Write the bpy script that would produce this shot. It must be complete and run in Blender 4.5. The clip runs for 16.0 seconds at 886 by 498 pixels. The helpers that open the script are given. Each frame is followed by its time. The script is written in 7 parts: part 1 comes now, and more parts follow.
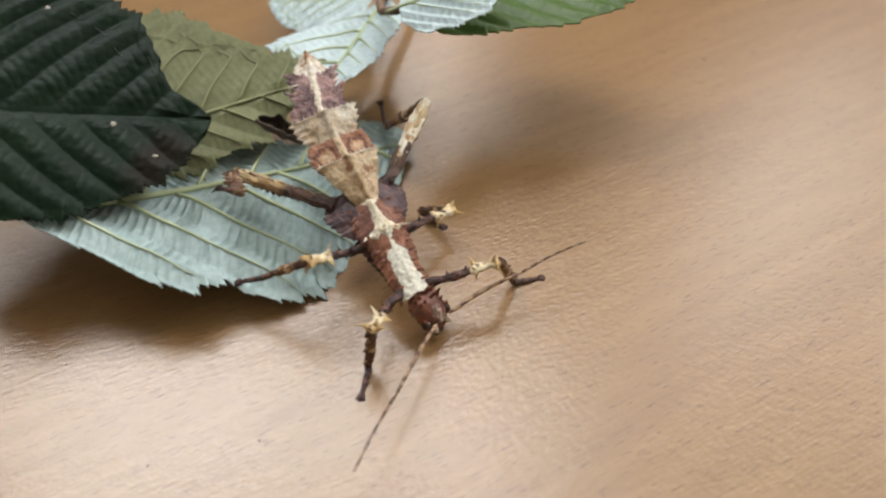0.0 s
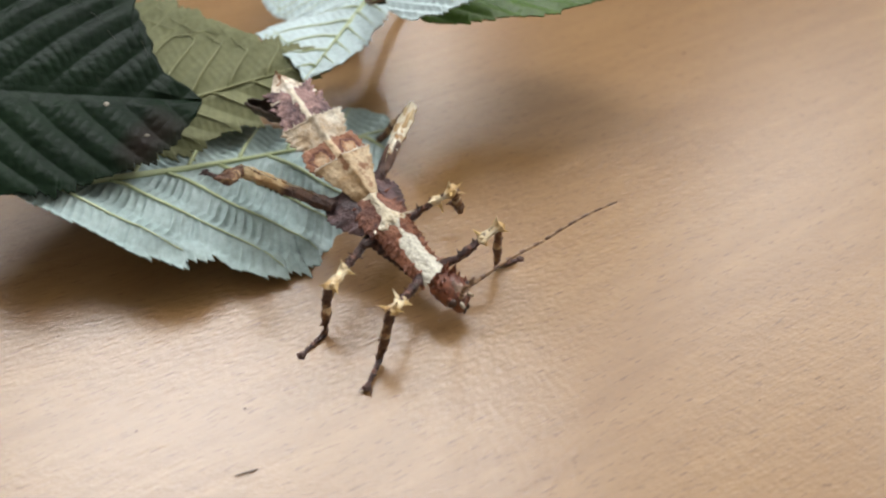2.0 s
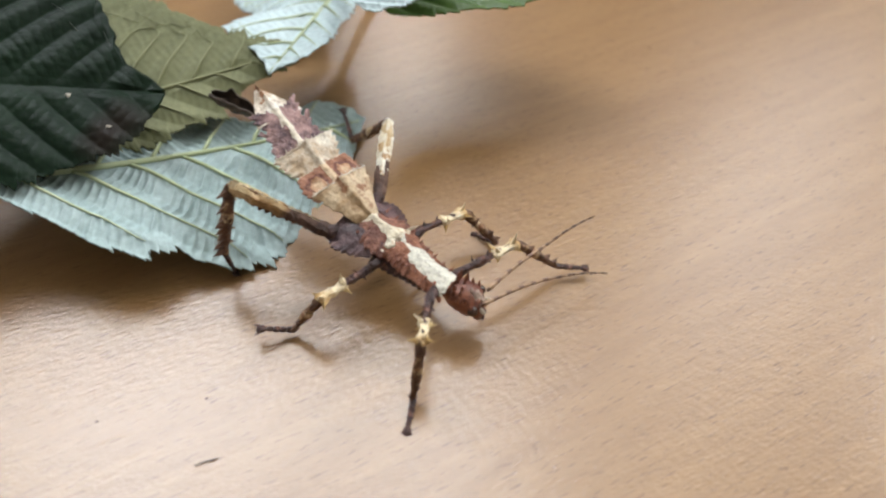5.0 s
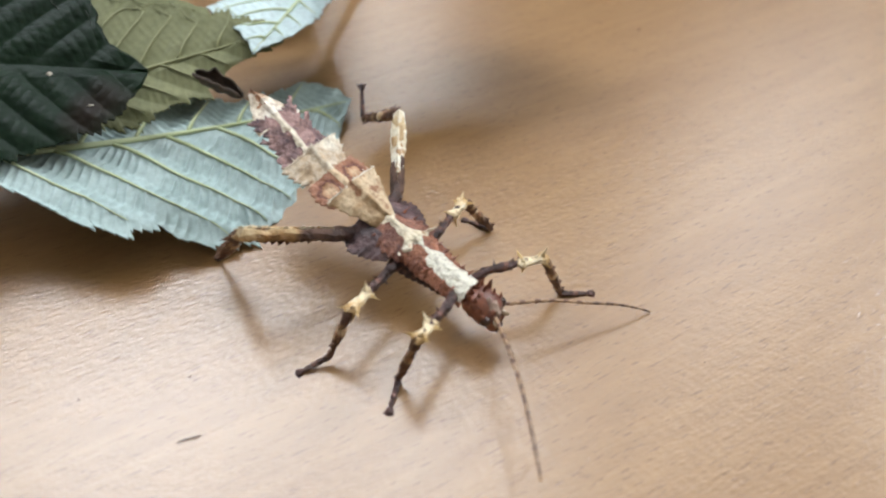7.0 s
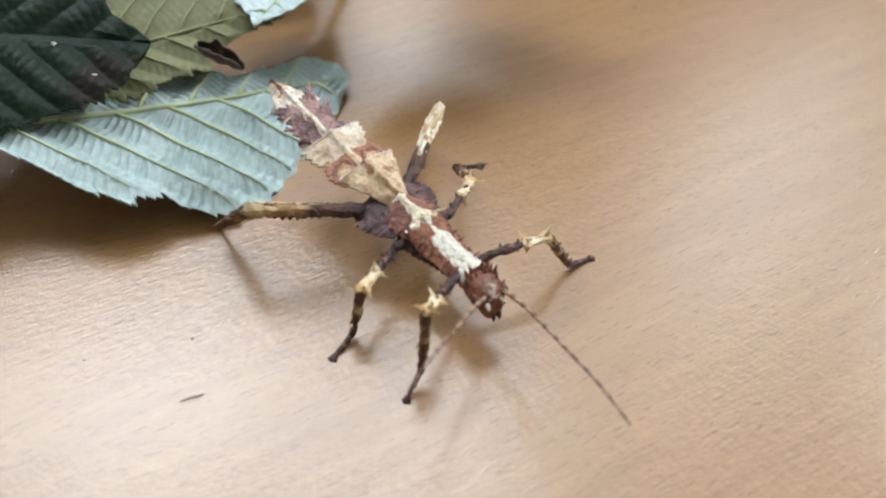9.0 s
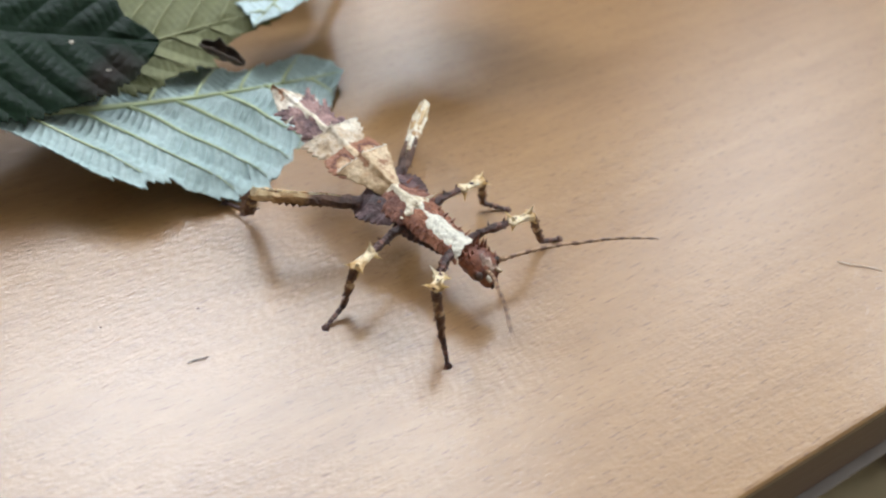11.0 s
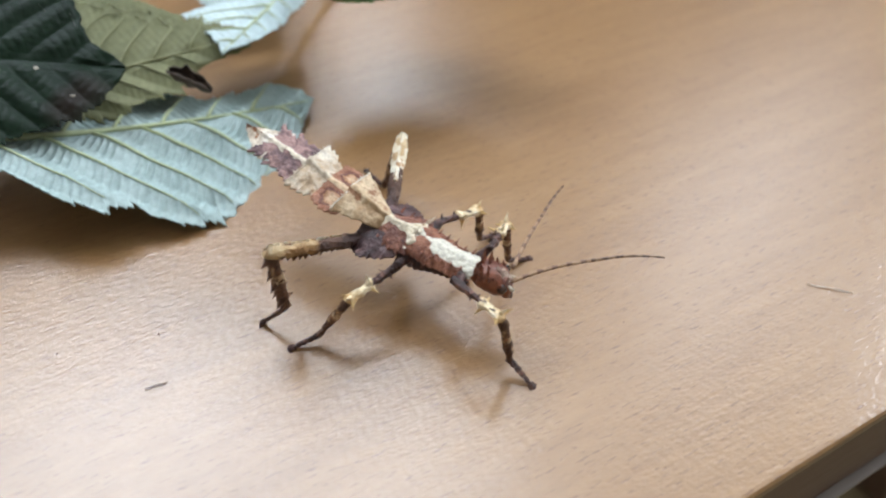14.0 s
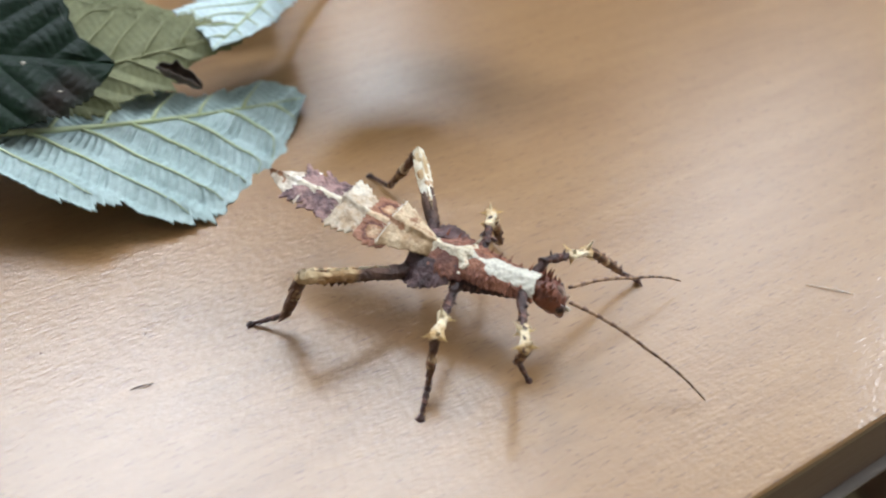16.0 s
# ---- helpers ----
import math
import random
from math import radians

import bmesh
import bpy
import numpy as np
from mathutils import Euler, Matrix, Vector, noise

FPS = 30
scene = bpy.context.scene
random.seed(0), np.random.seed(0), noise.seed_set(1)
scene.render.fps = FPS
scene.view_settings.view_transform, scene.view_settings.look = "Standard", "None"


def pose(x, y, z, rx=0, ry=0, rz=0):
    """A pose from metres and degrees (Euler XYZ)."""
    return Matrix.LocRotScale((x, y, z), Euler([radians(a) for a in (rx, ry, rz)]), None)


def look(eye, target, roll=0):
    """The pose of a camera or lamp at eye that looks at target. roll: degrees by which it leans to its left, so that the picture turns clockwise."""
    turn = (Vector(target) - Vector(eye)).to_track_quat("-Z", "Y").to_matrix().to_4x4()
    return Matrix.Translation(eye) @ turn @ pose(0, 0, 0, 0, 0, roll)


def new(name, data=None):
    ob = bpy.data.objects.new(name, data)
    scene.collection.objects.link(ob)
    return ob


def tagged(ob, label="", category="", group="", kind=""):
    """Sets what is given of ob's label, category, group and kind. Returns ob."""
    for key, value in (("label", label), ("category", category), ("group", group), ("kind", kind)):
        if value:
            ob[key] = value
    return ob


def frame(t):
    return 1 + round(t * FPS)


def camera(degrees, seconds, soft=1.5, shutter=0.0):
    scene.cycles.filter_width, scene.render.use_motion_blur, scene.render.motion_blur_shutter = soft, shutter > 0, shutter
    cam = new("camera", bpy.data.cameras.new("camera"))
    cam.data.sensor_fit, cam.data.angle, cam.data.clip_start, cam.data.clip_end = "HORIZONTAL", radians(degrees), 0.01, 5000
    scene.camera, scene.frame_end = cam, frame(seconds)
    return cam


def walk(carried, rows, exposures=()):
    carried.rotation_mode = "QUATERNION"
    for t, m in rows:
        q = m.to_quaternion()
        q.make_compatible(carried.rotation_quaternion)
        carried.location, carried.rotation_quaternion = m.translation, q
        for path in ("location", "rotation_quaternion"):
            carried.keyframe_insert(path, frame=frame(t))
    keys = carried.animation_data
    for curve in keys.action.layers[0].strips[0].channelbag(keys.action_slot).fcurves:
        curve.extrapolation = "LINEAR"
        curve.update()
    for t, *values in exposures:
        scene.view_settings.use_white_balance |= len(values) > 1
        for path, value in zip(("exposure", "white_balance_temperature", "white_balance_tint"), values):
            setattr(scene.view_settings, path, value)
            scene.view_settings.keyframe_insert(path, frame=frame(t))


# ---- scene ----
cam = camera(58.0, 16.0, soft=2.25)
cam.data.dof.use_dof = True
cam.data.dof.focus_distance, cam.data.dof.aperture_fstop = 0.155, 10.5
walk(cam, [
    (0.0, look((0.00000, -0.10436, 0.12436), (-0.00233, 0.00127, 0.00421), 0.70)),
    (0.5, look((0.00061, -0.10714, 0.12543), (-0.00193, -0.00127, 0.00550), 0.65)),
    (1.0, look((0.00179, -0.10973, 0.12501), (-0.00054, -0.00360, 0.00530), 0.94)),
    (1.5, look((0.00208, -0.11116, 0.12524), (0.00067, -0.00501, 0.00553), 1.52)),
    (2.0, look((0.00270, -0.11182, 0.12447), (0.00147, -0.00501, 0.00536), 1.62)),
    (2.5, look((0.00372, -0.11200, 0.12444), (0.00271, -0.00531, 0.00521), 1.79)),
    (3.0, look((0.00552, -0.11206, 0.12301), (0.00502, -0.00483, 0.00426), 1.90)),
    (3.5, look((0.00625, -0.11296, 0.12343), (0.00697, -0.00588, 0.00455), 2.34)),
    (6.0, look((0.00733, -0.11403, 0.12334), (0.00912, -0.00667, 0.00472), 2.49)),
    (6.5, look((0.00666, -0.11422, 0.12244), (0.00860, -0.00697, 0.00372), 2.51)),
    (7.0, look((0.00977, -0.11602, 0.12058), (0.01180, -0.00931, 0.00137), 2.38)),
    (7.5, look((0.00928, -0.11762, 0.12011), (0.01171, -0.01132, 0.00056), 2.55)),
    (8.0, look((0.00871, -0.11869, 0.12030), (0.01095, -0.01268, 0.00047), 2.46)),
    (8.5, look((0.00910, -0.12032, 0.11950), (0.01116, -0.01435, -0.00035), 2.49)),
    (9.0, look((0.01006, -0.12184, 0.11945), (0.01243, -0.01607, -0.00058), 2.65)),
    (11.5, look((0.01382, -0.13673, 0.12936), (0.01626, -0.03102, 0.00928), 2.71)),
    (12.0, look((0.01347, -0.13696, 0.12864), (0.01672, -0.02889, 0.01069), 3.02)),
    (12.5, look((0.01413, -0.13665, 0.12773), (0.01780, -0.02668, 0.01157), 3.14)),
    (13.0, look((0.01513, -0.13590, 0.12636), (0.01915, -0.02502, 0.01108), 3.07)),
    (13.5, look((0.01702, -0.13684, 0.12478), (0.02134, -0.02465, 0.01078), 3.05)),
    (14.0, look((0.01823, -0.13682, 0.12429), (0.02275, -0.02464, 0.01029), 3.11)),
    (14.5, look((0.01802, -0.13684, 0.12407), (0.02334, -0.02446, 0.01031), 3.39)),
    (15.0, look((0.01932, -0.13599, 0.12423), (0.02426, -0.02366, 0.01039), 3.23)),
    (15.5, look((0.01959, -0.13502, 0.12143), (0.02413, -0.02219, 0.00808), 3.11)),
    (16.0, look((0.01959, -0.13544, 0.12167), (0.02425, -0.02281, 0.00812), 3.28)),
], exposures=[(0.0, -0.14, 6350, 11), (3.5, -0.04, 6150, 11), (9.0, 0.05, 5860, 9), (16.0, 0.04, 5660, 9)])

# ---- light: a large window beyond the table, daylight ----
ROOM = pose(0, 0, 0, 0, 0, 30.25)          # the room and the table run along one direction
WALL_V = 0.66                              # the window wall, metres from the origin
world = bpy.data.worlds.new("daylight")
scene.world = world
world.use_nodes = True
wn = world.node_tree
sky = wn.nodes.new("ShaderNodeTexSky")
sky.sky_type, sky.sun_disc = "NISHITA", False
sky.sun_elevation, sky.sun_rotation = radians(40), radians(150)
wn.nodes["Background"].inputs["Strength"].default_value = 0.12
wn.links.new(sky.outputs["Color"], wn.nodes["Background"].inputs["Color"])

EAST_U = 1.75                              # the wall with the second window
PANES = [(-0.45, 0.16, 0.72, 1.62, 20.0), (0.20, 0.66, 1.24, 2.06, 20.0), (0.95, 1.65, 0.85, 2.06, 18.0), (0.285, 0.42, 0.42, 0.62, 0.9)]   # openings: from, to, sill, head, watts
EAST_PANES = [(-0.20, 0.16, 0.92, 1.44, 28.0)]
EAST = ROOM @ pose(0, 0, 0, 0, 0, -90)     # turns the north wall's directions to the east wall's


def daylight(frame_m, depth, u0, u1, z0, z1, watts):
    lamp = bpy.data.lights.new("window_light", "AREA")
    lamp.shape, lamp.size, lamp.size_y = "RECTANGLE", u1 - u0 - 0.04, z1 - z0 - 0.04
    lamp.energy, lamp.color = watts, (0.95, 0.95, 0.93)
    lamp_ob = new("window_light", lamp)
    lamp_ob.matrix_world = frame_m @ Matrix.Translation(((u0 + u1) / 2, depth + 0.03, (z0 + z1) / 2)) @ pose(0, 0, 0, -90, 0, 0)


for pane in PANES:
    daylight(ROOM, WALL_V, *pane)
for pane in EAST_PANES:
    daylight(EAST, EAST_U, *pane)


# ---- materials ----
def material(name, base, rough=0.5, metal=0.0, coat=0.0, coat_rough=0.1, sub=0.0):
    """A principled material, and its nodes and links for more."""
    m = bpy.data.materials.new(name)
    m.use_nodes = True
    b = m.node_tree.nodes["Principled BSDF"]
    b.inputs["Base Color"].default_value = (*base, 1)
    b.inputs["Roughness"].default_value = rough
    b.inputs["Metallic"].default_value = metal
    b.inputs["Coat Weight"].default_value = coat
    b.inputs["Coat Roughness"].default_value = coat_rough
    b.inputs["Subsurface Weight"].default_value = 0.0
    return m, b, m.node_tree.nodes, m.node_tree.links


def ramp(nodes, links, fac, stops):
    r = nodes.new("ShaderNodeValToRGB")
    while len(r.color_ramp.elements) < len(stops):
        r.color_ramp.elements.new(0.5)
    for e, (p, c) in zip(r.color_ramp.elements, stops):
        e.position, e.color = p, (*c, 1)
    links.new(fac, r.inputs["Fac"])
    return r.outputs["Color"]


def noise_tex(nodes, links, scale, detail=4.0, rough=0.55, stretch=(1, 1, 1), turn=0.0, source="Object", distortion=0.0):
    co = nodes.new("ShaderNodeTexCoord")
    mp = nodes.new("ShaderNodeMapping")
    mp.inputs["Scale"].default_value = stretch
    mp.inputs["Rotation"].default_value = (0, 0, turn)
    links.new(co.outputs[source], mp.inputs["Vector"])
    n = nodes.new("ShaderNodeTexNoise")
    n.inputs["Scale"].default_value, n.inputs["Detail"].default_value = scale, detail
    n.inputs["Roughness"].default_value, n.inputs["Distortion"].default_value = rough, distortion
    links.new(mp.outputs["Vector"], n.inputs["Vector"])
    return n.outputs["Fac"]


def mix(nodes, links, fac, a, b, how="MIX"):
    x = nodes.new("ShaderNodeMix")
    x.data_type, x.blend_type = "RGBA", how
    for sock, v in ((x.inputs["Factor"], fac), (x.inputs["A"], a), (x.inputs["B"], b)):
        if isinstance(v, (int, float)):
            sock.default_value = v
        elif isinstance(v, tuple):
            sock.default_value = (*v, 1)
        else:
            links.new(v, sock)
    return x.outputs["Result"]


def bump(nodes, links, b, height, strength, distance, normal=None):
    n = nodes.new("ShaderNodeBump")
    n.inputs["Strength"].default_value, n.inputs["Distance"].default_value = strength, distance
    links.new(height, n.inputs["Height"])
    if normal is not None:
        links.new(normal, n.inputs["Normal"])
    links.new(n.outputs["Normal"], b.inputs["Normal"])
    if "Coat Normal" in b.inputs:
        links.new(n.outputs["Normal"], b.inputs["Coat Normal"])
    return n.outputs["Normal"]


def beech():
    """Lacquered beech: long soft figure, short faint pores along the grain, a finely pitted lacquer."""
    m, b, n, l = material("lacquered_beech", (0.5, 0.3, 0.15), 0.42)
    figure = noise_tex(n, l, 7.0, 3, 0.5, (1, 5, 1), distortion=0.8)
    streak = noise_tex(n, l, 30.0, 4, 0.6, (1, 9, 1))
    pores = noise_tex(n, l, 900.0, 2, 0.5, (0.32, 2.0, 1))
    col = ramp(n, l, figure, [(0.3, (0.232, 0.122, 0.045)), (0.7, (0.315, 0.182, 0.073))])
    col = mix(n, l, 0.5, col, ramp(n, l, streak, [(0.3, (0.21, 0.108, 0.037)), (0.7, (0.32, 0.187, 0.077))]))
    dark = ramp(n, l, pores, [(0.60, (0, 0, 0)), (0.70, (1, 1, 1))])
    sep = n.new("ShaderNodeSeparateColor")
    l.new(dark, sep.inputs["Color"])
    k = n.new("ShaderNodeMath")
    k.operation = "MULTIPLY"
    k.inputs[1].default_value = 0.75
    l.new(sep.outputs["Red"], k.inputs[0])
    col = mix(n, l, k.outputs[0], col, (0.14, 0.063, 0.023))
    # faint mottling of the veneer, a millimetre or two across
    col = mix(n, l, 0.3, col, ramp(n, l, noise_tex(n, l, 620.0, 3, 0.6, (0.45, 1.0, 1)), [(0.36, (0.86, 0.85, 0.83)), (0.64, (1.1, 1.1, 1.1))]), "MULTIPLY")
    l.new(col, b.inputs["Base Color"])
    swell = noise_tex(n, l, 760.0, 2, 0.5, (0.5, 1.1, 1))
    fine = noise_tex(n, l, 1500.0, 2, 0.5, (0.5, 1.1, 1))
    first = bump(n, l, b, swell, 0.28, 0.00026)
    bump(n, l, b, fine, 0.55, 0.00014, first)
    b.inputs["Roughness"].default_value = 0.28
    b.inputs["Specular IOR Level"].default_value = 0.85
    return m


def plain(name, c0, c1, scale, rough, bumpy=0.0, dist=0.001, stretch=(1, 1, 1), detail=4):
    m, b, n, l = material(name, c0, rough)
    f = noise_tex(n, l, scale, detail, 0.6, stretch)
    l.new(ramp(n, l, f, [(0.3, c0), (0.7, c1)]), b.inputs["Base Color"])
    if bumpy:
        bump(n, l, b, noise_tex(n, l, scale * 4, 4, 0.6, stretch), bumpy, dist)
    return m


WOOD = beech()
EDGE = plain("dark_edge_band", (0.13, 0.075, 0.05), (0.19, 0.115, 0.08), 60, 0.45, 0.2, 0.0004, (1, 8, 8))
STEEL = plain("grey_rim_strip", (0.20, 0.165, 0.14), (0.26, 0.22, 0.19), 20, 0.45)
WALL = plain("wall_paint", (0.21, 0.19, 0.165), (0.24, 0.22, 0.19), 3, 0.9, 0.1)
SIDE_WALL = plain("side_wall_paint", (0.50, 0.475, 0.43), (0.54, 0.515, 0.47), 3, 0.9, 0.1)
CEIL = plain("ceiling_paint", (0.66, 0.64, 0.60), (0.70, 0.68, 0.64), 3, 0.9, 0.1)
CARPET = plain("floor_covering", (0.24, 0.19, 0.10), (0.33, 0.26, 0.15), 90, 0.95, 0.6, 0.003)
FRAME = plain("window_frame_paint", (0.78, 0.78, 0.76), (0.82, 0.82, 0.8), 10, 0.4)


# ---- mesh helpers ----
def part(name, bm, mat, parent=None, label="", smooth=False, at=None):
    """Links a bmesh as one mesh object, under a thing or a part if one is given."""
    me = bpy.data.meshes.new(name)
    bm.to_mesh(me)
    bm.free()
    me.materials.append(mat)
    if smooth:
        for p in me.polygons:
            p.use_smooth = True
    ob = new(name, me)
    if parent is not None:
        ob.parent = parent
    if at is not None:
        ob.matrix_basis = at
    if label:
        tagged(ob, label)
    return ob


def box(bm, x0, x1, y0, y1, z0, z1, bevel=0.0, seg=2):
    r = bmesh.ops.create_cube(bm, size=1.0)
    for v in r["verts"]:
        v.co = Vector(((x0 + x1) / 2 + v.co.x * (x1 - x0), (y0 + y1) / 2 + v.co.y * (y1 - y0), (z0 + z1) / 2 + v.co.z * (z1 - z0)))
    if bevel:
        edges = {e for v in r["verts"] for e in v.link_edges}
        bmesh.ops.bevel(bm, geom=list(edges), offset=bevel, segments=seg, affect="EDGES", profile=0.6)
    return bm


def boxes(*specs):
    bm = bmesh.new()
    for s in specs:
        box(bm, *s)
    return bm


# ---- the room: plain walls, one large window ----
def room():
    u0, u1, v0, zf, zc = -2.2, EAST_U, -3.2, -0.75, 2.10
    th = 0.2
    v = WALL_V
    # the wall with its openings: uprights between them, and pieces below and above each

    def pierced(a0, a1, depth, panes):
        bm = bmesh.new()
        cuts = sorted({a0, a1} | {x for p in panes for x in p[:2]})
        for a, b in zip(cuts, cuts[1:]):
            z = zf
            for p0, p1, q0, q1, _ in sorted(panes, key=lambda p: p[2]):
                if p0 <= a and b <= p1:
                    box(bm, a, b, depth, depth + th, z, q0)
                    z = q1
            box(bm, a, b, depth, depth + th, z, zc)
        return bm

    far = pierced(u0, u1, v, PANES)
    side = pierced(-v, -v0, u1, EAST_PANES)
    walls = [("wall_north", far, "dull brown painted wall with large window openings"),
             ("wall_south", boxes((u0, u1, v0 - th, v0, zf, zc)), "plain cream painted wall"),
             ("wall_west", boxes((u0 - th, u0, v0, v, zf, zc)), "plain cream painted wall"),
             ("wall_east", side, "cream painted wall with a window opening")]
    for name, bm, label in walls:
        tagged(part(name, bm, WALL if name == "wall_north" else SIDE_WALL, at=EAST if name == "wall_east" else ROOM), label, "wall", kind="structure")
    tagged(part("floor", boxes((u0 - th, u1 + th, v0 - th, v + th, zf - 0.1, zf)), CARPET, at=ROOM), "olive brown floor covering under the table", "floor", kind="structure")
    tagged(part("ceiling", boxes((u0 - th, u1 + th, v0 - th, v + th, zc, zc + 0.1)), CEIL, at=ROOM), "plain cream painted ceiling", "ceiling", kind="structure")
    f = 0.02
    for k, (p0, p1, q0, q1, _) in enumerate(PANES + EAST_PANES):
        win = new("window_%d" % (k + 1))
        win.matrix_basis, v = (ROOM, WALL_V) if k < len(PANES) else (EAST, EAST_U)
        tagged(win, "bright window with a white frame in the wall", "window", kind="structure")
        part("window_frame", boxes((p0, p0 + f, v + 0.06, v + 0.12, q0, q1), (p1 - f, p1, v + 0.06, v + 0.12, q0, q1),
                                   (p0 + f, p1 - f, v + 0.06, v + 0.12, q0, q0 + f), (p0 + f, p1 - f, v + 0.06, v + 0.12, q1 - f, q1)), FRAME, win)


# ---- the table ----
EDGE_V = -0.1002                           # its near edge
TOP = 0.0350                               # its thickness


def table():
    t = new("table")
    t.matrix_basis = ROOM
    tagged(t, "lacquered pale beech table with a dark brown edge band", "table")
    u0, u1, v0, v1 = -0.75, 0.75, EDGE_V, 0.60
    bm = bmesh.new()
    box(bm, u0, u1, v0, v1, -0.004, 0.0, 0.0012, 3)
    part("tabletop", bm, WOOD, t, "pale lacquered beech veneer")
    e = 0.0022
    bm = boxes((u0 - e + 0.003, u1 + e - 0.003, v0 - e + 0.003, v0 + 0.02, -TOP, -0.0041, 0.0008))
    part("edge_band", bm, EDGE, t, "dark brown edge band")
    part("core", boxes((u0 + 0.002, u1 - 0.002, v0 + 0.0201, v1 - 0.002, -TOP, -0.0042)), EDGE, t)
    part("rim", boxes((u0, u1, v0 - 0.0014, v0 + 0.012, -TOP - 0.0016, -TOP - 0.0001, 0.0005)), STEEL, t, "thin paler rim under the edge")
    for a in (u0 + 0.05, u1 - 0.1):
        for b in (v0 + 0.08, v1 - 0.1):
            part("leg", boxes((a, a + 0.05, b, b + 0.05, -0.75, -TOP - 0.0017, 0.004)), EDGE, t)


room()
table()


# ---- bramble leaves ----
def leaf_material(name, c0, c1, rough, sheen, spots=None, quilt=0.0):
    m, b, n, l = material(name, c0, rough)
    col = ramp(n, l, noise_tex(n, l, 45, 4, 0.6), [(0.3, c0), (0.7, c1)])
    fine = noise_tex(n, l, 700, 3, 0.6)
    col = mix(n, l, 0.25, col, ramp(n, l, fine, [(0.35, tuple(x * 0.7 for x in c0)), (0.65, tuple(min(1, x * 1.25) for x in c1))]))
    if spots:
        s = noise_tex(n, l, 26, 2, 0.5)
        sp = n.new("ShaderNodeSeparateColor")
        l.new(ramp(n, l, s, [(0.66, (0, 0, 0)), (0.78, (1, 1, 1))]), sp.inputs["Color"])
        col = mix(n, l, sp.outputs["Red"], col, spots)
    l.new(col, b.inputs["Base Color"])
    b.inputs["Specular IOR Level"].default_value = sheen
    first = None
    if quilt:
        # small cushions between the finest veins
        cells = n.new("ShaderNodeTexVoronoi")
        cells.inputs["Scale"].default_value = 620
        co = n.new("ShaderNodeTexCoord")
        l.new(co.outputs["Object"], cells.inputs["Vector"])
        first = bump(n, l, b, cells.outputs["Distance"], 0.7 * quilt, -0.0006)
    bump(n, l, b, noise_tex(n, l, 420, 3, 0.6), 0.4, 0.0003, first)
    out = n["Material Output"]
    tr = n.new("ShaderNodeBsdfTranslucent")
    l.new(col, tr.inputs["Color"])
    ms = n.new("ShaderNodeMixShader")
    ms.inputs["Fac"].default_value = 0.18
    l.new(b.outputs["BSDF"], ms.inputs[1])
    l.new(tr.outputs["BSDF"], ms.inputs[2])
    l.new(ms.outputs["Shader"], out.inputs["Surface"])
    return m


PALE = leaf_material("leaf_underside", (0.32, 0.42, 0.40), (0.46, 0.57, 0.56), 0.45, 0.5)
# lighter copy of the underside: stronger window light put into the colour
LIT_PALE = leaf_material("lit_leaf_underside", (0.49, 0.60, 0.60), (0.64, 0.76, 0.77), 0.45, 0.5)
# underside darkened to olive: the shade of facing away from the window
SHADED = leaf_material("shaded_leaf_underside", (0.15, 0.158, 0.072), (0.215, 0.22, 0.11), 0.6, 0.3)
GREEN = leaf_material("leaf_upper_side", (0.004, 0.0115, 0.0055), (0.010, 0.025, 0.011), 0.46, 0.16, spots=(0.02, 0.010, 0.008), quilt=0.4)
MIDGREEN = leaf_material("fresh_leaf_upper_side", (0.06, 0.115, 0.02), (0.09, 0.155, 0.032), 0.4, 0.4)
VEIN = plain("leaf_vein", (0.40, 0.46, 0.24), (0.54, 0.60, 0.38), 120, 0.5, 0.2, 0.0003)
# veins of that leaf, with the same shade in their colour
SHADED_VEIN = plain("shaded_leaf_vein", (0.20, 0.205, 0.095), (0.27, 0.275, 0.135), 120, 0.6)
DARK_VEIN = plain("dark_leaf_vein", (0.01, 0.02, 0.008), (0.018, 0.03, 0.012), 120, 0.45)
SCAR = plain("leaf_scar", (0.35, 0.32, 0.26), (0.5, 0.46, 0.38), 300, 0.8, 0.4, 0.0004)
STEM = plain("bramble_stem", (0.16, 0.10, 0.07), (0.26, 0.17, 0.11), 120, 0.6, 0.4, 0.0006)


def tube(points, radii, sides=8):
    """A round tapered tube through points, closed at both ends."""
    bm = bmesh.new()
    rings = []
    for i, p in enumerate(points):
        a, b = points[max(i - 1, 0)], points[min(i + 1, len(points) - 1)]
        q = (b - a).to_track_quat("Z", "Y")
        rings.append([bm.verts.new(p + q @ Vector((radii[i] * math.cos(k * math.tau / sides), radii[i] * math.sin(k * math.tau / sides), 0))) for k in range(sides)])
    for r0, r1 in zip(rings, rings[1:]):
        for k in range(sides):
            bm.faces.new((r0[k], r0[(k + 1) % sides], r1[(k + 1) % sides], r1[k]))
    bm.faces.new(rings[0][::-1])
    bm.faces.new(rings[-1])
    return bm


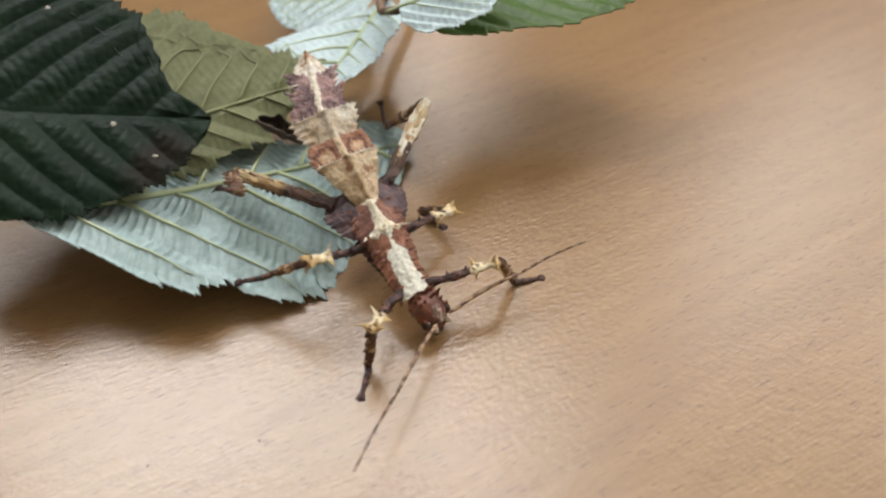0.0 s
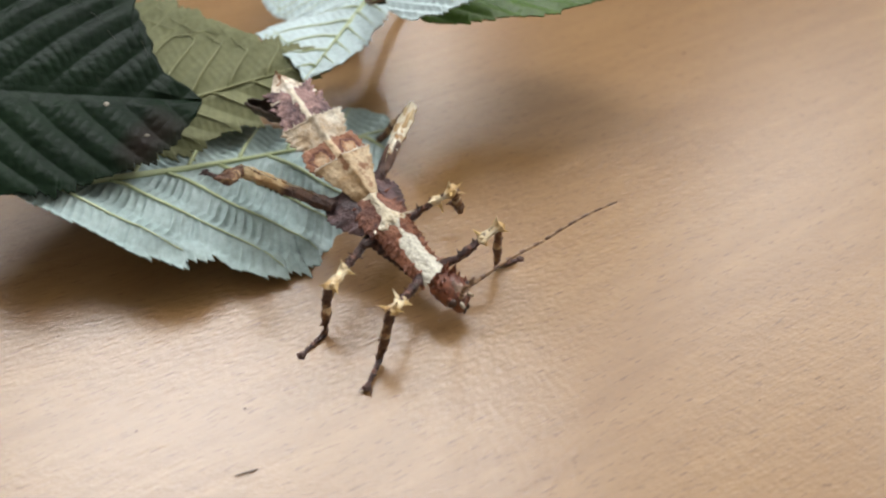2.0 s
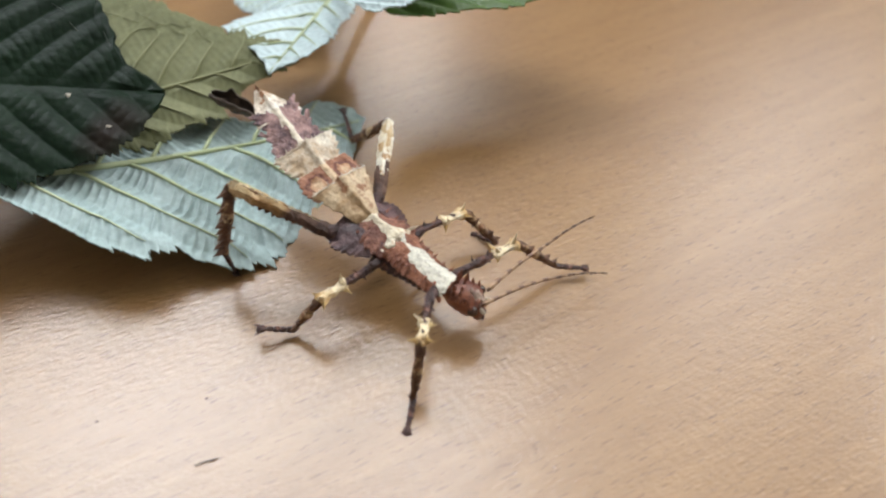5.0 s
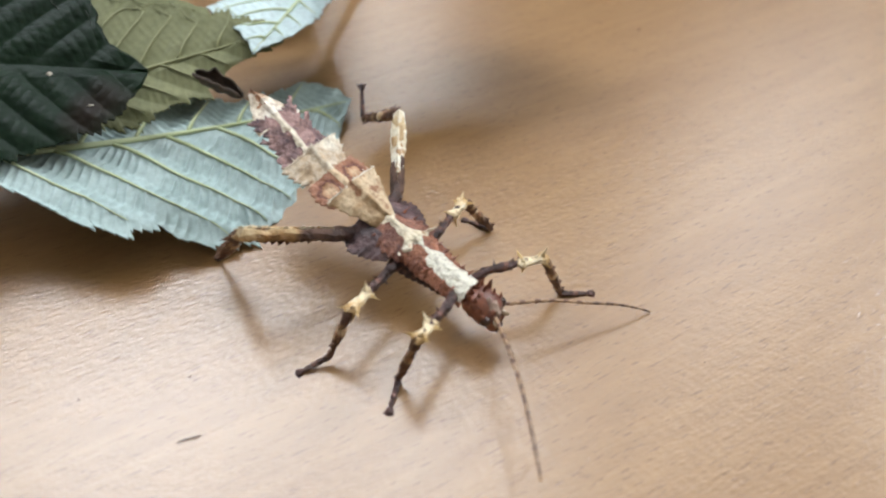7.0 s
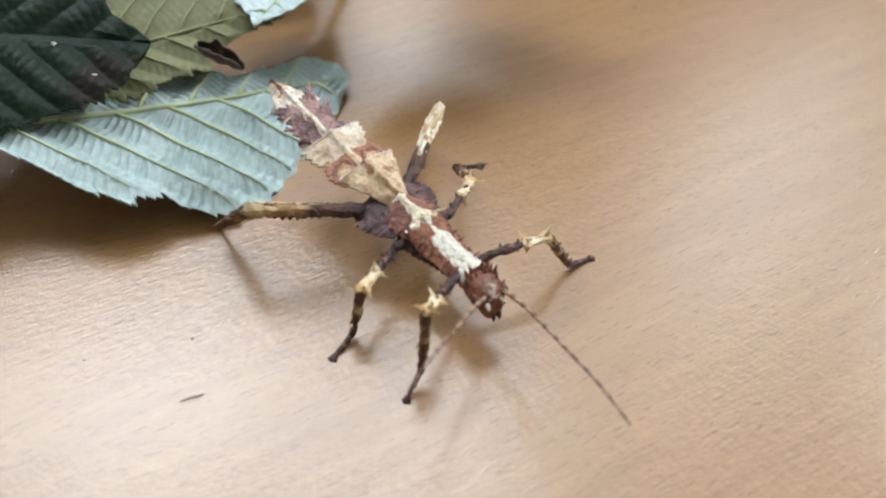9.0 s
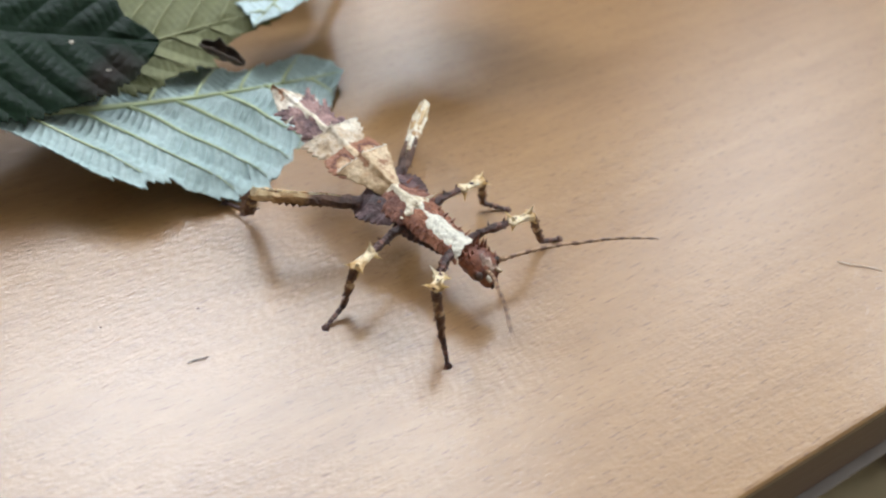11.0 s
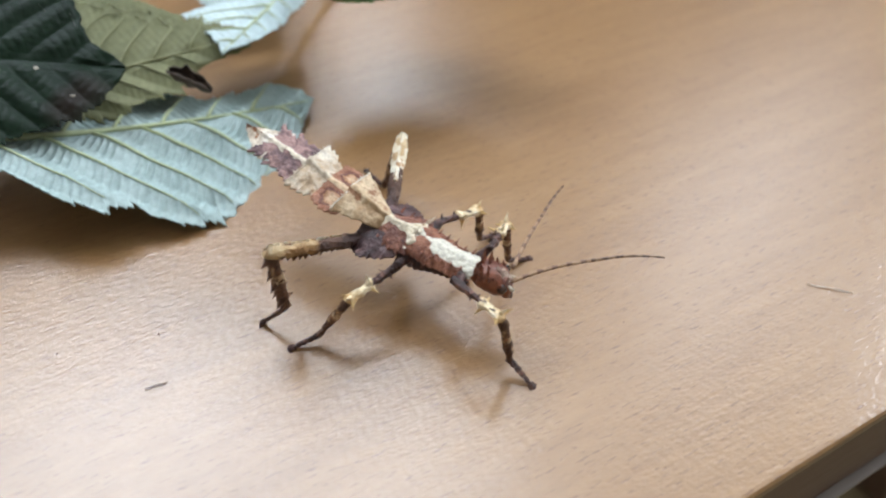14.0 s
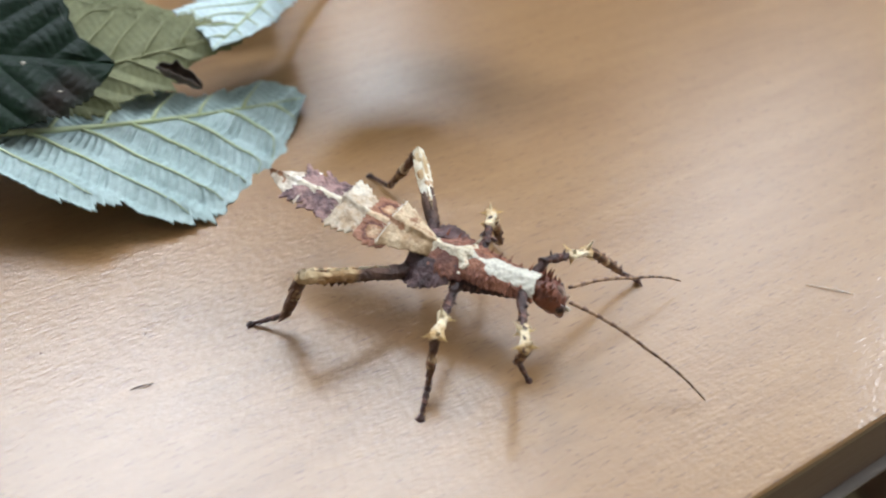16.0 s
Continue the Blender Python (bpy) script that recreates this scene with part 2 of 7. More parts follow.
class LeafShape:
    """A bramble leaflet: base at the origin, midrib along x, its seen side up. Lengths in metres."""

    def __init__(self, length, left, right, bend=0.0, fold=0.0, veins=7, slope=0.9, relief=0.00045, under=True, droop=0.0, seed=0, widest=0.42, ripple=1.0, teeth=0.85, hang=0.0, left_edge=(), right_edge=(), slopes=None):
        self.length, self.left, self.right, self.bend, self.fold = length, left, right, bend, fold
        self.veins, self.relief, self.under, self.droop = veins, relief, under, droop
        self.seed, self.widest, self.ripple = seed, widest, ripple
        self.teeth, self.hang, self.edges = teeth, hang, {1: left_edge, -1: right_edge}   # edges: (share of the length, half width in mm)
        self.slopes = slopes or (slope, slope)                         # how far the side veins lean forward, left and right

    def lean(self, y, side):
        """How far forward a side vein has run at y, as a share of the length: it curves towards the tip."""
        return y * self.slopes[0 if side > 0 else 1] * (1 + 16 * y) / self.length

    def half(self, u, side):
        if self.edges[side]:
            us, ws = zip(*self.edges[side])
            return 0.001 * float(np.interp(u, us, ws))
        w = self.left if side > 0 else self.right
        a = self.widest
        k = (u / a) if u < a else (1 - u) / (1 - a)
        k = max(k, 0.0)
        return w * (math.sin(k * math.pi / 2) ** (0.58 if u < a else 0.92))

    def tooth(self, u, side):
        """Forward-pointing double teeth along the edge, 0 to 1."""
        p = u * 17 + (0.35 if side > 0 else 0.0) + 0.35 * math.sin(9 * u + self.seed)
        q = u * 51 + self.seed
        return (p % 1) * 0.75 + (q % 1) * 0.35

    def point(self, u, v):
        """v from -1 (right edge) to 1 (left edge)."""
        side = 1 if v >= 0 else -1
        av = abs(v)
        w = self.half(u, side)
        amp = min(0.06 * self.length, w * 0.5) * self.teeth * (0.7 + 0.5 * math.sin(u * 23 + self.seed * 2 + side))
        y = av * (w + amp * self.tooth(u, side) * av ** 6)
        x = u * self.length + 0.22 * amp * av ** 6 * self.tooth(u, side)
        # side veins run forward; the blade swells between them
        slope = self.slopes[0 if side > 0 else 1]
        p = (u - self.lean(y, side)) * (self.veins + 0.5) + (0.0 if side > 0 else 0.42)
        saw = 2 * abs((p % 1) - 0.5)
        pleat = saw if self.under else 1 - saw ** 1.6
        # the small cross veins between two side veins, like the rungs of a ladder, bowed and uneven
        along = y + slope * (p % 1) * self.length / (self.veins + 0.5) * (0.55 + 0.25 * (p % 1))
        wob = 0.9 * noise.noise(Vector((x * 150, y * 150, self.seed + side))) + 0.35 * noise.noise(Vector((x * 500, y * 500, self.seed)))
        rung = 1 - 2.2 * abs(math.sin(along * 2350 + self.seed + wob + 2.0 * math.sin(p // 1 * 1.7))) ** 0.8
        rip = (rung if self.under else -rung) * (1 - abs(2 * (p % 1) - 1) ** 4)
        rip = rip * (0.8 + 0.8 * noise.noise(Vector((x * 230, y * 230, self.seed + 5 * side)))) + 0.45 * noise.noise(Vector((x * 700, y * 700, self.seed)))
        z = self.relief * (1.1 * pleat + 0.17 * rip * self.ripple) * min(1, av * 6) * min(1, (1 - av) * 5 + 0.25)
        if side < 0:
            z -= self.hang * u * y
        z += 0.0005 * noise.noise(Vector((x * 90, y * side * 90, self.seed)))
        z += self.fold * y - self.droop * y * y / self.length * 2
        return Vector((x, y * side, z + self.spine(x)))

    def spine(self, x):
        return -self.bend * x * x / self.length


def leaf(shape, blade_mat, vein_mat, m, label, scars=0, vein=1.0, nu=230, nv=70):
    thing = new("bramble_leaf")
    thing.matrix_basis = m
    tagged(thing, label, "leaf", "bramble leaves on the table")
    bm = bmesh.new()
    grid = []
    for i in range(nu + 1):
        u = 0.004 + 0.992 * i / nu
        grid.append([bm.verts.new(shape.point(u, j / nv)) for j in range(-nv, nv + 1)])
    for a, b in zip(grid, grid[1:]):
        for j in range(2 * nv):
            bm.faces.new((a[j], b[j], b[j + 1], a[j + 1]))
    blade = part("blade", bm, blade_mat, thing, smooth=True)
    s = blade.modifiers.new("thickness", "SOLIDIFY")
    s.thickness, s.offset = 0.00028, -1
    lift = 0.00025 if shape.under else -0.00045
    L = shape.length
    pts = [Vector((u * L, 0, shape.spine(u * L) + lift)) for u in [k / 24 for k in range(-3, 25)]]
    rad = [0.0010 * vein * (L / 0.075) * (1 - 0.85 * max(k, 0) / 24) * (1.0 if shape.under else 0.55) for k in range(-3, 25)]
    part("midrib", tube(pts, rad), vein_mat, thing, "yellow green midrib" if shape.under else "", smooth=True)
    for side in (1, -1):
        for k in range(shape.veins):
            u0 = (k + (0.0 if side > 0 else 0.58)) / (shape.veins + 0.5)
            if not 0.03 < u0 < 0.93:
                continue
            pts, rad = [], []
            for i in range(15):
                f = i / 14 * 0.93
                # follow the line on which the pleat is lowest
                u = u0
                for _ in range(12):
                    y = f * shape.half(u, side)
                    u = min(0.99, u0 + shape.lean(y, side))
                if u >= 0.985:
                    break
                q = shape.point(u, side * max(f, 0.001))
                pts.append(q + Vector((0, 0, lift * 0.5)))
                rad.append(0.00052 * vein * (L / 0.075) * (1 - 0.8 * i / 14) * (1.0 if shape.under else 0.5))
            if len(pts) > 3:
                part("side_vein", tube(pts, rad, 6), vein_mat, thing, smooth=True)
    rnd = random.Random(shape.seed * 7 + 3)
    for _ in range(scars):
        u, v = rnd.uniform(0.25, 0.85), rnd.uniform(-0.75, 0.75)
        q = shape.point(u, v)
        bm = bmesh.new()
        n = 9
        ring = [bm.verts.new(q + Vector((0.00045 * rnd.uniform(0.4, 1.8) * math.cos(k * math.tau / n), 0.0004 * rnd.uniform(0.5, 1.6) * math.sin(k * math.tau / n), 0.00015))) for k in range(n)]
        top = bm.verts.new(q + Vector((0, 0, 0.00035)))
        for k in range(n):
            bm.faces.new((ring[k], ring[(k + 1) % n], top))
        part("scar", bm, SCAR, thing, "dry pale scar")
    return thing


def leaf_pose(base, tip, roll):
    """From base towards tip, in centimetres, turned about its midrib: positive lifts the left edge."""
    b, t = Vector(base) * 0.01, Vector(tip) * 0.01
    x = (t - b).normalized()
    y = Vector((0, 0, 1)).cross(x).normalized()
    z = x.cross(y)
    turn = Matrix((x, y, z)).transposed().to_4x4()
    return Matrix.Translation(b) @ turn @ pose(0, 0, 0, roll, 0, 0)


# the large pale leaf that shows its underside, lying from the sprig down to the table
leaf(LeafShape(0.082, 0.022, 0.036, bend=-0.10, veins=7, relief=0.0012, ripple=2.0, teeth=0.6, seed=1, droop=0.05, hang=0.36, slopes=(0.8, 0.72),
               left_edge=((0, 0), (0.06, 12), (0.2, 19), (0.4, 20), (0.6, 13), (0.7, 7), (0.8, 7.5), (0.9, 10.5), (0.95, 9), (0.985, 4), (1, 0)),
               right_edge=((0, 0.5), (0.1, 9), (0.2, 19), (0.28, 21.5), (0.38, 22), (0.41, 25.5), (0.49, 28), (0.6, 27), (0.72, 22.5), (0.8, 17.5), (0.88, 10.5), (0.95, 5), (1, 0))),
     PALE, VEIN, leaf_pose((-7.9, -0.75, 2.0), (-1.1, 3.5, -0.55), 1), "pale silvery bramble leaf lying underside up on the table", vein=0.85, nu=330, nv=110)
# the leaf above it, tilted away from the window, that shade painted in olive
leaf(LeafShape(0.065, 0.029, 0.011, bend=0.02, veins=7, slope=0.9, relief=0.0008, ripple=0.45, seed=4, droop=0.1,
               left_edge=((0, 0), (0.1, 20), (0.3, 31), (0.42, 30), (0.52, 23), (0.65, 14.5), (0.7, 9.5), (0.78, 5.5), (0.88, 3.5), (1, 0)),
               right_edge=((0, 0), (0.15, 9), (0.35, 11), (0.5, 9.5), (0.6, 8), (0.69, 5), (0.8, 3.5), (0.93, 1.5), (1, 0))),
     SHADED, SHADED_VEIN, leaf_pose((-7.7, 1.2, 1.62), (-2.3, 4.25, 1.85), 20), "bramble leaf tilted underside up, its shade painted in olive green", vein=0.75)
# the dark leaf with its upper side up
leaf(LeafShape(0.064, 0.034, 0.022, bend=0.03, veins=7, slope=0.8, relief=0.0007, ripple=0.5, teeth=0.6, under=False, seed=7, fold=0.12, droop=0.12,
               left_edge=((0, 0), (0.12, 22), (0.3, 33), (0.5, 33), (0.7, 24.5), (0.79, 19.5), (0.83, 12), (0.88, 5.5), (0.95, 3), (1, 0)),
               right_edge=((0, 0), (0.12, 13), (0.3, 20.5), (0.45, 21.5), (0.6, 20), (0.75, 17), (0.87, 12), (0.94, 7), (0.98, 3.5), (1, 0))),
     GREEN, DARK_VEIN, leaf_pose((-11.0, 0.4, 3.4), (-4.95, 1.65, 2.45), 24), "dark glossy green bramble leaf with a quilted upper side", scars=4, nu=300, nv=100)
# further leaves of the sprig, held above the table; window light painted into the pale ones
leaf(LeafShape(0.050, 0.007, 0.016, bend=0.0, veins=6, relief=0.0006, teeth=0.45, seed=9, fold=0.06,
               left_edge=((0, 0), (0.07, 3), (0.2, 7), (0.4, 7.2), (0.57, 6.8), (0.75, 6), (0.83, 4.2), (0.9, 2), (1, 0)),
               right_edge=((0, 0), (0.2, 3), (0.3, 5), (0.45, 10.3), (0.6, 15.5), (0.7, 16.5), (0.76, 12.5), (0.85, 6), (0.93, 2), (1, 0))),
     LIT_PALE, VEIN, leaf_pose((-1.91, 7.71, 1.4), (-2.99, 2.85, 2.0), 0), "pale bramble leaflet folded along its midrib, coloured as if lit", nu=190, nv=60, vein=0.9)
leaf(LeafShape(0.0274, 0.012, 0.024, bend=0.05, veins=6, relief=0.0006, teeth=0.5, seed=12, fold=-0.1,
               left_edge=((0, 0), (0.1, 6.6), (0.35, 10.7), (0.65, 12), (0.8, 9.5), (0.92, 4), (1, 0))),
     LIT_PALE, VEIN, leaf_pose((-2.23, 7.75, 1.4), (-4.97, 7.63, 1.3), 0), "pale bramble leaflet beside a folded one", nu=130, nv=40, vein=0.9)
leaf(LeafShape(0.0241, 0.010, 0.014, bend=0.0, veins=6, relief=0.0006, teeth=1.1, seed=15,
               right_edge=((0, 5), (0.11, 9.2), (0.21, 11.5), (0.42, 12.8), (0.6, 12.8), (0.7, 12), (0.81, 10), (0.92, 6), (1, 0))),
     LIT_PALE, VEIN, leaf_pose((-1.31, 4.37, 3.2), (0.93, 4.73, 4.0), 0), "pale bramble leaflet with hooked teeth, coloured as if lit", nu=150, nv=46, vein=0.9)
leaf(LeafShape(0.0548, 0.022, 0.012, bend=0.0, veins=7, relief=0.0007, ripple=0.6, teeth=0.45, under=False, seed=17, droop=0.02,
               right_edge=((0, 0), (0.04, 8.5), (0.1, 10.6), (0.21, 12), (0.54, 12), (0.73, 10), (0.86, 5), (1, 0))),
     MIDGREEN, DARK_VEIN, leaf_pose((-0.9, 5.05, 2.78), (4.5, 5.85, 3.2), 0), "fresh green bramble leaf with its upper side up", nu=150, nv=50)


def withered():
    """A small dark leaf, dried and curled up."""
    bm = bmesh.new()

    def f(u, v):
        w = 0.0016 * math.sin(0.25 + 2.7 * u) * (1 + 0.3 * noise.noise(Vector((u * 9, v * 3, 2))))
        a = v * 2.3
        return Vector((0.011 * u, w * math.sin(a), w * (1 - math.cos(a)) + 0.0012 * noise.noise(Vector((u * 6, v * 2, 5)))))

    top = [[bm.verts.new(f(i / 22, j / 10)) for j in range(-10, 11)] for i in range(23)]
    for r0, r1 in zip(top, top[1:]):
        for j in range(20):
            bm.faces.new((r0[j], r1[j], r1[j + 1], r0[j + 1]))
    w = part("withered_leaf", bm, WITHERED, smooth=True, at=leaf_pose((-4.05, 2.05, 2.0), (-2.8, 1.6, 1.7), 15))
    s = w.modifiers.new("thickness", "SOLIDIFY")
    s.thickness = 0.0003
    tagged(w, "small dark withered leaf curled up on another leaf", "leaf")


WITHERED = plain("withered_leaf", (0.022, 0.015, 0.010), (0.085, 0.055, 0.035), 300, 0.7, 0.5, 0.0006)
withered()
sprig = part("bramble_sprig", tube([Vector(p) * 0.01 for p in ((-1.35, 4.4, 3.15), (-1.75, 5.0, 2.7), (-1.95, 6.4, 2.1), (-1.95, 7.7, 1.4), (-1.5, 9.4, 0.9), (-0.5, 12.0, 0.17))], [0.0007, 0.0009, 0.0010, 0.0012, 0.0014, 0.0016]), STEM, smooth=True)
tagged(sprig, "thin brown bramble stem under the leaves", "twig")


# ---- the insect ----
def patterned(name, base, second, scale, third=None, rough=0.55, cut=(0.42, 0.58), stretch=(1, 1, 1), relief=0.5):
    """Horny skin: two blotchy colours, a rarer third one, fine grain."""
    m, b, n, l = material(name, base, rough)
    col = ramp(n, l, noise_tex(n, l, scale, 5, 0.65, stretch), [(cut[0], base), (cut[1], second)])
    if third:
        sp = n.new("ShaderNodeSeparateColor")
        l.new(ramp(n, l, noise_tex(n, l, scale * 1.7, 4, 0.6, stretch), [(0.58, (0, 0, 0)), (0.66, (1, 1, 1))]), sp.inputs["Color"])
        col = mix(n, l, sp.outputs["Red"], col, third)
    col = mix(n, l, 0.45, col, ramp(n, l, noise_tex(n, l, scale * 5, 4, 0.7), [(0.34, (0.42, 0.36, 0.32)), (0.5, (1, 1, 1)), (0.68, (1.25, 1.22, 1.15))]), "MULTIPLY")
    l.new(col, b.inputs["Base Color"])
    b.inputs["Specular IOR Level"].default_value = 0.4
    bump(n, l, b, noise_tex(n, l, scale * 3, 4, 0.65), relief, 0.0009)
    return m


def with_stripe(name, base, second, stripe, scale, half, x0, x1, rough=0.55, flare=0.0, widths=()):
    """Skin with a ragged pale stripe along the middle, from x0 to x1 metres; widths (share of the way, share of half) shape it."""
    m, b, n, l = material(name, base, rough)
    col = ramp(n, l, noise_tex(n, l, scale, 5, 0.65), [(0.4, base), (0.6, second)])
    co = n.new("ShaderNodeTexCoord")
    xyz = n.new("ShaderNodeSeparateXYZ")
    l.new(co.outputs["Object"], xyz.inputs["Vector"])
    wob = noise_tex(n, l, 420, 3, 0.6)

    def calc(op, a, c):
        k = n.new("ShaderNodeMath")
        k.operation = op
        for i, v in enumerate((a, c)):
            if isinstance(v, (int, float)):
                k.inputs[i].default_value = v
            elif v is not None:
                l.new(v, k.inputs[i])
        return k.outputs[0]

    ay = calc("ABSOLUTE", xyz.outputs["Y"], 0.0)
    ragged = calc("ADD", ay, calc("MULTIPLY", calc("SUBTRACT", wob, 0.5), half * (1.1 if widths else 2.4)))
    edge = calc("ADD", calc("MULTIPLY", xyz.outputs["X"], flare), half)   # flare: the stripe widens forwards
    if widths:
        way = calc("DIVIDE", calc("SUBTRACT", xyz.outputs["X"], x0), x1 - x0)
        edge = calc("MULTIPLY", ramp(n, l, way, [(u, (w, w, w)) for u, w in widths]), half)
    inside = calc("LESS_THAN", ragged, edge)
    wx = calc("ADD", xyz.outputs["X"], calc("MULTIPLY", calc("SUBTRACT", wob, 0.5), 0.0015))
    inside = calc("MULTIPLY", inside, calc("MULTIPLY", calc("GREATER_THAN", wx, x0), calc("LESS_THAN", wx, x1)))
    pale = ramp(n, l, noise_tex(n, l, 420, 5, 0.7), [(0.31, tuple(v * f for v, f in zip(stripe, (0.55, 0.45, 0.36)))), (0.41, tuple(v * 0.85 for v in stripe)), (0.55, stripe)])
    skin = mix(n, l, inside, col, pale)
    skin = mix(n, l, 0.5, skin, ramp(n, l, noise_tex(n, l, scale * 4, 4, 0.7), [(0.34, (0.45, 0.38, 0.33)), (0.5, (1, 1, 1)), (0.68, (1.2, 1.18, 1.12))]), "MULTIPLY")
    l.new(skin, b.inputs["Base Color"])
    b.inputs["Specular IOR Level"].default_value = 0.4
    bump(n, l, b, noise_tex(n, l, scale * 3, 4, 0.65), 0.8, 0.0009)
    return m


RUST_C, DARK_C = (0.25, 0.085, 0.045), (0.055, 0.032, 0.027)
CREAM = patterned("cream_skin", (0.64, 0.55, 0.38), (0.80, 0.75, 0.62), 200, (0.44, 0.26, 0.12), relief=0.45)
TAN = patterned("tan_skin", (0.36, 0.235, 0.12), (0.58, 0.45, 0.29), 180, (0.28, 0.14, 0.07), relief=0.45)
PALE_TAN = patterned("pale_tan_skin", (0.46, 0.34, 0.22), (0.72, 0.66, 0.54), 150, (0.32, 0.16, 0.08), relief=0.45)
RUST = patterned("rust_skin", (0.13, 0.044, 0.027), (0.25, 0.095, 0.052), 140, (0.10, 0.036, 0.026), rough=0.38, relief=0.45)
DARK = patterned("dark_brown_skin", (0.035, 0.018, 0.016), (0.085, 0.045, 0.04), 300, (0.18, 0.085, 0.06), rough=0.42, relief=0.7)
PURPLE = patterned("purplish_skin", (0.11, 0.055, 0.055), (0.27, 0.15, 0.135), 260, (0.30, 0.12, 0.07), relief=0.8)
FLAP = patterned("purplish_brown_skin", (0.045, 0.026, 0.028), (0.13, 0.08, 0.082), 170, (0.20, 0.12, 0.11), rough=0.4, relief=0.8)
OCHRE = patterned("ochre_skin", (0.52, 0.34, 0.12), (0.68, 0.50, 0.24), 220, (0.32, 0.16, 0.06))
LEGBROWN = patterned("leg_brown_skin", (0.075, 0.036, 0.022), (0.15, 0.075, 0.042), 320, (0.36, 0.23, 0.12))
LOBE = patterned("pale_lobe_skin", (0.50, 0.32, 0.13), (0.76, 0.64, 0.42), 220, (0.84, 0.79, 0.66), relief=0.3)
NOTUM = with_stripe("banded_rust_skin", (0.18, 0.066, 0.038), (0.33, 0.14, 0.08), (0.72, 0.69, 0.58), 320, 0.0026, -0.0004, 0.0139, 0.4, widths=((0.0, 0.8), (0.07, 0.55), (0.13, 0.10), (0.22, 0.16), (0.32, 0.55), (0.37, 0.8), (0.6, 0.72), (0.75, 0.95), (0.94, 1.0)))
METANOTUM = with_stripe("narrow_banded_rust_skin", (0.135, 0.052, 0.036), (0.29, 0.13, 0.085), (0.74, 0.66, 0.50), 320, 0.0026, -0.0095, 0.0005, 0.45, widths=((0.0, 1.0), (0.18, 0.75), (0.4, 0.36), (0.7, 0.36), (0.86, 0.7), (1.0, 0.8)))
PURPLE_BAND = with_stripe("banded_purplish_skin", (0.095, 0.055, 0.062), (0.36, 0.22, 0.20), (0.78, 0.70, 0.56), 190, 0.00085, -0.02, 0.05)


def eye_spotted(name):
    """Rust skin with a cream line along the middle and a pale, dark-rimmed oval on either side of it."""
    m, b, n, l = material(name, RUST_C, 0.5)
    co = n.new("ShaderNodeTexCoord")
    xyz = n.new("ShaderNodeSeparateXYZ")
    l.new(co.outputs["Object"], xyz.inputs["Vector"])

    def calc(op, a, c=0.0):
        k = n.new("ShaderNodeMath")
        k.operation = op
        for i, v in enumerate((a, c)):
            if isinstance(v, (int, float)):
                k.inputs[i].default_value = v
            else:
                l.new(v, k.inputs[i])
        return k.outputs[0]

    wob = calc("MULTIPLY", calc("SUBTRACT", noise_tex(n, l, 500, 4, 0.6), 0.5), 1.1)
    ay = calc("ABSOLUTE", xyz.outputs["Y"])
    dx = calc("DIVIDE", calc("SUBTRACT", xyz.outputs["X"], 0.0103), 0.0021)
    dy = calc("DIVIDE", calc("SUBTRACT", ay, 0.0034), 0.0024)
    d = calc("ADD", calc("SQRT", calc("ADD", calc("MULTIPLY", dx, dx), calc("MULTIPLY", dy, dy))), wob)
    col = ramp(n, l, d, [(0.30, (0.52, 0.36, 0.22)), (0.62, (0.42, 0.22, 0.11)), (0.78, (0.10, 0.03, 0.02)), (0.95, (0.23, 0.09, 0.05)), (1.0, (0.30, 0.135, 0.075))])
    line = calc("LESS_THAN", calc("ADD", ay, calc("MULTIPLY", wob, 0.0005)), 0.0007)
    col = mix(n, l, line, col, (0.62, 0.47, 0.30))
    col = mix(n, l, 0.45, col, ramp(n, l, noise_tex(n, l, 1100, 4, 0.7), [(0.34, (0.45, 0.38, 0.33)), (0.5, (1, 1, 1)), (0.68, (1.2, 1.18, 1.12))]), "MULTIPLY")
    l.new(col, b.inputs["Base Color"])
    b.inputs["Specular IOR Level"].default_value = 0.4
    bump(n, l, b, noise_tex(n, l, 700, 4, 0.65), 0.7, 0.0009)
    return m


TAIL = with_stripe("stained_tail_skin", (0.60, 0.49, 0.36), (0.80, 0.75, 0.66), (0.34, 0.17, 0.09), 170, -0.0036, 0.0088, 0.03, flare=0.31)


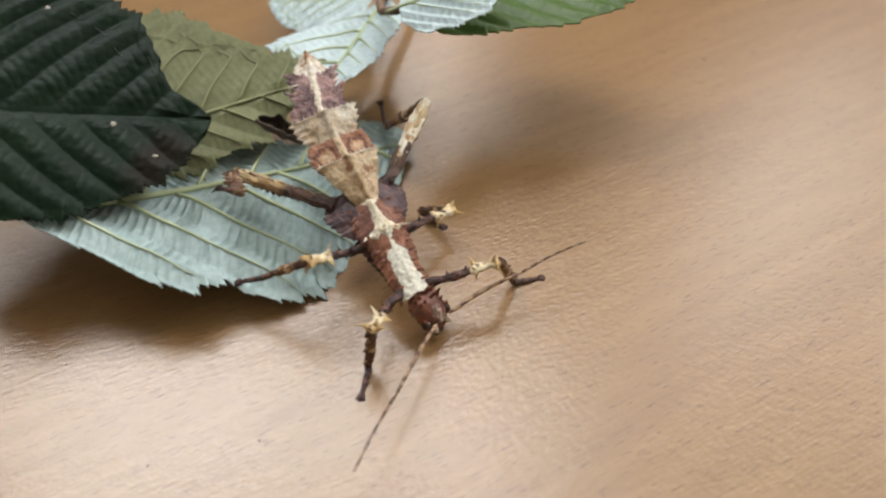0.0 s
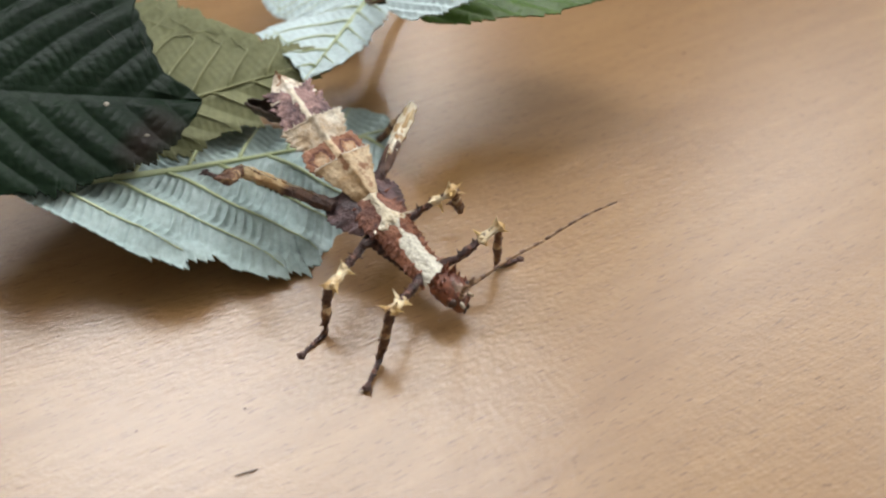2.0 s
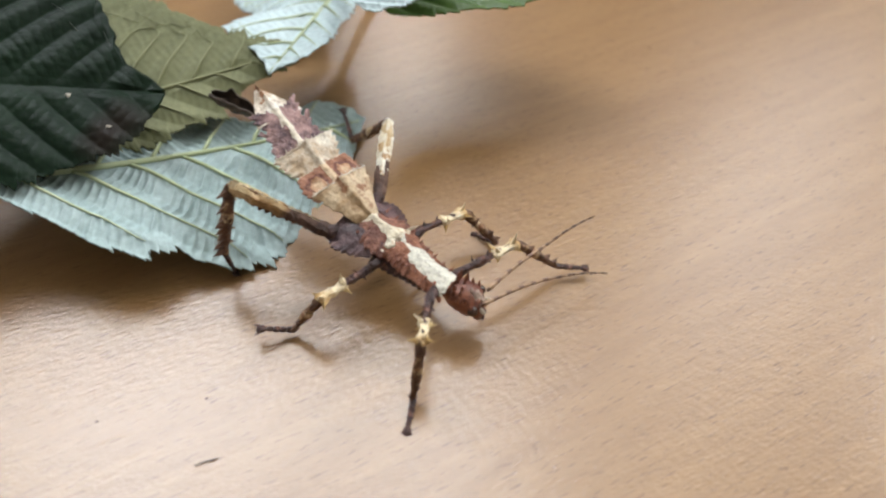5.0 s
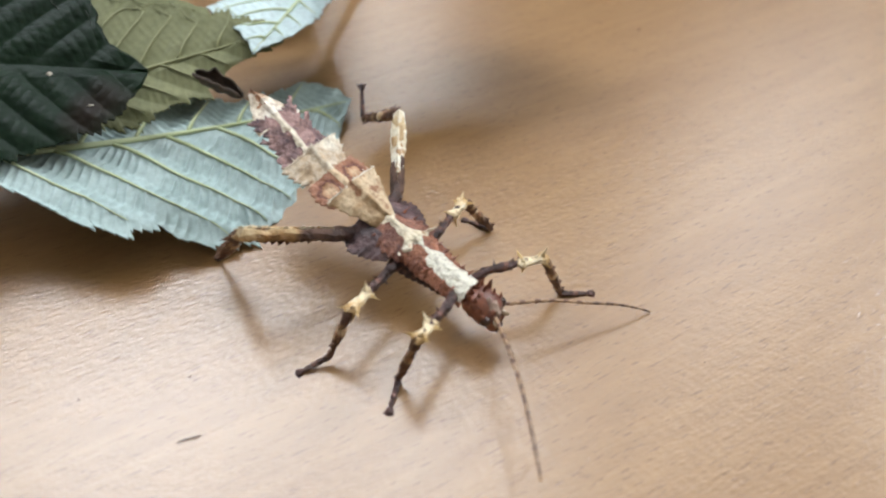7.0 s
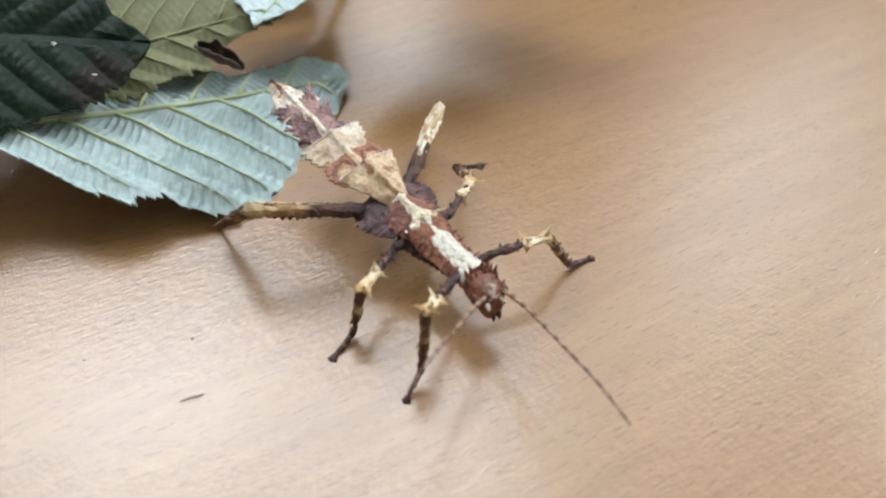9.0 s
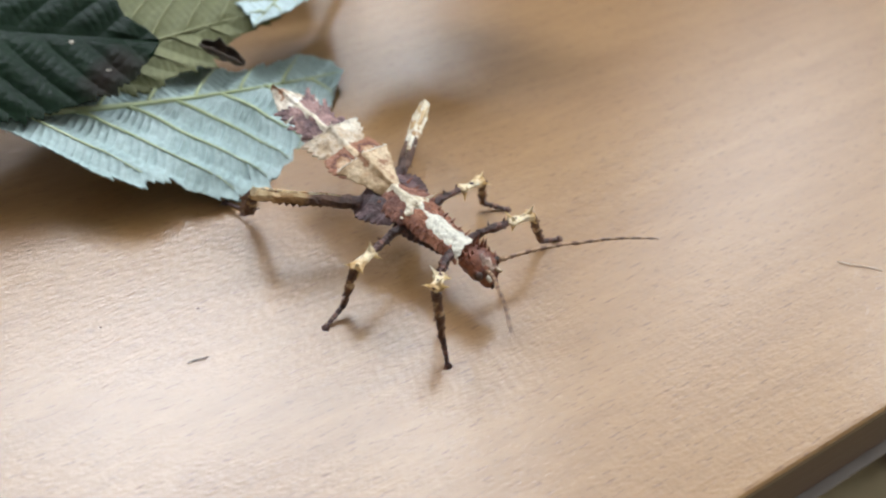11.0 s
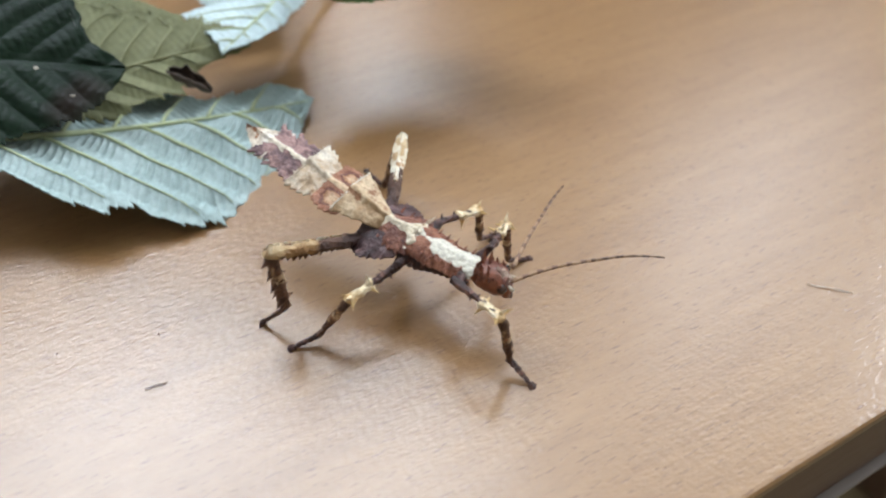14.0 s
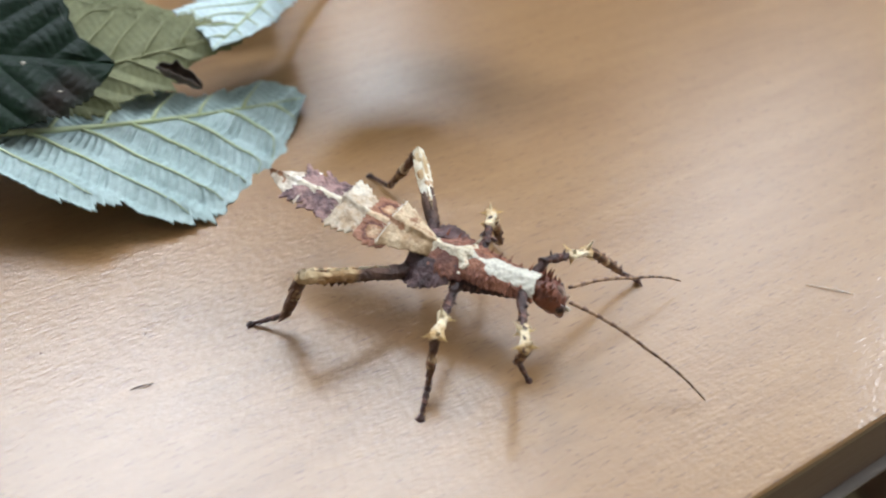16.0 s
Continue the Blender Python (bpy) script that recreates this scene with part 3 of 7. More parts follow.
def leg_change(name, at):
    """Dark brown skin that turns to mottled ochre and cream past a place along the leg."""
    m, b, n, l = material(name, DARK_C, 0.6)
    dark = ramp(n, l, noise_tex(n, l, 300, 5, 0.65), [(0.4, (0.05, 0.028, 0.022)), (0.6, (0.12, 0.066, 0.045))])
    pale = ramp(n, l, noise_tex(n, l, 170, 5, 0.65, (0.5, 1, 1)), [(0.38, (0.12, 0.06, 0.03)), (0.5, (0.38, 0.22, 0.09)), (0.64, (0.62, 0.48, 0.28))])
    co = n.new("ShaderNodeTexCoord")
    xyz = n.new("ShaderNodeSeparateXYZ")
    l.new(co.outputs["Object"], xyz.inputs["Vector"])
    wob = n.new("ShaderNodeMath")
    wob.operation, wob.inputs[1].default_value = "MULTIPLY_ADD", 0.007
    l.new(noise_tex(n, l, 260, 3, 0.6), wob.inputs[0])
    l.new(xyz.outputs["X"], wob.inputs[2])
    step = n.new("ShaderNodeMapRange")
    step.inputs["From Min"].default_value, step.inputs["From Max"].default_value = at + 0.0028, at + 0.0045
    l.new(wob.outputs[0], step.inputs["Value"])
    l.new(mix(n, l, step.outputs["Result"], dark, pale), b.inputs["Base Color"])
    b.inputs["Specular IOR Level"].default_value = 0.35
    bump(n, l, b, noise_tex(n, l, 900, 4, 0.65), 0.6, 0.0008)
    return m


RUST_SPOTS = eye_spotted("eye_spotted_skin")
HINDLEG = leg_change("hind_thigh_skin", 0.0088)
KNEE = patterned("knee_skin", (0.42, 0.27, 0.11), (0.66, 0.55, 0.37), 150, (0.20, 0.10, 0.05), stretch=(0.4, 1, 1), relief=0.5)
FACE = patterned("face_skin", (0.20, 0.12, 0.09), (0.44, 0.33, 0.26), 330, (0.13, 0.06, 0.04), relief=0.6)
EYE = plain("eye", (0.03, 0.016, 0.012), (0.06, 0.03, 0.02), 500, 0.25)
def ringed(name, pale, dark, period, share):
    """Pale skin with dark rings along x."""
    m, b, n, l = material(name, pale, 0.5)
    co = n.new("ShaderNodeTexCoord")
    xyz = n.new("ShaderNodeSeparateXYZ")
    l.new(co.outputs["Object"], xyz.inputs["Vector"])
    wave = n.new("ShaderNodeMath")
    wave.operation, wave.inputs[1].default_value = "PINGPONG", period / 2
    l.new(xyz.outputs["X"], wave.inputs[0])
    rel = n.new("ShaderNodeMath")
    rel.operation, rel.inputs[1].default_value = "DIVIDE", period / 2
    l.new(wave.outputs[0], rel.inputs[0])
    col = ramp(n, l, rel.outputs[0], [(share - 0.12, dark), (share + 0.12, pale)])
    col = mix(n, l, 0.4, col, ramp(n, l, noise_tex(n, l, 700, 3, 0.6), [(0.35, (0.4, 0.35, 0.3)), (0.65, (1, 1, 1))]), "MULTIPLY")
    l.new(col, b.inputs["Base Color"])
    return m


ANT = ringed("antenna_skin", (0.38, 0.24, 0.14), (0.17, 0.09, 0.055), 0.0029, 0.4)
ANT_DARK = ringed("antenna_tip_skin", (0.27, 0.165, 0.095), (0.11, 0.058, 0.036), 0.0029, 0.55)


def cm(bm):
    bmesh.ops.scale(bm, vec=(0.01, 0.01, 0.01), verts=bm.verts)
    return bm


def rough_up(bm, amp, freq, seed):
    for v in bm.verts:
        p = v.co * freq
        v.co += Vector((noise.noise(p + Vector((seed, 0, 0))), noise.noise(p + Vector((0, seed, 7))), noise.noise(p + Vector((3, 9, seed))))) * amp


def loft(bm, stations, n=14, peak=0.0):
    """Rings at (x, half width, top, bottom), closed; peak lifts the crest."""
    rings = []
    for x, w, top, bot in stations:
        mid, h = (top + bot) / 2, (top - bot) / 2
        ring = []
        for k in range(n):
            a = k * math.tau / n
            c, s = math.cos(a), math.sin(a)
            z = mid + h * s + (peak * h * max(s, 0) ** 6)
            ring.append(bm.verts.new((x, w * math.copysign(abs(c) ** 0.85, c), z)))
        rings.append(ring)
    for r0, r1 in zip(rings, rings[1:]):
        for k in range(n):
            bm.faces.new((r0[k], r0[(k + 1) % n], r1[(k + 1) % n], r1[k]))
    bm.faces.new(rings[0][::-1])
    bm.faces.new(rings[-1])
    bmesh.ops.recalc_face_normals(bm, faces=bm.faces)
    return bm


def dense(stations, k=4):
    out = []
    for a, b in zip(stations, stations[1:]):
        out += [tuple(p + (q - p) * i / k for p, q in zip(a, b)) for i in range(k)]
    return out + [stations[-1]]


def spike(bm, base, tip, r, n=6):
    b, t = Vector(base), Vector(tip)
    q = (t - b).to_track_quat("Z", "Y")
    mid = b.lerp(t, 0.5)
    r0 = [bm.verts.new(b + q @ Vector((r * math.cos(k * math.tau / n), r * math.sin(k * math.tau / n), 0))) for k in range(n)]
    r1 = [bm.verts.new(mid + q @ Vector((r * 0.42 * math.cos(k * math.tau / n), r * 0.42 * math.sin(k * math.tau / n), 0))) for k in range(n)]
    top = bm.verts.new(t)
    for k in range(n):
        bm.faces.new((r0[k], r0[(k + 1) % n], r1[(k + 1) % n], r1[k]))
        bm.faces.new((r1[k], r1[(k + 1) % n], top))
    bm.faces.new(r0[::-1])
    return bm


def sheet(bm, f, nu, nv, thick):
    """A shell of some thickness over f(u, v), u in 0..1 and v in -1..1."""
    top = [[bm.verts.new(f(i / nu, j / nv)) for j in range(-nv, nv + 1)] for i in range(nu + 1)]
    low = [[bm.verts.new(p.co - Vector((0, 0, thick))) for p in row] for row in top]
    w = 2 * nv
    for i in range(nu):
        for j in range(w):
            bm.faces.new((top[i][j], top[i + 1][j], top[i + 1][j + 1], top[i][j + 1]))
            bm.faces.new((low[i][j + 1], low[i + 1][j + 1], low[i + 1][j], low[i][j]))
    for i in range(nu):
        bm.faces.new((low[i][0], low[i + 1][0], top[i + 1][0], top[i][0]))
        bm.faces.new((top[i][w], top[i + 1][w], low[i + 1][w], low[i][w]))
    for j in range(w):
        bm.faces.new((top[0][j], top[0][j + 1], low[0][j + 1], low[0][j]))
        bm.faces.new((low[nu][j], low[nu][j + 1], top[nu][j + 1], top[nu][j]))
    bmesh.ops.recalc_face_normals(bm, faces=bm.faces)
    return bm


def plate(x0, x1, width, z0, z1, arch, teeth, tooth, seed, thick=0.03, sweep=0.0, crease=0.05, nu=44, nv=18, jagged=0.03, sag=0.0, power=1.6):
    """A back plate from x0 to x1 (cm), half width width(s), with ragged sides that rise or hang."""
    bm = bmesh.new()
    rnd = random.Random(seed)
    jag = [rnd.uniform(0.4, 1.0) for _ in range(teeth + 2)]

    def f(u, v):
        a = abs(v)
        k = u * teeth
        saw = (k % 1) ** 1.5 * min(1.0, (1 - k % 1) * 7) * jag[int(k)]
        w = width(u) * (1 + 0.07 * noise.noise(Vector((u * 4, v * 2 + seed, 1.7)))) + tooth * saw * a ** 3
        k = (v + 1) * 5.3 + seed
        x = x0 + (x1 - x0) * u + sweep * a * a + jagged * u ** 7 * (abs(2 * (k % 1) - 1) - 0.5 + noise.noise(Vector((v * 7, seed, 3.1))))
        y = w * v
        z = z0 + (z1 - z0) * u - sag * math.sin(u * math.pi) - arch * a ** power + crease * math.exp(-(v / 0.14) ** 2) + 0.035 * noise.noise(Vector((x * 4, y * 4, seed))) + 0.012 * noise.noise(Vector((x * 13, y * 13, seed)))
        return Vector((x, y, z))

    return cm(sheet(bm, f, nu, nv, thick))


def rim(x, width, z, arch, sweep, seed):
    """The raised, spiny rear edge of a back plate."""
    rnd = random.Random(seed)
    pts = []
    for k in range(-12, 13):
        v = k / 12
        pts.append(Vector((x + sweep * v * v, width * v, z - arch * abs(v) ** 1.6 + 0.06 * math.exp(-(v / 0.14) ** 2))))
    bm = tube(pts, [0.012 + 0.007 * rnd.random() for _ in pts], 6)
    for q in pts[1:-1:2]:
        spike(bm, q, q + Vector((rnd.uniform(0.05, 0.10), rnd.uniform(-0.02, 0.02), rnd.uniform(0.0, 0.04))), 0.02, 4)
    rough_up(bm, 0.02, 9, seed)
    return cm(bm)


def flange(side, seed, x0, x1, inner, outer, teeth, tooth, thick=0.03):
    """A ragged flap beside the body between inner(s) and outer(s), each (y, z)."""
    bm = bmesh.new()
    rnd = random.Random(seed)
    jag = [rnd.uniform(0.4, 1.0) for _ in range(teeth + 2)]

    def f(u, v):
        k = u * teeth
        t = (v + 1) / 2
        saw = max(0.0, 1 - abs(2 * (k % 1) - 0.9)) * jag[int(k)] + 0.8 * noise.noise(Vector((u * 3.1, seed, 0.3)))
        (ya, za), (yb, zb) = inner(u), outer(u)
        y = ya + (yb - ya) * t + tooth * saw * t ** 4
        z = za + (zb - za) * t ** 1.3
        x = x0 + (x1 - x0) * u - 0.08 * t
        return Vector((x, side * y, z + 0.03 * noise.noise(Vector((x * 5, y * 5, seed)))))

    return cm(sheet(bm, f, 20, 7, thick))


def insect():
    body = new("stick_insect")
    tagged(body, "spiny brown and cream stick insect walking on the table", "insect")
    p = {}
    # thorax: a dark tapered trunk under rust-coloured back plates
    bm = loft(bmesh.new(), dense([(-1.05, 0.20, 0.05, -0.30), (-0.85, 0.42, 0.07, -0.45), (-0.45, 0.46, 0.02, -0.52), (-0.05, 0.36, -0.02, -0.50),
                                  (0.3, 0.27, -0.08, -0.46), (0.75, 0.24, -0.14, -0.46), (1.15, 0.24, -0.20, -0.48), (1.36, 0.17, -0.25, -0.44)], 5), 18)
    rough_up(bm, 0.035, 5.0, 2)
    p["thorax"] = part("thorax", cm(bm), DARK, body, "dark brown lumpy underside of the thorax", smooth=True)
    t = p["thorax"]
    part("front_back_plate", plate(-0.04, 1.38, lambda s: 0.45 - 0.13 * s ** 0.7 + 0.02 * s ** 6, 0.11, -0.10, 0.20, 12, 0.06, 3, nu=72, sag=0.07, power=2.3, crease=0.02), NOTUM, t, "rust brown plate with a ragged cream stripe")
    part("rear_back_plate", plate(-0.94, 0.04, lambda s: 0.24 + 0.25 * math.sin(s * 2.3), 0.14, 0.12, 0.22, 6, 0.10, 5), METANOTUM, t, "rust brown plate with a narrow cream stripe")
    for side in (1, -1):
        part("side_flap", flange(side, 11 + side, -1.12, -0.10, lambda s: (0.28, 0.02), lambda s: (0.54 + 0.30 * max(0.0, 1 - abs(s - 0.42) / 0.52) ** 0.7, -0.26 + 0.06 * s), 8, 0.10), FLAP, t, "dark purplish flap with a torn edge")
        part("side_flap", flange(side, 21 + side, -0.15, 1.15, lambda s: (0.30 - 0.06 * s, -0.12 - 0.08 * s), lambda s: (0.52 - 0.24 * s, -0.38), 10, 0.05), DARK, t, "dark brown ragged flap")
    for side in (1, -1):
        for x, y, z, r in ((-1.15, 0.69, -0.12, 0.14), (-0.01, 0.69, -0.24, 0.10), (1.31, 0.55, -0.15, 0.085)):
            # short first joints that carry the legs
            a, b = Vector((x * 0.86, side * 0.12, -0.32)), Vector((x, side * (y + 0.03), z))
            bm = tube([a.lerp(b, k / 6) for k in range(7)], [r * (1.25 - 0.4 * k / 6) for k in range(7)], 10)
            rough_up(bm, 0.03, 7, x + side)
            part("hip", cm(bm), DARK, t, "dark lumpy hip joint", smooth=True)
    # crest of cream spines
    bm = bmesh.new()
    for y, h, lean in ((0.06, 0.09, 0.02), (0.17, 0.13, 0.05), (0.28, 0.17, 0.09), (0.37, 0.15, 0.13)):
        for s in (1, -1):
            spike(bm, (-0.04, s * y, 0.11 - y * 0.42), (0.03 + lean * 0.5, s * (y + lean), 0.11 - y * 0.42 + h), 0.034)
    part("spiny_crest", cm(bm), CREAM, t, "cream crest of short spines")
    bm = sheet(bmesh.new(), lambda u, v: Vector((-0.17 + 0.24 * u + 0.05 * math.cos(v * 7), v * (0.12 + 0.20 * math.sin(u * 2.6)), 0.165 - 0.02 * u - 0.12 * v * v)), 9, 7, 0.02)
    rough_up(bm, 0.03, 9, 5)
    part("crest_patch", cm(bm), CREAM, t, "ragged cream patch between the back plates")
    for s in (1, -1):
        for x in (-0.66, -0.42, 0.30, 0.50, 0.70, 0.92, 1.12):
            y = 0.43 if x < 0 else 0.36 - 0.10 * x
            k = 0.6 + 0.5 * math.sin(x * 17 + s)
            bm = spike(bmesh.new(), (x, s * (y - 0.05), -0.06 - 0.08 * x), (x + 0.04, s * (y + 0.03 + 0.06 * k), -0.02 - 0.08 * x + 0.06 * k), 0.032)
            part("spine", cm(bm), RUST, t)
    # head, from the neck forward
    bm = loft(bmesh.new(), dense([(-0.08, 0.15, 0.02, -0.24), (0.02, 0.19, 0.08, -0.26), (0.10, 0.28, 0.17, -0.27), (0.24, 0.325, 0.215, -0.28), (0.42, 0.335, 0.22, -0.29), (0.58, 0.30, 0.17, -0.29),
                                  (0.72, 0.21, 0.03, -0.27), (0.82, 0.11, -0.10, -0.24)], 4), 16)
    rough_up(bm, 0.045, 6, 8)
    rough_up(bm, 0.02, 17, 3)
    p["head"] = part("head", cm(bm), RUST, body, "rust brown head with a crown of spines", smooth=True)
    h = p["head"]
    bm = bmesh.new()
    for x, y, hh in ((0.05, 0.08, 0.18), (0.08, 0.17, 0.20), (0.2, 0.05, 0.17), (0.20, 0.15, 0.27), (0.22, 0.24, 0.19), (0.36, 0.19, 0.14), (0.5, 0.24, 0.10), (0.4, 0.07, 0.11)):
        for s in (1, -1):
            spike(bm, (x, s * y * 1.15, 0.15 - 0.3 * y), (x - 0.08, s * (y * 1.15 + 0.06), 0.15 - 0.3 * y + hh), 0.055)
    part("crown", cm(bm), RUST, h, "reddish crown of spines")
    for s in (1, -1):
        bm = bmesh.new()
        bmesh.ops.create_icosphere(bm, subdivisions=3, radius=0.098, matrix=Matrix.Translation((0.55, s * 0.262, 0.03)))
        part("eye", cm(bm), EYE, h, "dark round eye", smooth=True)
        bm = loft(bmesh.new(), [(0.0, 0.035, 0.035, -0.035), (0.10, 0.042, 0.042, -0.042), (0.18, 0.03, 0.03, -0.03)], 10)
        m = Matrix.Translation((0.62, s * 0.12, 0.03)) @ pose(0, 0, 0, 0, 0, 16 * s)
        bmesh.ops.transform(bm, matrix=m, verts=bm.verts)
        part("antenna_socket", cm(bm), PALE_TAN, h, "cream base of the antenna", smooth=True)
        bm = loft(bmesh.new(), [(0.76, 0.03, -0.12, -0.18), (0.84, 0.045, -0.14, -0.24), (0.88, 0.03, -0.2, -0.32)], 8)
        bmesh.ops.translate(bm, vec=(0, s * 0.06, 0), verts=bm.verts)
        part("mouthpart", cm(bm), DARK, h, "dark mouthpart", smooth=True)
    bm = sheet(bmesh.new(), lambda u, v: Vector((0.30 + 0.36 * u, v * (0.06 + 0.11 * math.sin(u * 2.4)), 0.262 - 0.13 * u * u - 0.1 * abs(v) ** 2)), 14, 8, 0.05)
    rough_up(bm, 0.03, 10, 6)
    part("face_plate", cm(bm), FACE, h, "greyish tan face plate")
    # abdomen in two rigid lengths, x runs back from the thorax
    bm = loft(bmesh.new(), dense([(-0.12, 0.16, 0.02, -0.24), (0.2, 0.26, 0.02, -0.28), (0.8, 0.28, 0.0, -0.26), (1.4, 0.24, 0.0, -0.22), (1.95, 0.18, 0.0, -0.18)], 5), 14)
    rough_up(bm, 0.03, 5, 12)
    p["abdomen"] = part("abdomen", cm(bm), PURPLE, body, "front half of the abdomen with leafy plates", smooth=True)
    a = p["abdomen"]
    part("segment", plate(-0.12, 0.80, lambda s: 0.24 + 0.40 * s ** 1.1, 0.05, 0.22, 0.13, 5, 0.06, 31, sweep=0.02, nu=60, crease=0.06), TAN, a, "tan leafy plate with a toothed edge")
    part("rear_edge", rim(0.80, 0.64, 0.22, 0.13, 0.02, 31), PALE_TAN, a, "pale raised rear edge of the plate")
    part("segment", plate(0.70, 1.32, lambda s: 0.54 + 0.09 * math.sin(s * 3.1), 0.02, 0.06, 0.09, 5, 0.08, 33, sweep=0.02), RUST_SPOTS, a, "rust brown plate with two pale dark-rimmed ovals")
    part("segment", plate(1.22, 1.84, lambda s: 0.44 + 0.26 * s ** 0.9, 0.03, 0.19, 0.13, 5, 0.11, 35, sweep=0.03, crease=0.06), PALE_TAN, a, "pale tan leafy plate with a toothed edge")
    part("rear_edge", rim(1.84, 0.70, 0.19, 0.13, 0.03, 35), PALE_TAN, a, "pale raised rear edge of the plate")
    part("segment", plate(1.74, 2.12, lambda s: 0.42 + 0.14 * math.sin(s * 2.6), 0.03, 0.06, 0.08, 2, 0.10, 37, sweep=0.08), PURPLE_BAND, a, "purplish plate with a cream ridge")
    bm = loft(bmesh.new(), dense([(-0.08, 0.18, 0.0, -0.18), (0.5, 0.15, 0.0, -0.15), (1.1, 0.10, 0.0, -0.12), (1.62, 0.02, 0.0, -0.03)], 5), 12)
    rough_up(bm, 0.02, 5, 14)
    p["tail"] = part("abdomen_end", cm(bm), PURPLE, body, "rear half of the abdomen ending in a pointed tail", smooth=True)
    e = p["tail"]
    part("segment", plate(0.04, 0.52, lambda s: 0.40 + 0.16 * s, 0.03, 0.09, 0.06, 3, 0.16, 41, sweep=0.14, jagged=0.07), PURPLE_BAND, e, "purplish winged plate with a cream ridge")
    part("segment", plate(0.42, 0.94, lambda s: 0.36 + 0.15 * s, 0.03, 0.09, 0.04, 3, 0.16, 43, sweep=0.16, jagged=0.07), PURPLE_BAND, e, "purplish winged plate with a cream ridge")
    part("tail_plate", plate(0.76, 1.64, lambda s: 0.50 * (1 - s) ** 0.85 + 0.02, 0.07, 0.03, 0.08, 6, 0.05, 45), TAIL, e, "cream pointed tail plate stained brown")
    return body, p


def keel(x0, x1, z0, h, teeth, seed, down=False):
    """A thin toothed fin along a leg."""
    rnd = random.Random(seed)
    jag = [rnd.uniform(0.3, 1.0) for _ in range(teeth + 2)]
    sg = -1 if down else 1

    def f(u, v):
        k = u * teeth
        t = (v + 1) / 2
        hh = h * (0.35 + 0.65 * max(0, 1 - abs(2 * (k % 1) - 1.2)) * jag[int(k)])
        return Vector((x0 + (x1 - x0) * u + 0.04 * t, 0.02 * math.sin(u * 8 + seed), sg * (z0 + hh * t)))

    bm = bmesh.new()
    n = teeth * 5
    rows = [[bm.verts.new(f(i / n, v)) for v in (-1, 0, 1)] for i in range(n + 1)]
    for r0, r1 in zip(rows, rows[1:]):
        for j in range(2):
            bm.faces.new((r0[j], r1[j], r1[j + 1], r0[j + 1]))
    bmesh.ops.solidify(bm, geom=bm.faces[:], thickness=0.03)
    return cm(bm)


def femur_hind(parent, side):
    L = 1.95
    bm = loft(bmesh.new(), dense([(-0.12, 0.09, 0.08, -0.09), (0.1, 0.13, 0.12, -0.12), (0.8, 0.13, 0.12, -0.12), (1.3, 0.14, 0.14, -0.13), (L - 0.15, 0.13, 0.13, -0.13), (L, 0.10, 0.10, -0.11), (L + 0.07, 0.05, 0.04, -0.07)], 5), 9)
    rough_up(bm, 0.055, 6, 3 + side)
    f = part("femur", cm(bm), HINDLEG, parent, "hind thigh, dark brown turning to mottled ochre at the knee")
    part("keel", keel(0.1, L - 0.1, 0.11, 0.17, 13, 61 + side, True), LEGBROWN, f, "toothed lower edge of the thigh")
    part("keel", keel(0.2, L, 0.11, 0.10, 11, 67 + side), CREAM, f, "cream upper edge of the thigh")
    broad = 0.03 if side > 0 else 0.0
    part("knee_plate", plate(0.45 if broad else 1.15, L + 0.04, lambda s: 0.05 + (0.07 + broad) * math.sin(0.25 + s * 2.5), 0.14, 0.13, 0.08, 7, 0.035, 51 + side, thick=0.03, crease=0.02, nu=40, nv=10), CREAM if broad else KNEE, f, "long cream lobe along the thigh" if broad else "mottled ochre lobe above the knee")
    return f


def femur_short(parent, L, side, label):
    bm = loft(bmesh.new(), dense([(-0.14, 0.065, 0.055, -0.075), (0.0, 0.08, 0.07, -0.08), (0.3, 0.075, 0.065, -0.07), (0.62, 0.058, 0.052, -0.052), (L, 0.045, 0.045, -0.05)], 8), 14)
    for x, y, z in ((0.1, 0.1, 0.15), (0.28, -0.09, 0.14), (0.45, 0.08, 0.12), (0.2, 0.15, -0.04), (0.38, -0.14, -0.02), (0.55, 0.11, 0.06)):
        spike(bm, (x, y * 0.5, z * 0.4), (x + 0.03, y, z), 0.03, 5)
    rough_up(bm, 0.035, 8, 5 + side)
    f = part("femur", cm(bm), DARK, parent, label)
    # a pale leafy cuff round the end of the thigh, drawn out into points
    rnd = random.Random(side * 9 + int(L * 100))
    bm = loft(bmesh.new(), dense([(0.50, 0.055, 0.050, -0.055), (0.56, 0.135, 0.075, -0.07), (0.66, 0.105, 0.062, -0.06), (0.80, 0.085, 0.058, -0.055), (0.93, 0.11, 0.068, -0.065), (L - 0.02, 0.15, 0.085, -0.075), (L + 0.05, 0.06, 0.05, -0.05)], 2), 8)
    rough_up(bm, 0.04, 7, side + 3)
    part("cuff", cm(bm), LOBE, f, "cream leafy cuff with pointed corners")
    for x, reach, n in ((0.62, -0.05, 3), (L - 0.06, 0.10, 4)):
        for k in range(n):
            a = k * math.tau / n + rnd.uniform(-0.4, 0.4)
            d = Vector((0, math.cos(a), math.sin(a)))
            bm = spike(bmesh.new(), Vector((x, 0, 0)) + d * 0.07, Vector((x + reach, 0, 0)) + d * rnd.uniform(0.18, 0.30), 0.058, 4)
            part("point", cm(bm), LOBE if k % 2 else OCHRE, f)
    return f


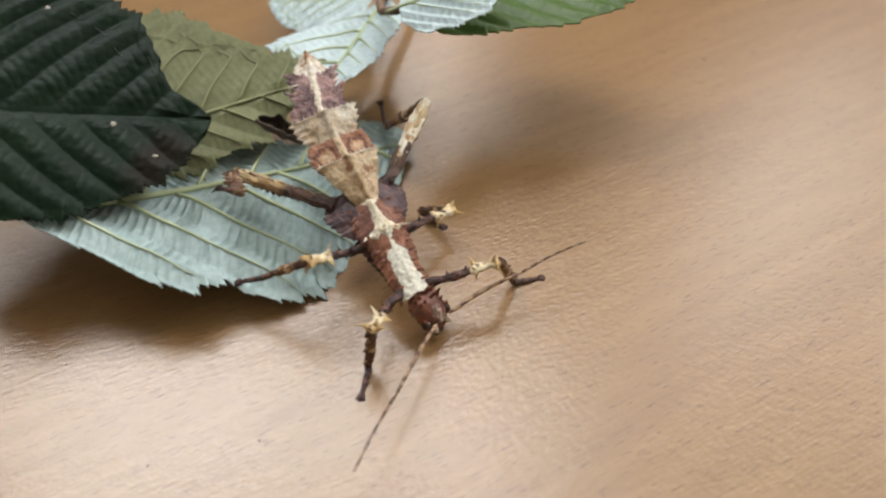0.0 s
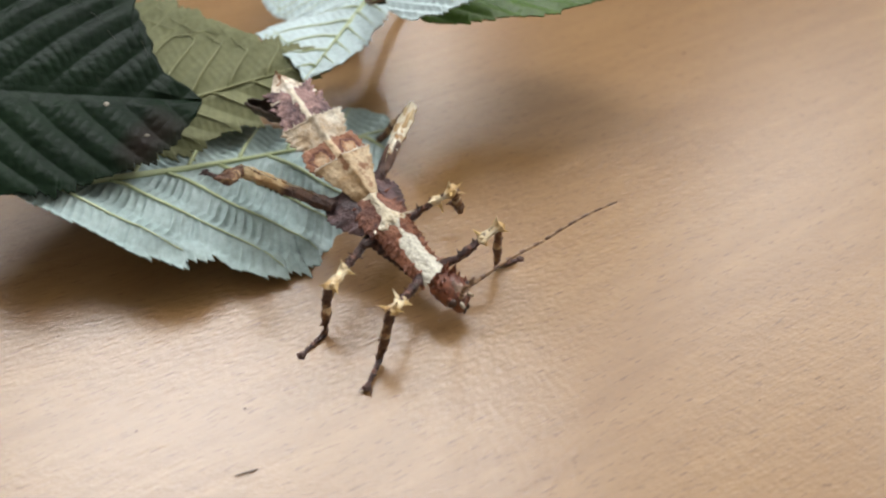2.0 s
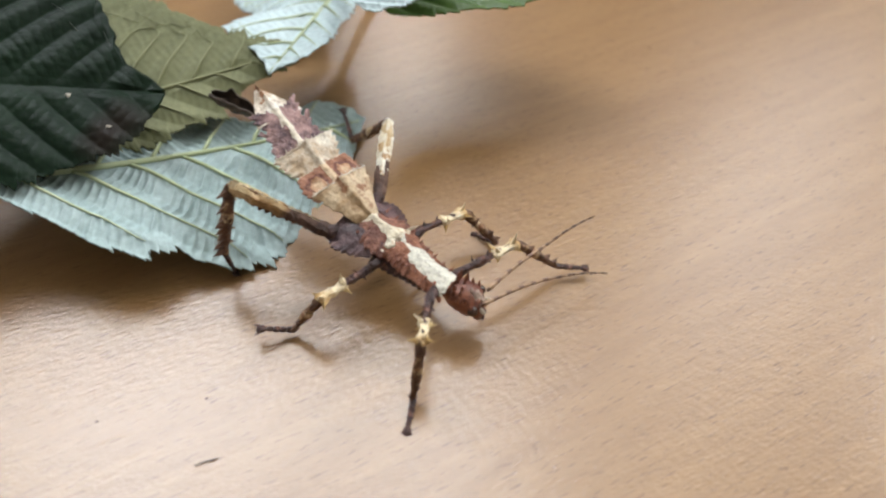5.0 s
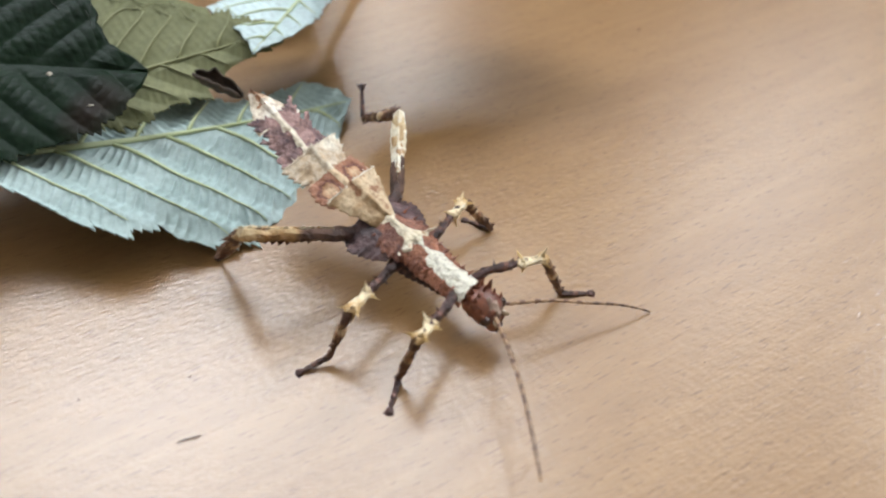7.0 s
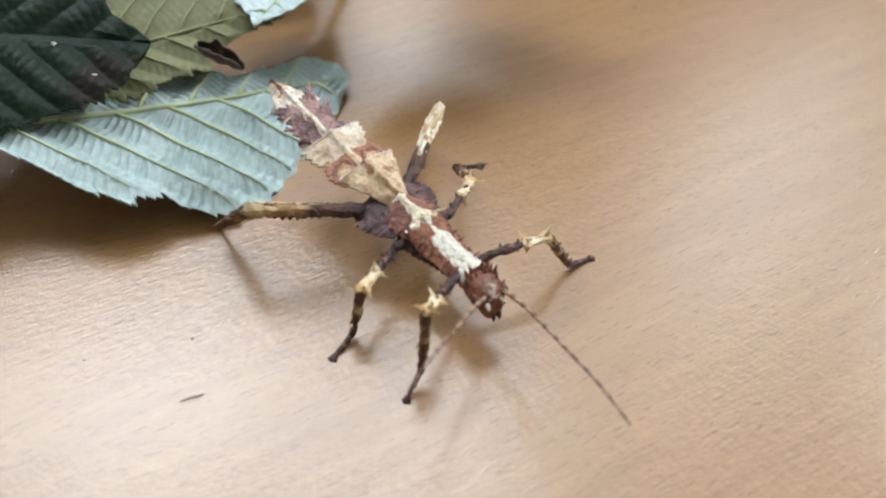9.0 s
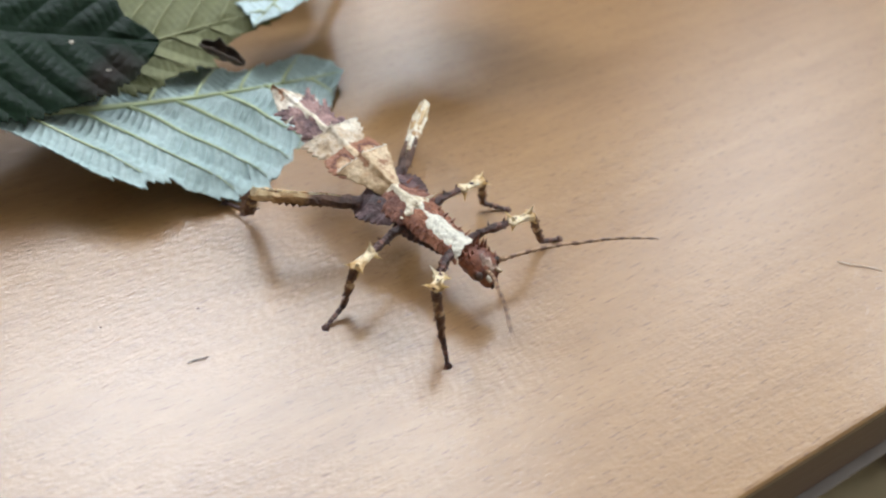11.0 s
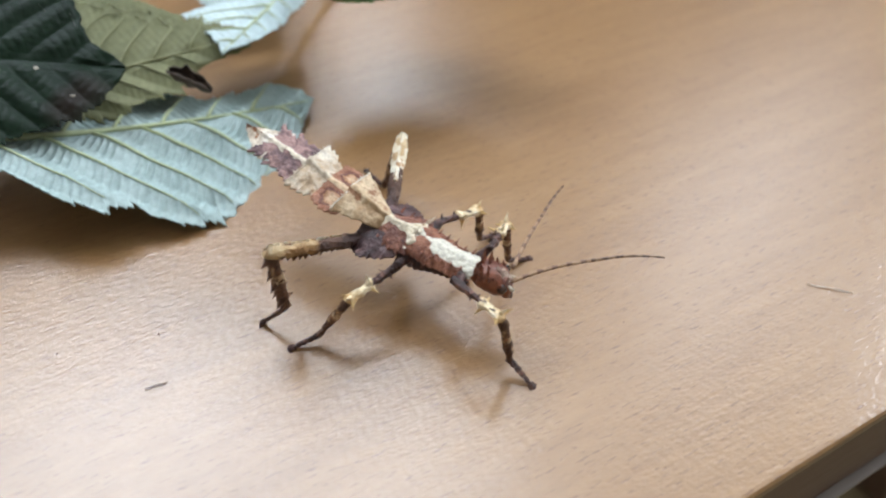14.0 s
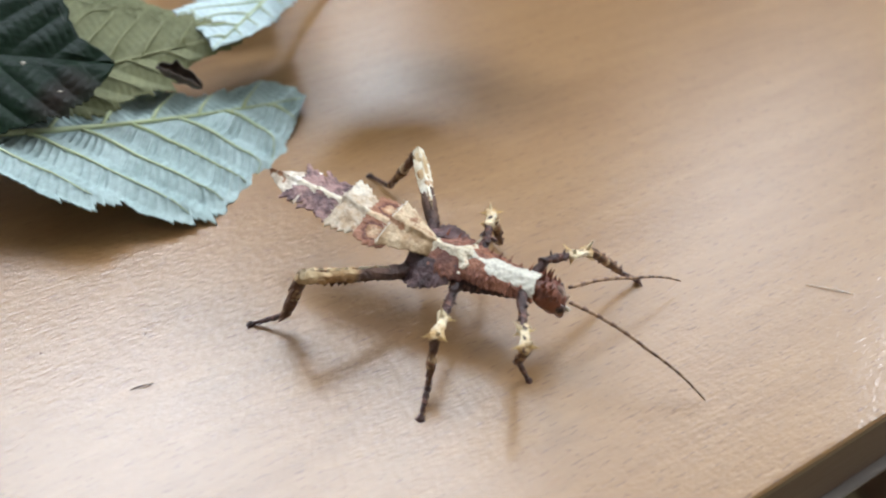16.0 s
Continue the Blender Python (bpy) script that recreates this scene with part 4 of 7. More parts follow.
def tibia(parent, L, thick, spiny, side, label):
    bm = loft(bmesh.new(), dense([(-0.04, thick * 0.8, thick * 0.8, -thick * 0.8), (0.12, thick * 1.2, thick * 1.25, -thick * 1.1), (L * 0.35, thick * 0.9, thick * 0.9, -thick * 0.9), (L * 0.55, thick * 1.15, thick * 1.2, -thick),
                                  (L * 0.75, thick * 0.8, thick * 0.8, -thick * 0.8), (L, thick * 0.7, thick * 0.7, -thick * 0.7)], 6), 12)
    rnd = random.Random(side + int(L * 100))
    n = 9 if spiny else 5
    for k in range(n):
        x = 0.12 + (L - 0.2) * k / (n - 1)
        h = thick * (2.6 if spiny else 1.9) * rnd.uniform(0.7, 1.15)
        spike(bm, (x, 0, thick * 0.5), (x + 0.07, rnd.uniform(-0.03, 0.03), h), thick * 0.95, 5)
        if k % 2:
            spike(bm, (x, 0, -thick * 0.5), (x + 0.05, 0.02, -h * 0.75), thick * 0.6, 5)
    rough_up(bm, 0.035, 8, side + 2)
    t = part("tibia", cm(bm), LEGBROWN, parent, label)
    bm = loft(bmesh.new(), dense([(L * 0.36, thick * 0.92, thick * 0.95, -thick * 0.95), (L * 0.42, thick * 1.12, thick * 1.15, -thick * 1.1), (L * 0.5, thick * 1.1, thick * 1.15, -thick * 1.05)], 3), 10)
    rough_up(bm, 0.012, 9, side)
    part("pale_band", cm(bm), TAN, t, "pale band on the shin")
    return t


def tarsus(parent, L, thick):
    bm = bmesh.new()
    k = 5
    for i in range(k):
        a, b = L * (i / k) ** 0.9, L * ((i + 1) / k) ** 0.9 - 0.01
        r = thick * (1.0 - 0.08 * i)
        loft(bm, [(a, r * 0.75, r * 0.75, -r * 0.75), ((a + b) / 2, r, r * 0.9, -r), (b, r * 0.8, r * 0.8, -r * 0.9)], 8)
    rough_up(bm, 0.01, 10, 4)
    t = part("tarsus", cm(bm), DARK, parent, "dark jointed foot")
    bm = loft(bmesh.new(), [(L - 0.08, thick, thick, -thick), (L + 0.0, thick * 1.2, thick * 0.95, -thick), (L + 0.06, thick * 0.8, thick * 0.5, -thick)], 8)
    for s in (1, -1):
        spike(bm, (L, s * thick, 0), (L + 0.13, s * thick * 2.2, -thick * 0.8), thick * 0.5, 5)
    part("claw", cm(bm), DARK, t, "dark hooked claw")
    return t


def antenna(parent, L, r0, r1, n, mat, tip, side):
    """A jointed thread, bowed a little, thinning to its end."""
    step = L / n
    st = []
    for i in range(n):
        ra, rb = r0 + (r1 - r0) * i / n, r0 + (r1 - r0) * (i + 1) / n
        for f, g in ((0.0, 0.82), (0.45, 0.9), (0.8, 1.2), (0.95, 1.1)):
            x = (i + f) * step
            r = (ra + (rb - ra) * f) * g
            bow = 0.05 * L * math.sin(x / L * math.pi)
            st.append((x, r, r + bow, -r + bow))
    bm = loft(bmesh.new(), st + [(L, r1 * 0.7, r1 * 0.7, -r1 * 0.7)], 8)
    return part("antenna_tip" if tip else "antenna", cm(bm), mat, parent, "dark end of the jointed antenna" if tip else "brown jointed antenna", smooth=True)


body, P = insect()
for side, sg in (("L", 1), ("R", -1)):
    P[side + "Hfem"] = femur_hind(body, sg)
    P[side + "Mfem"] = femur_short(body, 1.11, sg, "dark brown knobbly middle thigh")
    P[side + "Ffem"] = femur_short(body, 1.05, sg + 4, "dark brown knobbly front thigh")
    P[side + "Htib"] = tibia(body, 1.54, 0.10, True, sg, "brown spiny hind shin")
    P[side + "Mtib"] = tibia(body, 1.04, 0.08, False, sg + 2, "brown lobed middle shin")
    P[side + "Ftib"] = tibia(body, 1.30, 0.078, False, sg + 6, "brown lobed front shin")
    P[side + "Htar"] = tarsus(body, 0.87, 0.06)
    P[side + "Mtar"] = tarsus(body, 0.64, 0.064)
    P[side + "Ftar"] = tarsus(body, 0.64, 0.064)
    P[side + "ant"] = antenna(body, 1.6, 0.040, 0.030, 11, ANT, False, sg)
    P[side + "tip"] = antenna(body, 1.6, 0.030, 0.016, 14, ANT_DARK, True, sg)


# ---- small litter on the table ----
FIBRE = plain("pale_fibre", (0.60, 0.47, 0.36), (0.70, 0.60, 0.5), 300, 0.5)


def litter():
    bm = tube([Vector(q) * 0.01 for q in ((-0.19, -0.05, 0.022), (-0.05, 0.0, 0.03), (0.1, 0.02, 0.028), (0.19, 0.055, 0.022))], [0.00008, 0.00013, 0.00012, 0.00006], 6)
    f = part("plant_fibre", bm, DARK, smooth=True, at=pose(-0.0296, -0.0519, 0, 0, 0, 8))
    tagged(f, "short dark plant fibre on the wood", "fibre")
    bm = tube([Vector(q) * 0.01 for q in ((-0.45, 0.12, 0.015), (-0.2, 0.05, 0.03), (0.1, 0.0, 0.03), (0.45, -0.1, 0.015))], [0.00007, 0.00012, 0.00012, 0.00006], 6)
    f = part("pale_fibre", bm, FIBRE, smooth=True, at=pose(0.1056, -0.0237, 0, 0, 0, 0))
    tagged(f, "pale shed fibre lying on the wood", "fibre")
    for x, y, r in ((-3.23, -3.98, 0.03), (6.41, 7.38, 0.05), (5.97, -3.4, 0.018), (-5.0, -4.5, 0.025), (1.97, 2.32, 0.02), (-7.05, -2.6, 0.02)):
        bm = bmesh.new()
        bmesh.ops.create_icosphere(bm, subdivisions=2, radius=r, matrix=Matrix.Diagonal((1.0, 0.7, 0.35, 1)))
        rough_up(bm, r * 0.3, 40, x)
        c = part("crumb", cm(bm), LEGBROWN, at=pose(x * 0.01, y * 0.01, r * 0.0028, 0, 0, 30))
        tagged(c, "tiny dark crumb on the wood", "crumb", "crumbs on the table")


litter()


def arched(base_rows, tip_rows, rise=0.0014, length=0.016):
    """The two lengths of an antenna, bent up where they meet."""
    out = ([], [])
    for (t, a), (_, b) in zip(base_rows, tip_rows):
        start, end = a.translation, b @ Vector((length, 0, 0))
        joint = b.translation + Vector((0, 0, rise))
        for rows, m, p, q in ((out[0], a, start, joint), (out[1], b, joint, end)):
            turn = m.to_3x3().col[0].rotation_difference(q - p).to_matrix()
            rows.append((t, Matrix.Translation(p) @ (turn @ m.to_3x3()).to_4x4()))
    return out


# ---- how the insect walks: its body over the table, and each part in the body's space ----
def motions():
    walk(body, [
        (0.0, pose(-0.01316, -0.00287, 0.01341, 1.1, 11.7, -58.7)), (0.5, pose(-0.01224, -0.00434, 0.01343, 2.6, 12.6, -55.8)),
        (1.0, pose(-0.01090, -0.00547, 0.01322, 3.1, 11.3, -51.7)), (1.5, pose(-0.00968, -0.00589, 0.01349, 1.6, 12.3, -47.8)),
        (2.0, pose(-0.00847, -0.00607, 0.01366, -0.9, 10.0, -45.8)), (2.5, pose(-0.00707, -0.00707, 0.01398, -1.5, 8.1, -46.3)),
        (3.0, pose(-0.00557, -0.00891, 0.01404, -4.2, 4.7, -44.8)), (3.5, pose(-0.00393, -0.00990, 0.01421, -4.6, 4.0, -44.8)),
        (4.0, pose(-0.00258, -0.01094, 0.01412, -4.1, 3.2, -43.3)), (4.5, pose(-0.00124, -0.01197, 0.01403, -3.7, 2.4, -41.7)),
        (5.0, pose(0.00010, -0.01301, 0.01394, -3.3, 1.6, -40.2)), (5.5, pose(0.00144, -0.01404, 0.01385, -2.8, 0.8, -38.7)),
        (6.0, pose(0.00279, -0.01508, 0.01377, -2.4, 0.0, -37.2)), (6.5, pose(0.00427, -0.01687, 0.01362, -0.3, -0.7, -40.1)),
        (7.0, pose(0.00654, -0.01865, 0.01348, 0.4, 1.4, -41.7)), (7.5, pose(0.00731, -0.01915, 0.01329, 0.2, 2.0, -40.4)),
        (8.0, pose(0.00732, -0.02041, 0.01329, 0.4, 2.2, -41.8)), (8.5, pose(0.00796, -0.02160, 0.01358, 0.1, 0.1, -45.2)),
        (9.0, pose(0.00854, -0.02267, 0.01436, 0.3, -0.8, -47.1)), (9.5, pose(0.00904, -0.02324, 0.01463, 0.4, -1.5, -46.2)),
        (10.0, pose(0.00954, -0.02381, 0.01491, 0.5, -2.1, -45.3)), (10.5, pose(0.01003, -0.02438, 0.01518, 0.6, -2.7, -44.5)),
        (11.0, pose(0.01053, -0.02495, 0.01545, 0.8, -3.3, -43.6)), (11.5, pose(0.01102, -0.02552, 0.01572, 0.9, -3.9, -42.8)),
        (12.0, pose(0.01208, -0.02626, 0.01738, 0.7, -3.3, -38.8)), (12.5, pose(0.01358, -0.02632, 0.01830, 0.0, -2.6, -37.9)),
        (13.0, pose(0.01467, -0.02751, 0.01839, 1.0, -3.8, -37.4)), (13.5, pose(0.01632, -0.02760, 0.01803, 2.5, -4.6, -35.5)),
        (14.0, pose(0.01756, -0.02801, 0.01744, 2.8, -6.7, -35.0)), (14.5, pose(0.01995, -0.02810, 0.01664, 5.7, -9.2, -32.4)),
        (15.0, pose(0.02331, -0.02894, 0.01620, 6.4, -10.3, -30.8)), (15.5, pose(0.02629, -0.03066, 0.01596, 6.5, -10.9, -28.2)),
        (16.0, pose(0.02868, -0.03281, 0.01625, 6.8, -9.4, -28.9)),
    ])
    walk(P["RHfem"], [
        (0.0, pose(-0.01150, -0.00689, -0.00121, 8.3, 5.6, -139.6)), (0.5, pose(-0.01150, -0.00689, -0.00121, 9.7, 7.8, -142.5)),
        (1.0, pose(-0.01150, -0.00689, -0.00121, 8.4, 6.6, -148.8)), (1.5, pose(-0.01150, -0.00689, -0.00121, 6.6, 8.2, -154.7)),
        (2.0, pose(-0.01150, -0.00689, -0.00121, 2.9, 8.0, -157.9)), (2.5, pose(-0.01150, -0.00689, -0.00121, 1.4, 7.0, -159.7)),
        (3.0, pose(-0.01150, -0.00689, -0.00121, -2.6, 5.0, -163.5)), (3.5, pose(-0.01150, -0.00689, -0.00121, -3.3, 3.9, -164.5)),
        (4.0, pose(-0.01150, -0.00689, -0.00121, -3.2, 2.8, -165.5)), (4.5, pose(-0.01150, -0.00689, -0.00121, -2.6, -18.4, -156.5)),
        (5.0, pose(-0.01150, -0.00689, -0.00121, -1.8, -28.0, -141.0)), (5.5, pose(-0.01150, -0.00689, -0.00121, -1.1, -28.3, -125.6)),
        (6.0, pose(-0.01150, -0.00689, -0.00121, -1.2, -24.4, -118.9)), (6.5, pose(-0.01150, -0.00689, -0.00121, -0.8, -23.0, -114.8)),
        (7.0, pose(-0.01150, -0.00689, -0.00121, 1.5, -18.4, -117.6)), (7.5, pose(-0.01150, -0.00689, -0.00121, 1.9, -16.7, -121.9)),
        (8.0, pose(-0.01150, -0.00689, -0.00121, 2.1, -14.9, -120.3)), (8.5, pose(-0.01150, -0.00689, -0.00121, 0.1, -14.8, -118.7)),
        (9.0, pose(-0.01150, -0.00689, -0.00121, -0.6, -11.7, -119.4)), (9.5, pose(-0.01150, -0.00689, -0.00121, -1.0, -11.5, -122.6)),
        (10.0, pose(-0.01150, -0.00689, -0.00121, -1.4, -12.9, -124.8)), (10.5, pose(-0.01150, -0.00689, -0.00121, -1.8, -12.5, -128.0)),
        (11.0, pose(-0.01150, -0.00689, -0.00121, -2.0, -11.2, -131.7)), (11.5, pose(-0.01150, -0.00689, -0.00121, -2.2, -9.9, -135.4)),
        (12.0, pose(-0.01150, -0.00689, -0.00121, -1.4, -6.4, -142.8)), (12.5, pose(-0.01150, -0.00689, -0.00121, -1.3, -3.6, -149.0)),
        (13.0, pose(-0.01150, -0.00689, -0.00121, -0.3, -3.6, -160.4)), (13.5, pose(-0.01150, -0.00689, -0.00121, -4.9, -38.2, -101.7)),
        (14.0, pose(-0.01150, -0.00689, -0.00121, -6.8, -29.1, -99.1)), (14.5, pose(-0.01150, -0.00689, -0.00121, -7.5, -33.4, -109.4)),
        (15.0, pose(-0.01150, -0.00689, -0.00121, -7.6, -33.0, -113.3)), (15.5, pose(-0.01150, -0.00689, -0.00121, -5.8, -32.2, -124.0)),
        (16.0, pose(-0.01150, -0.00689, -0.00121, -4.0, -29.3, -125.5)),
    ])
    walk(P["RHtib"], [
        (0.0, pose(-0.02668, -0.01980, -0.00315, 67.0, -39.1, -10.1)), (0.5, pose(-0.02724, -0.01898, -0.00391, 70.1, -45.8, -12.1)),
        (1.0, pose(-0.02853, -0.01722, -0.00350, 74.6, -45.2, -19.5)), (1.5, pose(-0.02943, -0.01537, -0.00406, 81.7, -43.3, -33.2)),
        (2.0, pose(-0.02987, -0.01436, -0.00401, 86.4, -41.4, -41.5)), (2.5, pose(-0.03013, -0.01380, -0.00365, 88.2, -40.1, -45.8)),
        (3.0, pose(-0.03064, -0.01255, -0.00295, 92.1, -40.3, -48.2)), (3.5, pose(-0.03073, -0.01221, -0.00255, 93.1, -37.7, -54.5)),
        (4.0, pose(-0.03032, -0.01177, -0.00215, 75.1, -26.1, -58.7)), (4.2, pose(-0.02938, -0.01301, 0.00139, 59.9, 13.9, -56.7)),
        (4.5, pose(-0.02844, -0.01426, 0.00493, 32.1, 53.9, -53.6)), (5.0, pose(-0.02485, -0.01771, 0.00794, -2.4, 77.8, -93.6)),
        (5.5, pose(-0.02146, -0.02084, 0.00802, -95.1, 71.9, 163.3)), (6.0, pose(-0.01993, -0.02215, 0.00670, -101.5, 64.9, 151.8)),
        (6.5, pose(-0.01893, -0.02297, 0.00630, -87.1, 58.2, 162.2)), (7.0, pose(-0.02001, -0.02314, 0.00489, -77.0, 57.6, 172.8)),
        (7.5, pose(-0.02130, -0.02262, 0.00435, -75.2, 56.1, 173.8)), (8.0, pose(-0.02092, -0.02304, 0.00375, -101.3, 66.0, 151.2)),
        (8.5, pose(-0.02045, -0.02324, 0.00372, -90.7, 62.5, 160.9)), (9.0, pose(-0.02070, -0.02325, 0.00268, -67.0, 47.6, -178.1)),
        (9.5, pose(-0.02177, -0.02297, 0.00266, -71.6, 49.6, 176.5)), (10.0, pose(-0.02233, -0.02248, 0.00312, -82.1, 57.6, 168.4)),
        (10.5, pose(-0.02319, -0.02188, 0.00300, -84.1, 55.8, 164.7)), (11.0, pose(-0.02420, -0.02115, 0.00257, -85.6, 54.7, 162.2)),
        (11.5, pose(-0.02505, -0.02027, 0.00212, -85.0, 53.0, 161.9)), (12.0, pose(-0.02700, -0.01864, 0.00097, -86.1, 52.1, 159.1)),
        (12.5, pose(-0.02816, -0.01689, -0.00000, -84.8, 55.9, 164.0)), (13.0, pose(-0.02923, -0.01319, -0.00002, -58.4, 47.4, -163.1)),
        (13.5, pose(-0.01451, -0.02145, 0.01049, -72.6, 67.7, -172.2)), (14.0, pose(-0.01410, -0.02317, 0.00798, -120.2, 84.3, 150.8)),
        (14.5, pose(-0.01680, -0.02197, 0.00932, -91.4, 82.0, 179.3)), (15.0, pose(-0.01790, -0.02178, 0.00929, -80.2, 70.5, -175.6)),
        (15.5, pose(-0.02063, -0.02042, 0.00906, -79.6, 65.4, -178.0)), (16.0, pose(-0.02121, -0.02053, 0.00817, -74.2, 59.2, -176.6)),
    ])
    walk(P["RHtar"], [
        (0.0, pose(-0.01516, -0.02185, 0.00635, 5.6, 37.3, -159.6)), (0.5, pose(-0.01698, -0.02118, 0.00687, 7.7, 31.4, -157.3)),
        (1.0, pose(-0.01856, -0.02076, 0.00718, 6.6, 24.8, -161.8)), (1.5, pose(-0.02027, -0.02136, 0.00625, 2.7, 31.4, -175.1)),
        (2.0, pose(-0.02144, -0.02183, 0.00593, -0.3, 29.5, -176.4)), (2.5, pose(-0.02212, -0.02204, 0.00602, -0.4, 27.9, -172.2)),
        (3.0, pose(-0.02302, -0.02107, 0.00675, -3.6, 18.7, -172.7)), (3.5, pose(-0.02387, -0.02182, 0.00658, -4.1, 15.0, -173.3)),
        (4.0, pose(-0.02317, -0.02352, 0.00459, -8.2, 52.2, 152.5)), (4.5, pose(-0.02310, -0.02152, -0.00745, -12.8, 74.7, 93.3)),
        (5.0, pose(-0.02505, -0.02094, -0.00703, -11.4, 75.0, 105.7)), (5.5, pose(-0.02601, -0.01947, -0.00653, -10.6, 73.9, 149.5)),
        (6.0, pose(-0.02566, -0.01908, -0.00719, -4.0, 54.2, 163.1)), (6.5, pose(-0.02662, -0.02050, -0.00676, -0.4, 52.3, 173.8)),
        (7.0, pose(-0.02815, -0.02211, -0.00805, 0.5, 51.4, 175.3)), (7.5, pose(-0.02980, -0.02169, -0.00837, 0.2, 48.3, 177.0)),
        (8.0, pose(-0.02638, -0.02005, -0.01025, 1.0, 21.5, -164.5)), (8.5, pose(-0.02715, -0.02093, -0.00987, 0.1, 18.3, -161.9)),
        (9.0, pose(-0.03101, -0.02360, -0.00863, 0.5, 46.3, 178.9)), (9.5, pose(-0.03167, -0.02237, -0.00901, 0.4, 40.5, -175.1)),
        (10.0, pose(-0.03037, -0.02083, -0.00981, 0.3, -0.7, -174.2)), (10.5, pose(-0.03150, -0.01961, -0.00967, 0.4, 14.5, -173.7)),
        (11.0, pose(-0.03263, -0.01844, -0.00993, 0.2, 10.9, -170.2)), (11.5, pose(-0.03379, -0.01740, -0.01011, 0.0, 7.8, -167.7)),
        (12.0, pose(-0.03581, -0.01527, -0.01113, 0.4, 7.5, -174.4)), (12.5, pose(-0.03642, -0.01453, -0.01269, -0.5, 13.6, -168.0)),
        (13.0, pose(-0.03904, -0.01617, -0.01116, -0.5, 34.5, -159.1)), (13.5, pose(-0.02036, -0.02225, -0.00393, -0.7, 24.7, -145.2)),
        (14.0, pose(-0.01548, -0.02240, -0.00769, -0.2, 40.4, -156.3)), (14.5, pose(-0.01896, -0.02194, -0.00603, -0.1, 27.4, -147.9)),
        (15.0, pose(-0.02300, -0.02217, -0.00519, 0.5, 20.4, -150.5)), (15.5, pose(-0.02703, -0.02065, -0.00492, 0.8, 12.9, -152.8)),
        (16.0, pose(-0.02909, -0.02100, -0.00506, 1.9, 16.0, -153.0)),
    ])
    walk(P["LHfem"], [
        (0.0, pose(-0.01150, 0.00689, -0.00121, -8.3, -4.9, 131.0)), (0.5, pose(-0.01150, 0.00689, -0.00121, -9.1, -0.2, 123.8)),
        (1.0, pose(-0.01150, 0.00689, -0.00121, -7.8, -0.9, 123.3)), (1.5, pose(-0.01150, 0.00689, -0.00121, -9.8, 0.9, 121.1)),
        (2.0, pose(-0.01150, 0.00689, -0.00121, -9.0, -1.2, 121.1)), (2.5, pose(-0.01150, 0.00689, -0.00121, -7.6, -3.7, 123.1)),
        (3.0, pose(-0.01150, 0.00689, -0.00121, -6.3, -10.6, 124.3)), (3.5, pose(-0.01150, 0.00689, -0.00121, -6.0, -9.7, 127.9)),
        (4.0, pose(-0.01150, 0.00689, -0.00121, -5.1, -9.5, 128.2)), (4.5, pose(-0.01150, 0.00689, -0.00121, -4.2, -8.9, 128.6)),
        (5.0, pose(-0.01150, 0.00689, -0.00121, -3.3, -9.2, 128.6)), (5.5, pose(-0.01150, 0.00689, -0.00121, -2.4, -9.4, 128.4)),
        (6.0, pose(-0.01150, 0.00689, -0.00121, -1.6, -8.2, 129.4)), (6.5, pose(-0.01150, 0.00689, -0.00121, 0.2, -9.3, 134.5)),
        (7.0, pose(-0.01150, 0.00689, -0.00121, -0.7, -11.2, 133.1)), (7.5, pose(-0.01150, 0.00689, -0.00121, -1.6, -9.7, 121.7)),
        (8.0, pose(-0.01150, 0.00689, -0.00121, -1.8, -9.2, 115.7)), (8.5, pose(-0.01150, 0.00689, -0.00121, -0.0, -7.0, 116.3)),
        (9.0, pose(-0.01150, 0.00689, -0.00121, 0.9, -5.5, 121.7)), (9.5, pose(-0.01150, 0.00689, -0.00121, 1.5, -6.0, 121.3)),
        (10.0, pose(-0.01150, 0.00689, -0.00121, 2.1, -5.4, 121.4)), (10.5, pose(-0.01150, 0.00689, -0.00121, 2.7, -7.1, 120.6)),
        (11.0, pose(-0.01150, 0.00689, -0.00121, 3.3, -6.0, 120.8)), (11.5, pose(-0.01150, 0.00689, -0.00121, 3.9, -5.8, 120.8)),
        (12.0, pose(-0.01150, 0.00689, -0.00121, 3.3, -2.7, 117.8)), (12.5, pose(-0.01150, 0.00689, -0.00121, 2.3, -0.7, 119.0)),
        (13.0, pose(-0.01150, 0.00689, -0.00121, 3.9, -1.4, 117.6)), (13.5, pose(-0.01150, 0.00689, -0.00121, 5.2, -0.3, 118.4)),
        (14.0, pose(-0.01150, 0.00689, -0.00121, 7.2, -3.3, 120.5)), (14.5, pose(-0.01150, 0.00689, -0.00121, 10.9, -4.2, 120.8)),
        (15.0, pose(-0.01150, 0.00689, -0.00121, 12.1, -5.0, 123.8)), (15.5, pose(-0.01150, 0.00689, -0.00121, 12.6, -3.9, 125.5)),
        (16.0, pose(-0.01150, 0.00689, -0.00121, 11.7, -6.3, 127.5)),
    ])
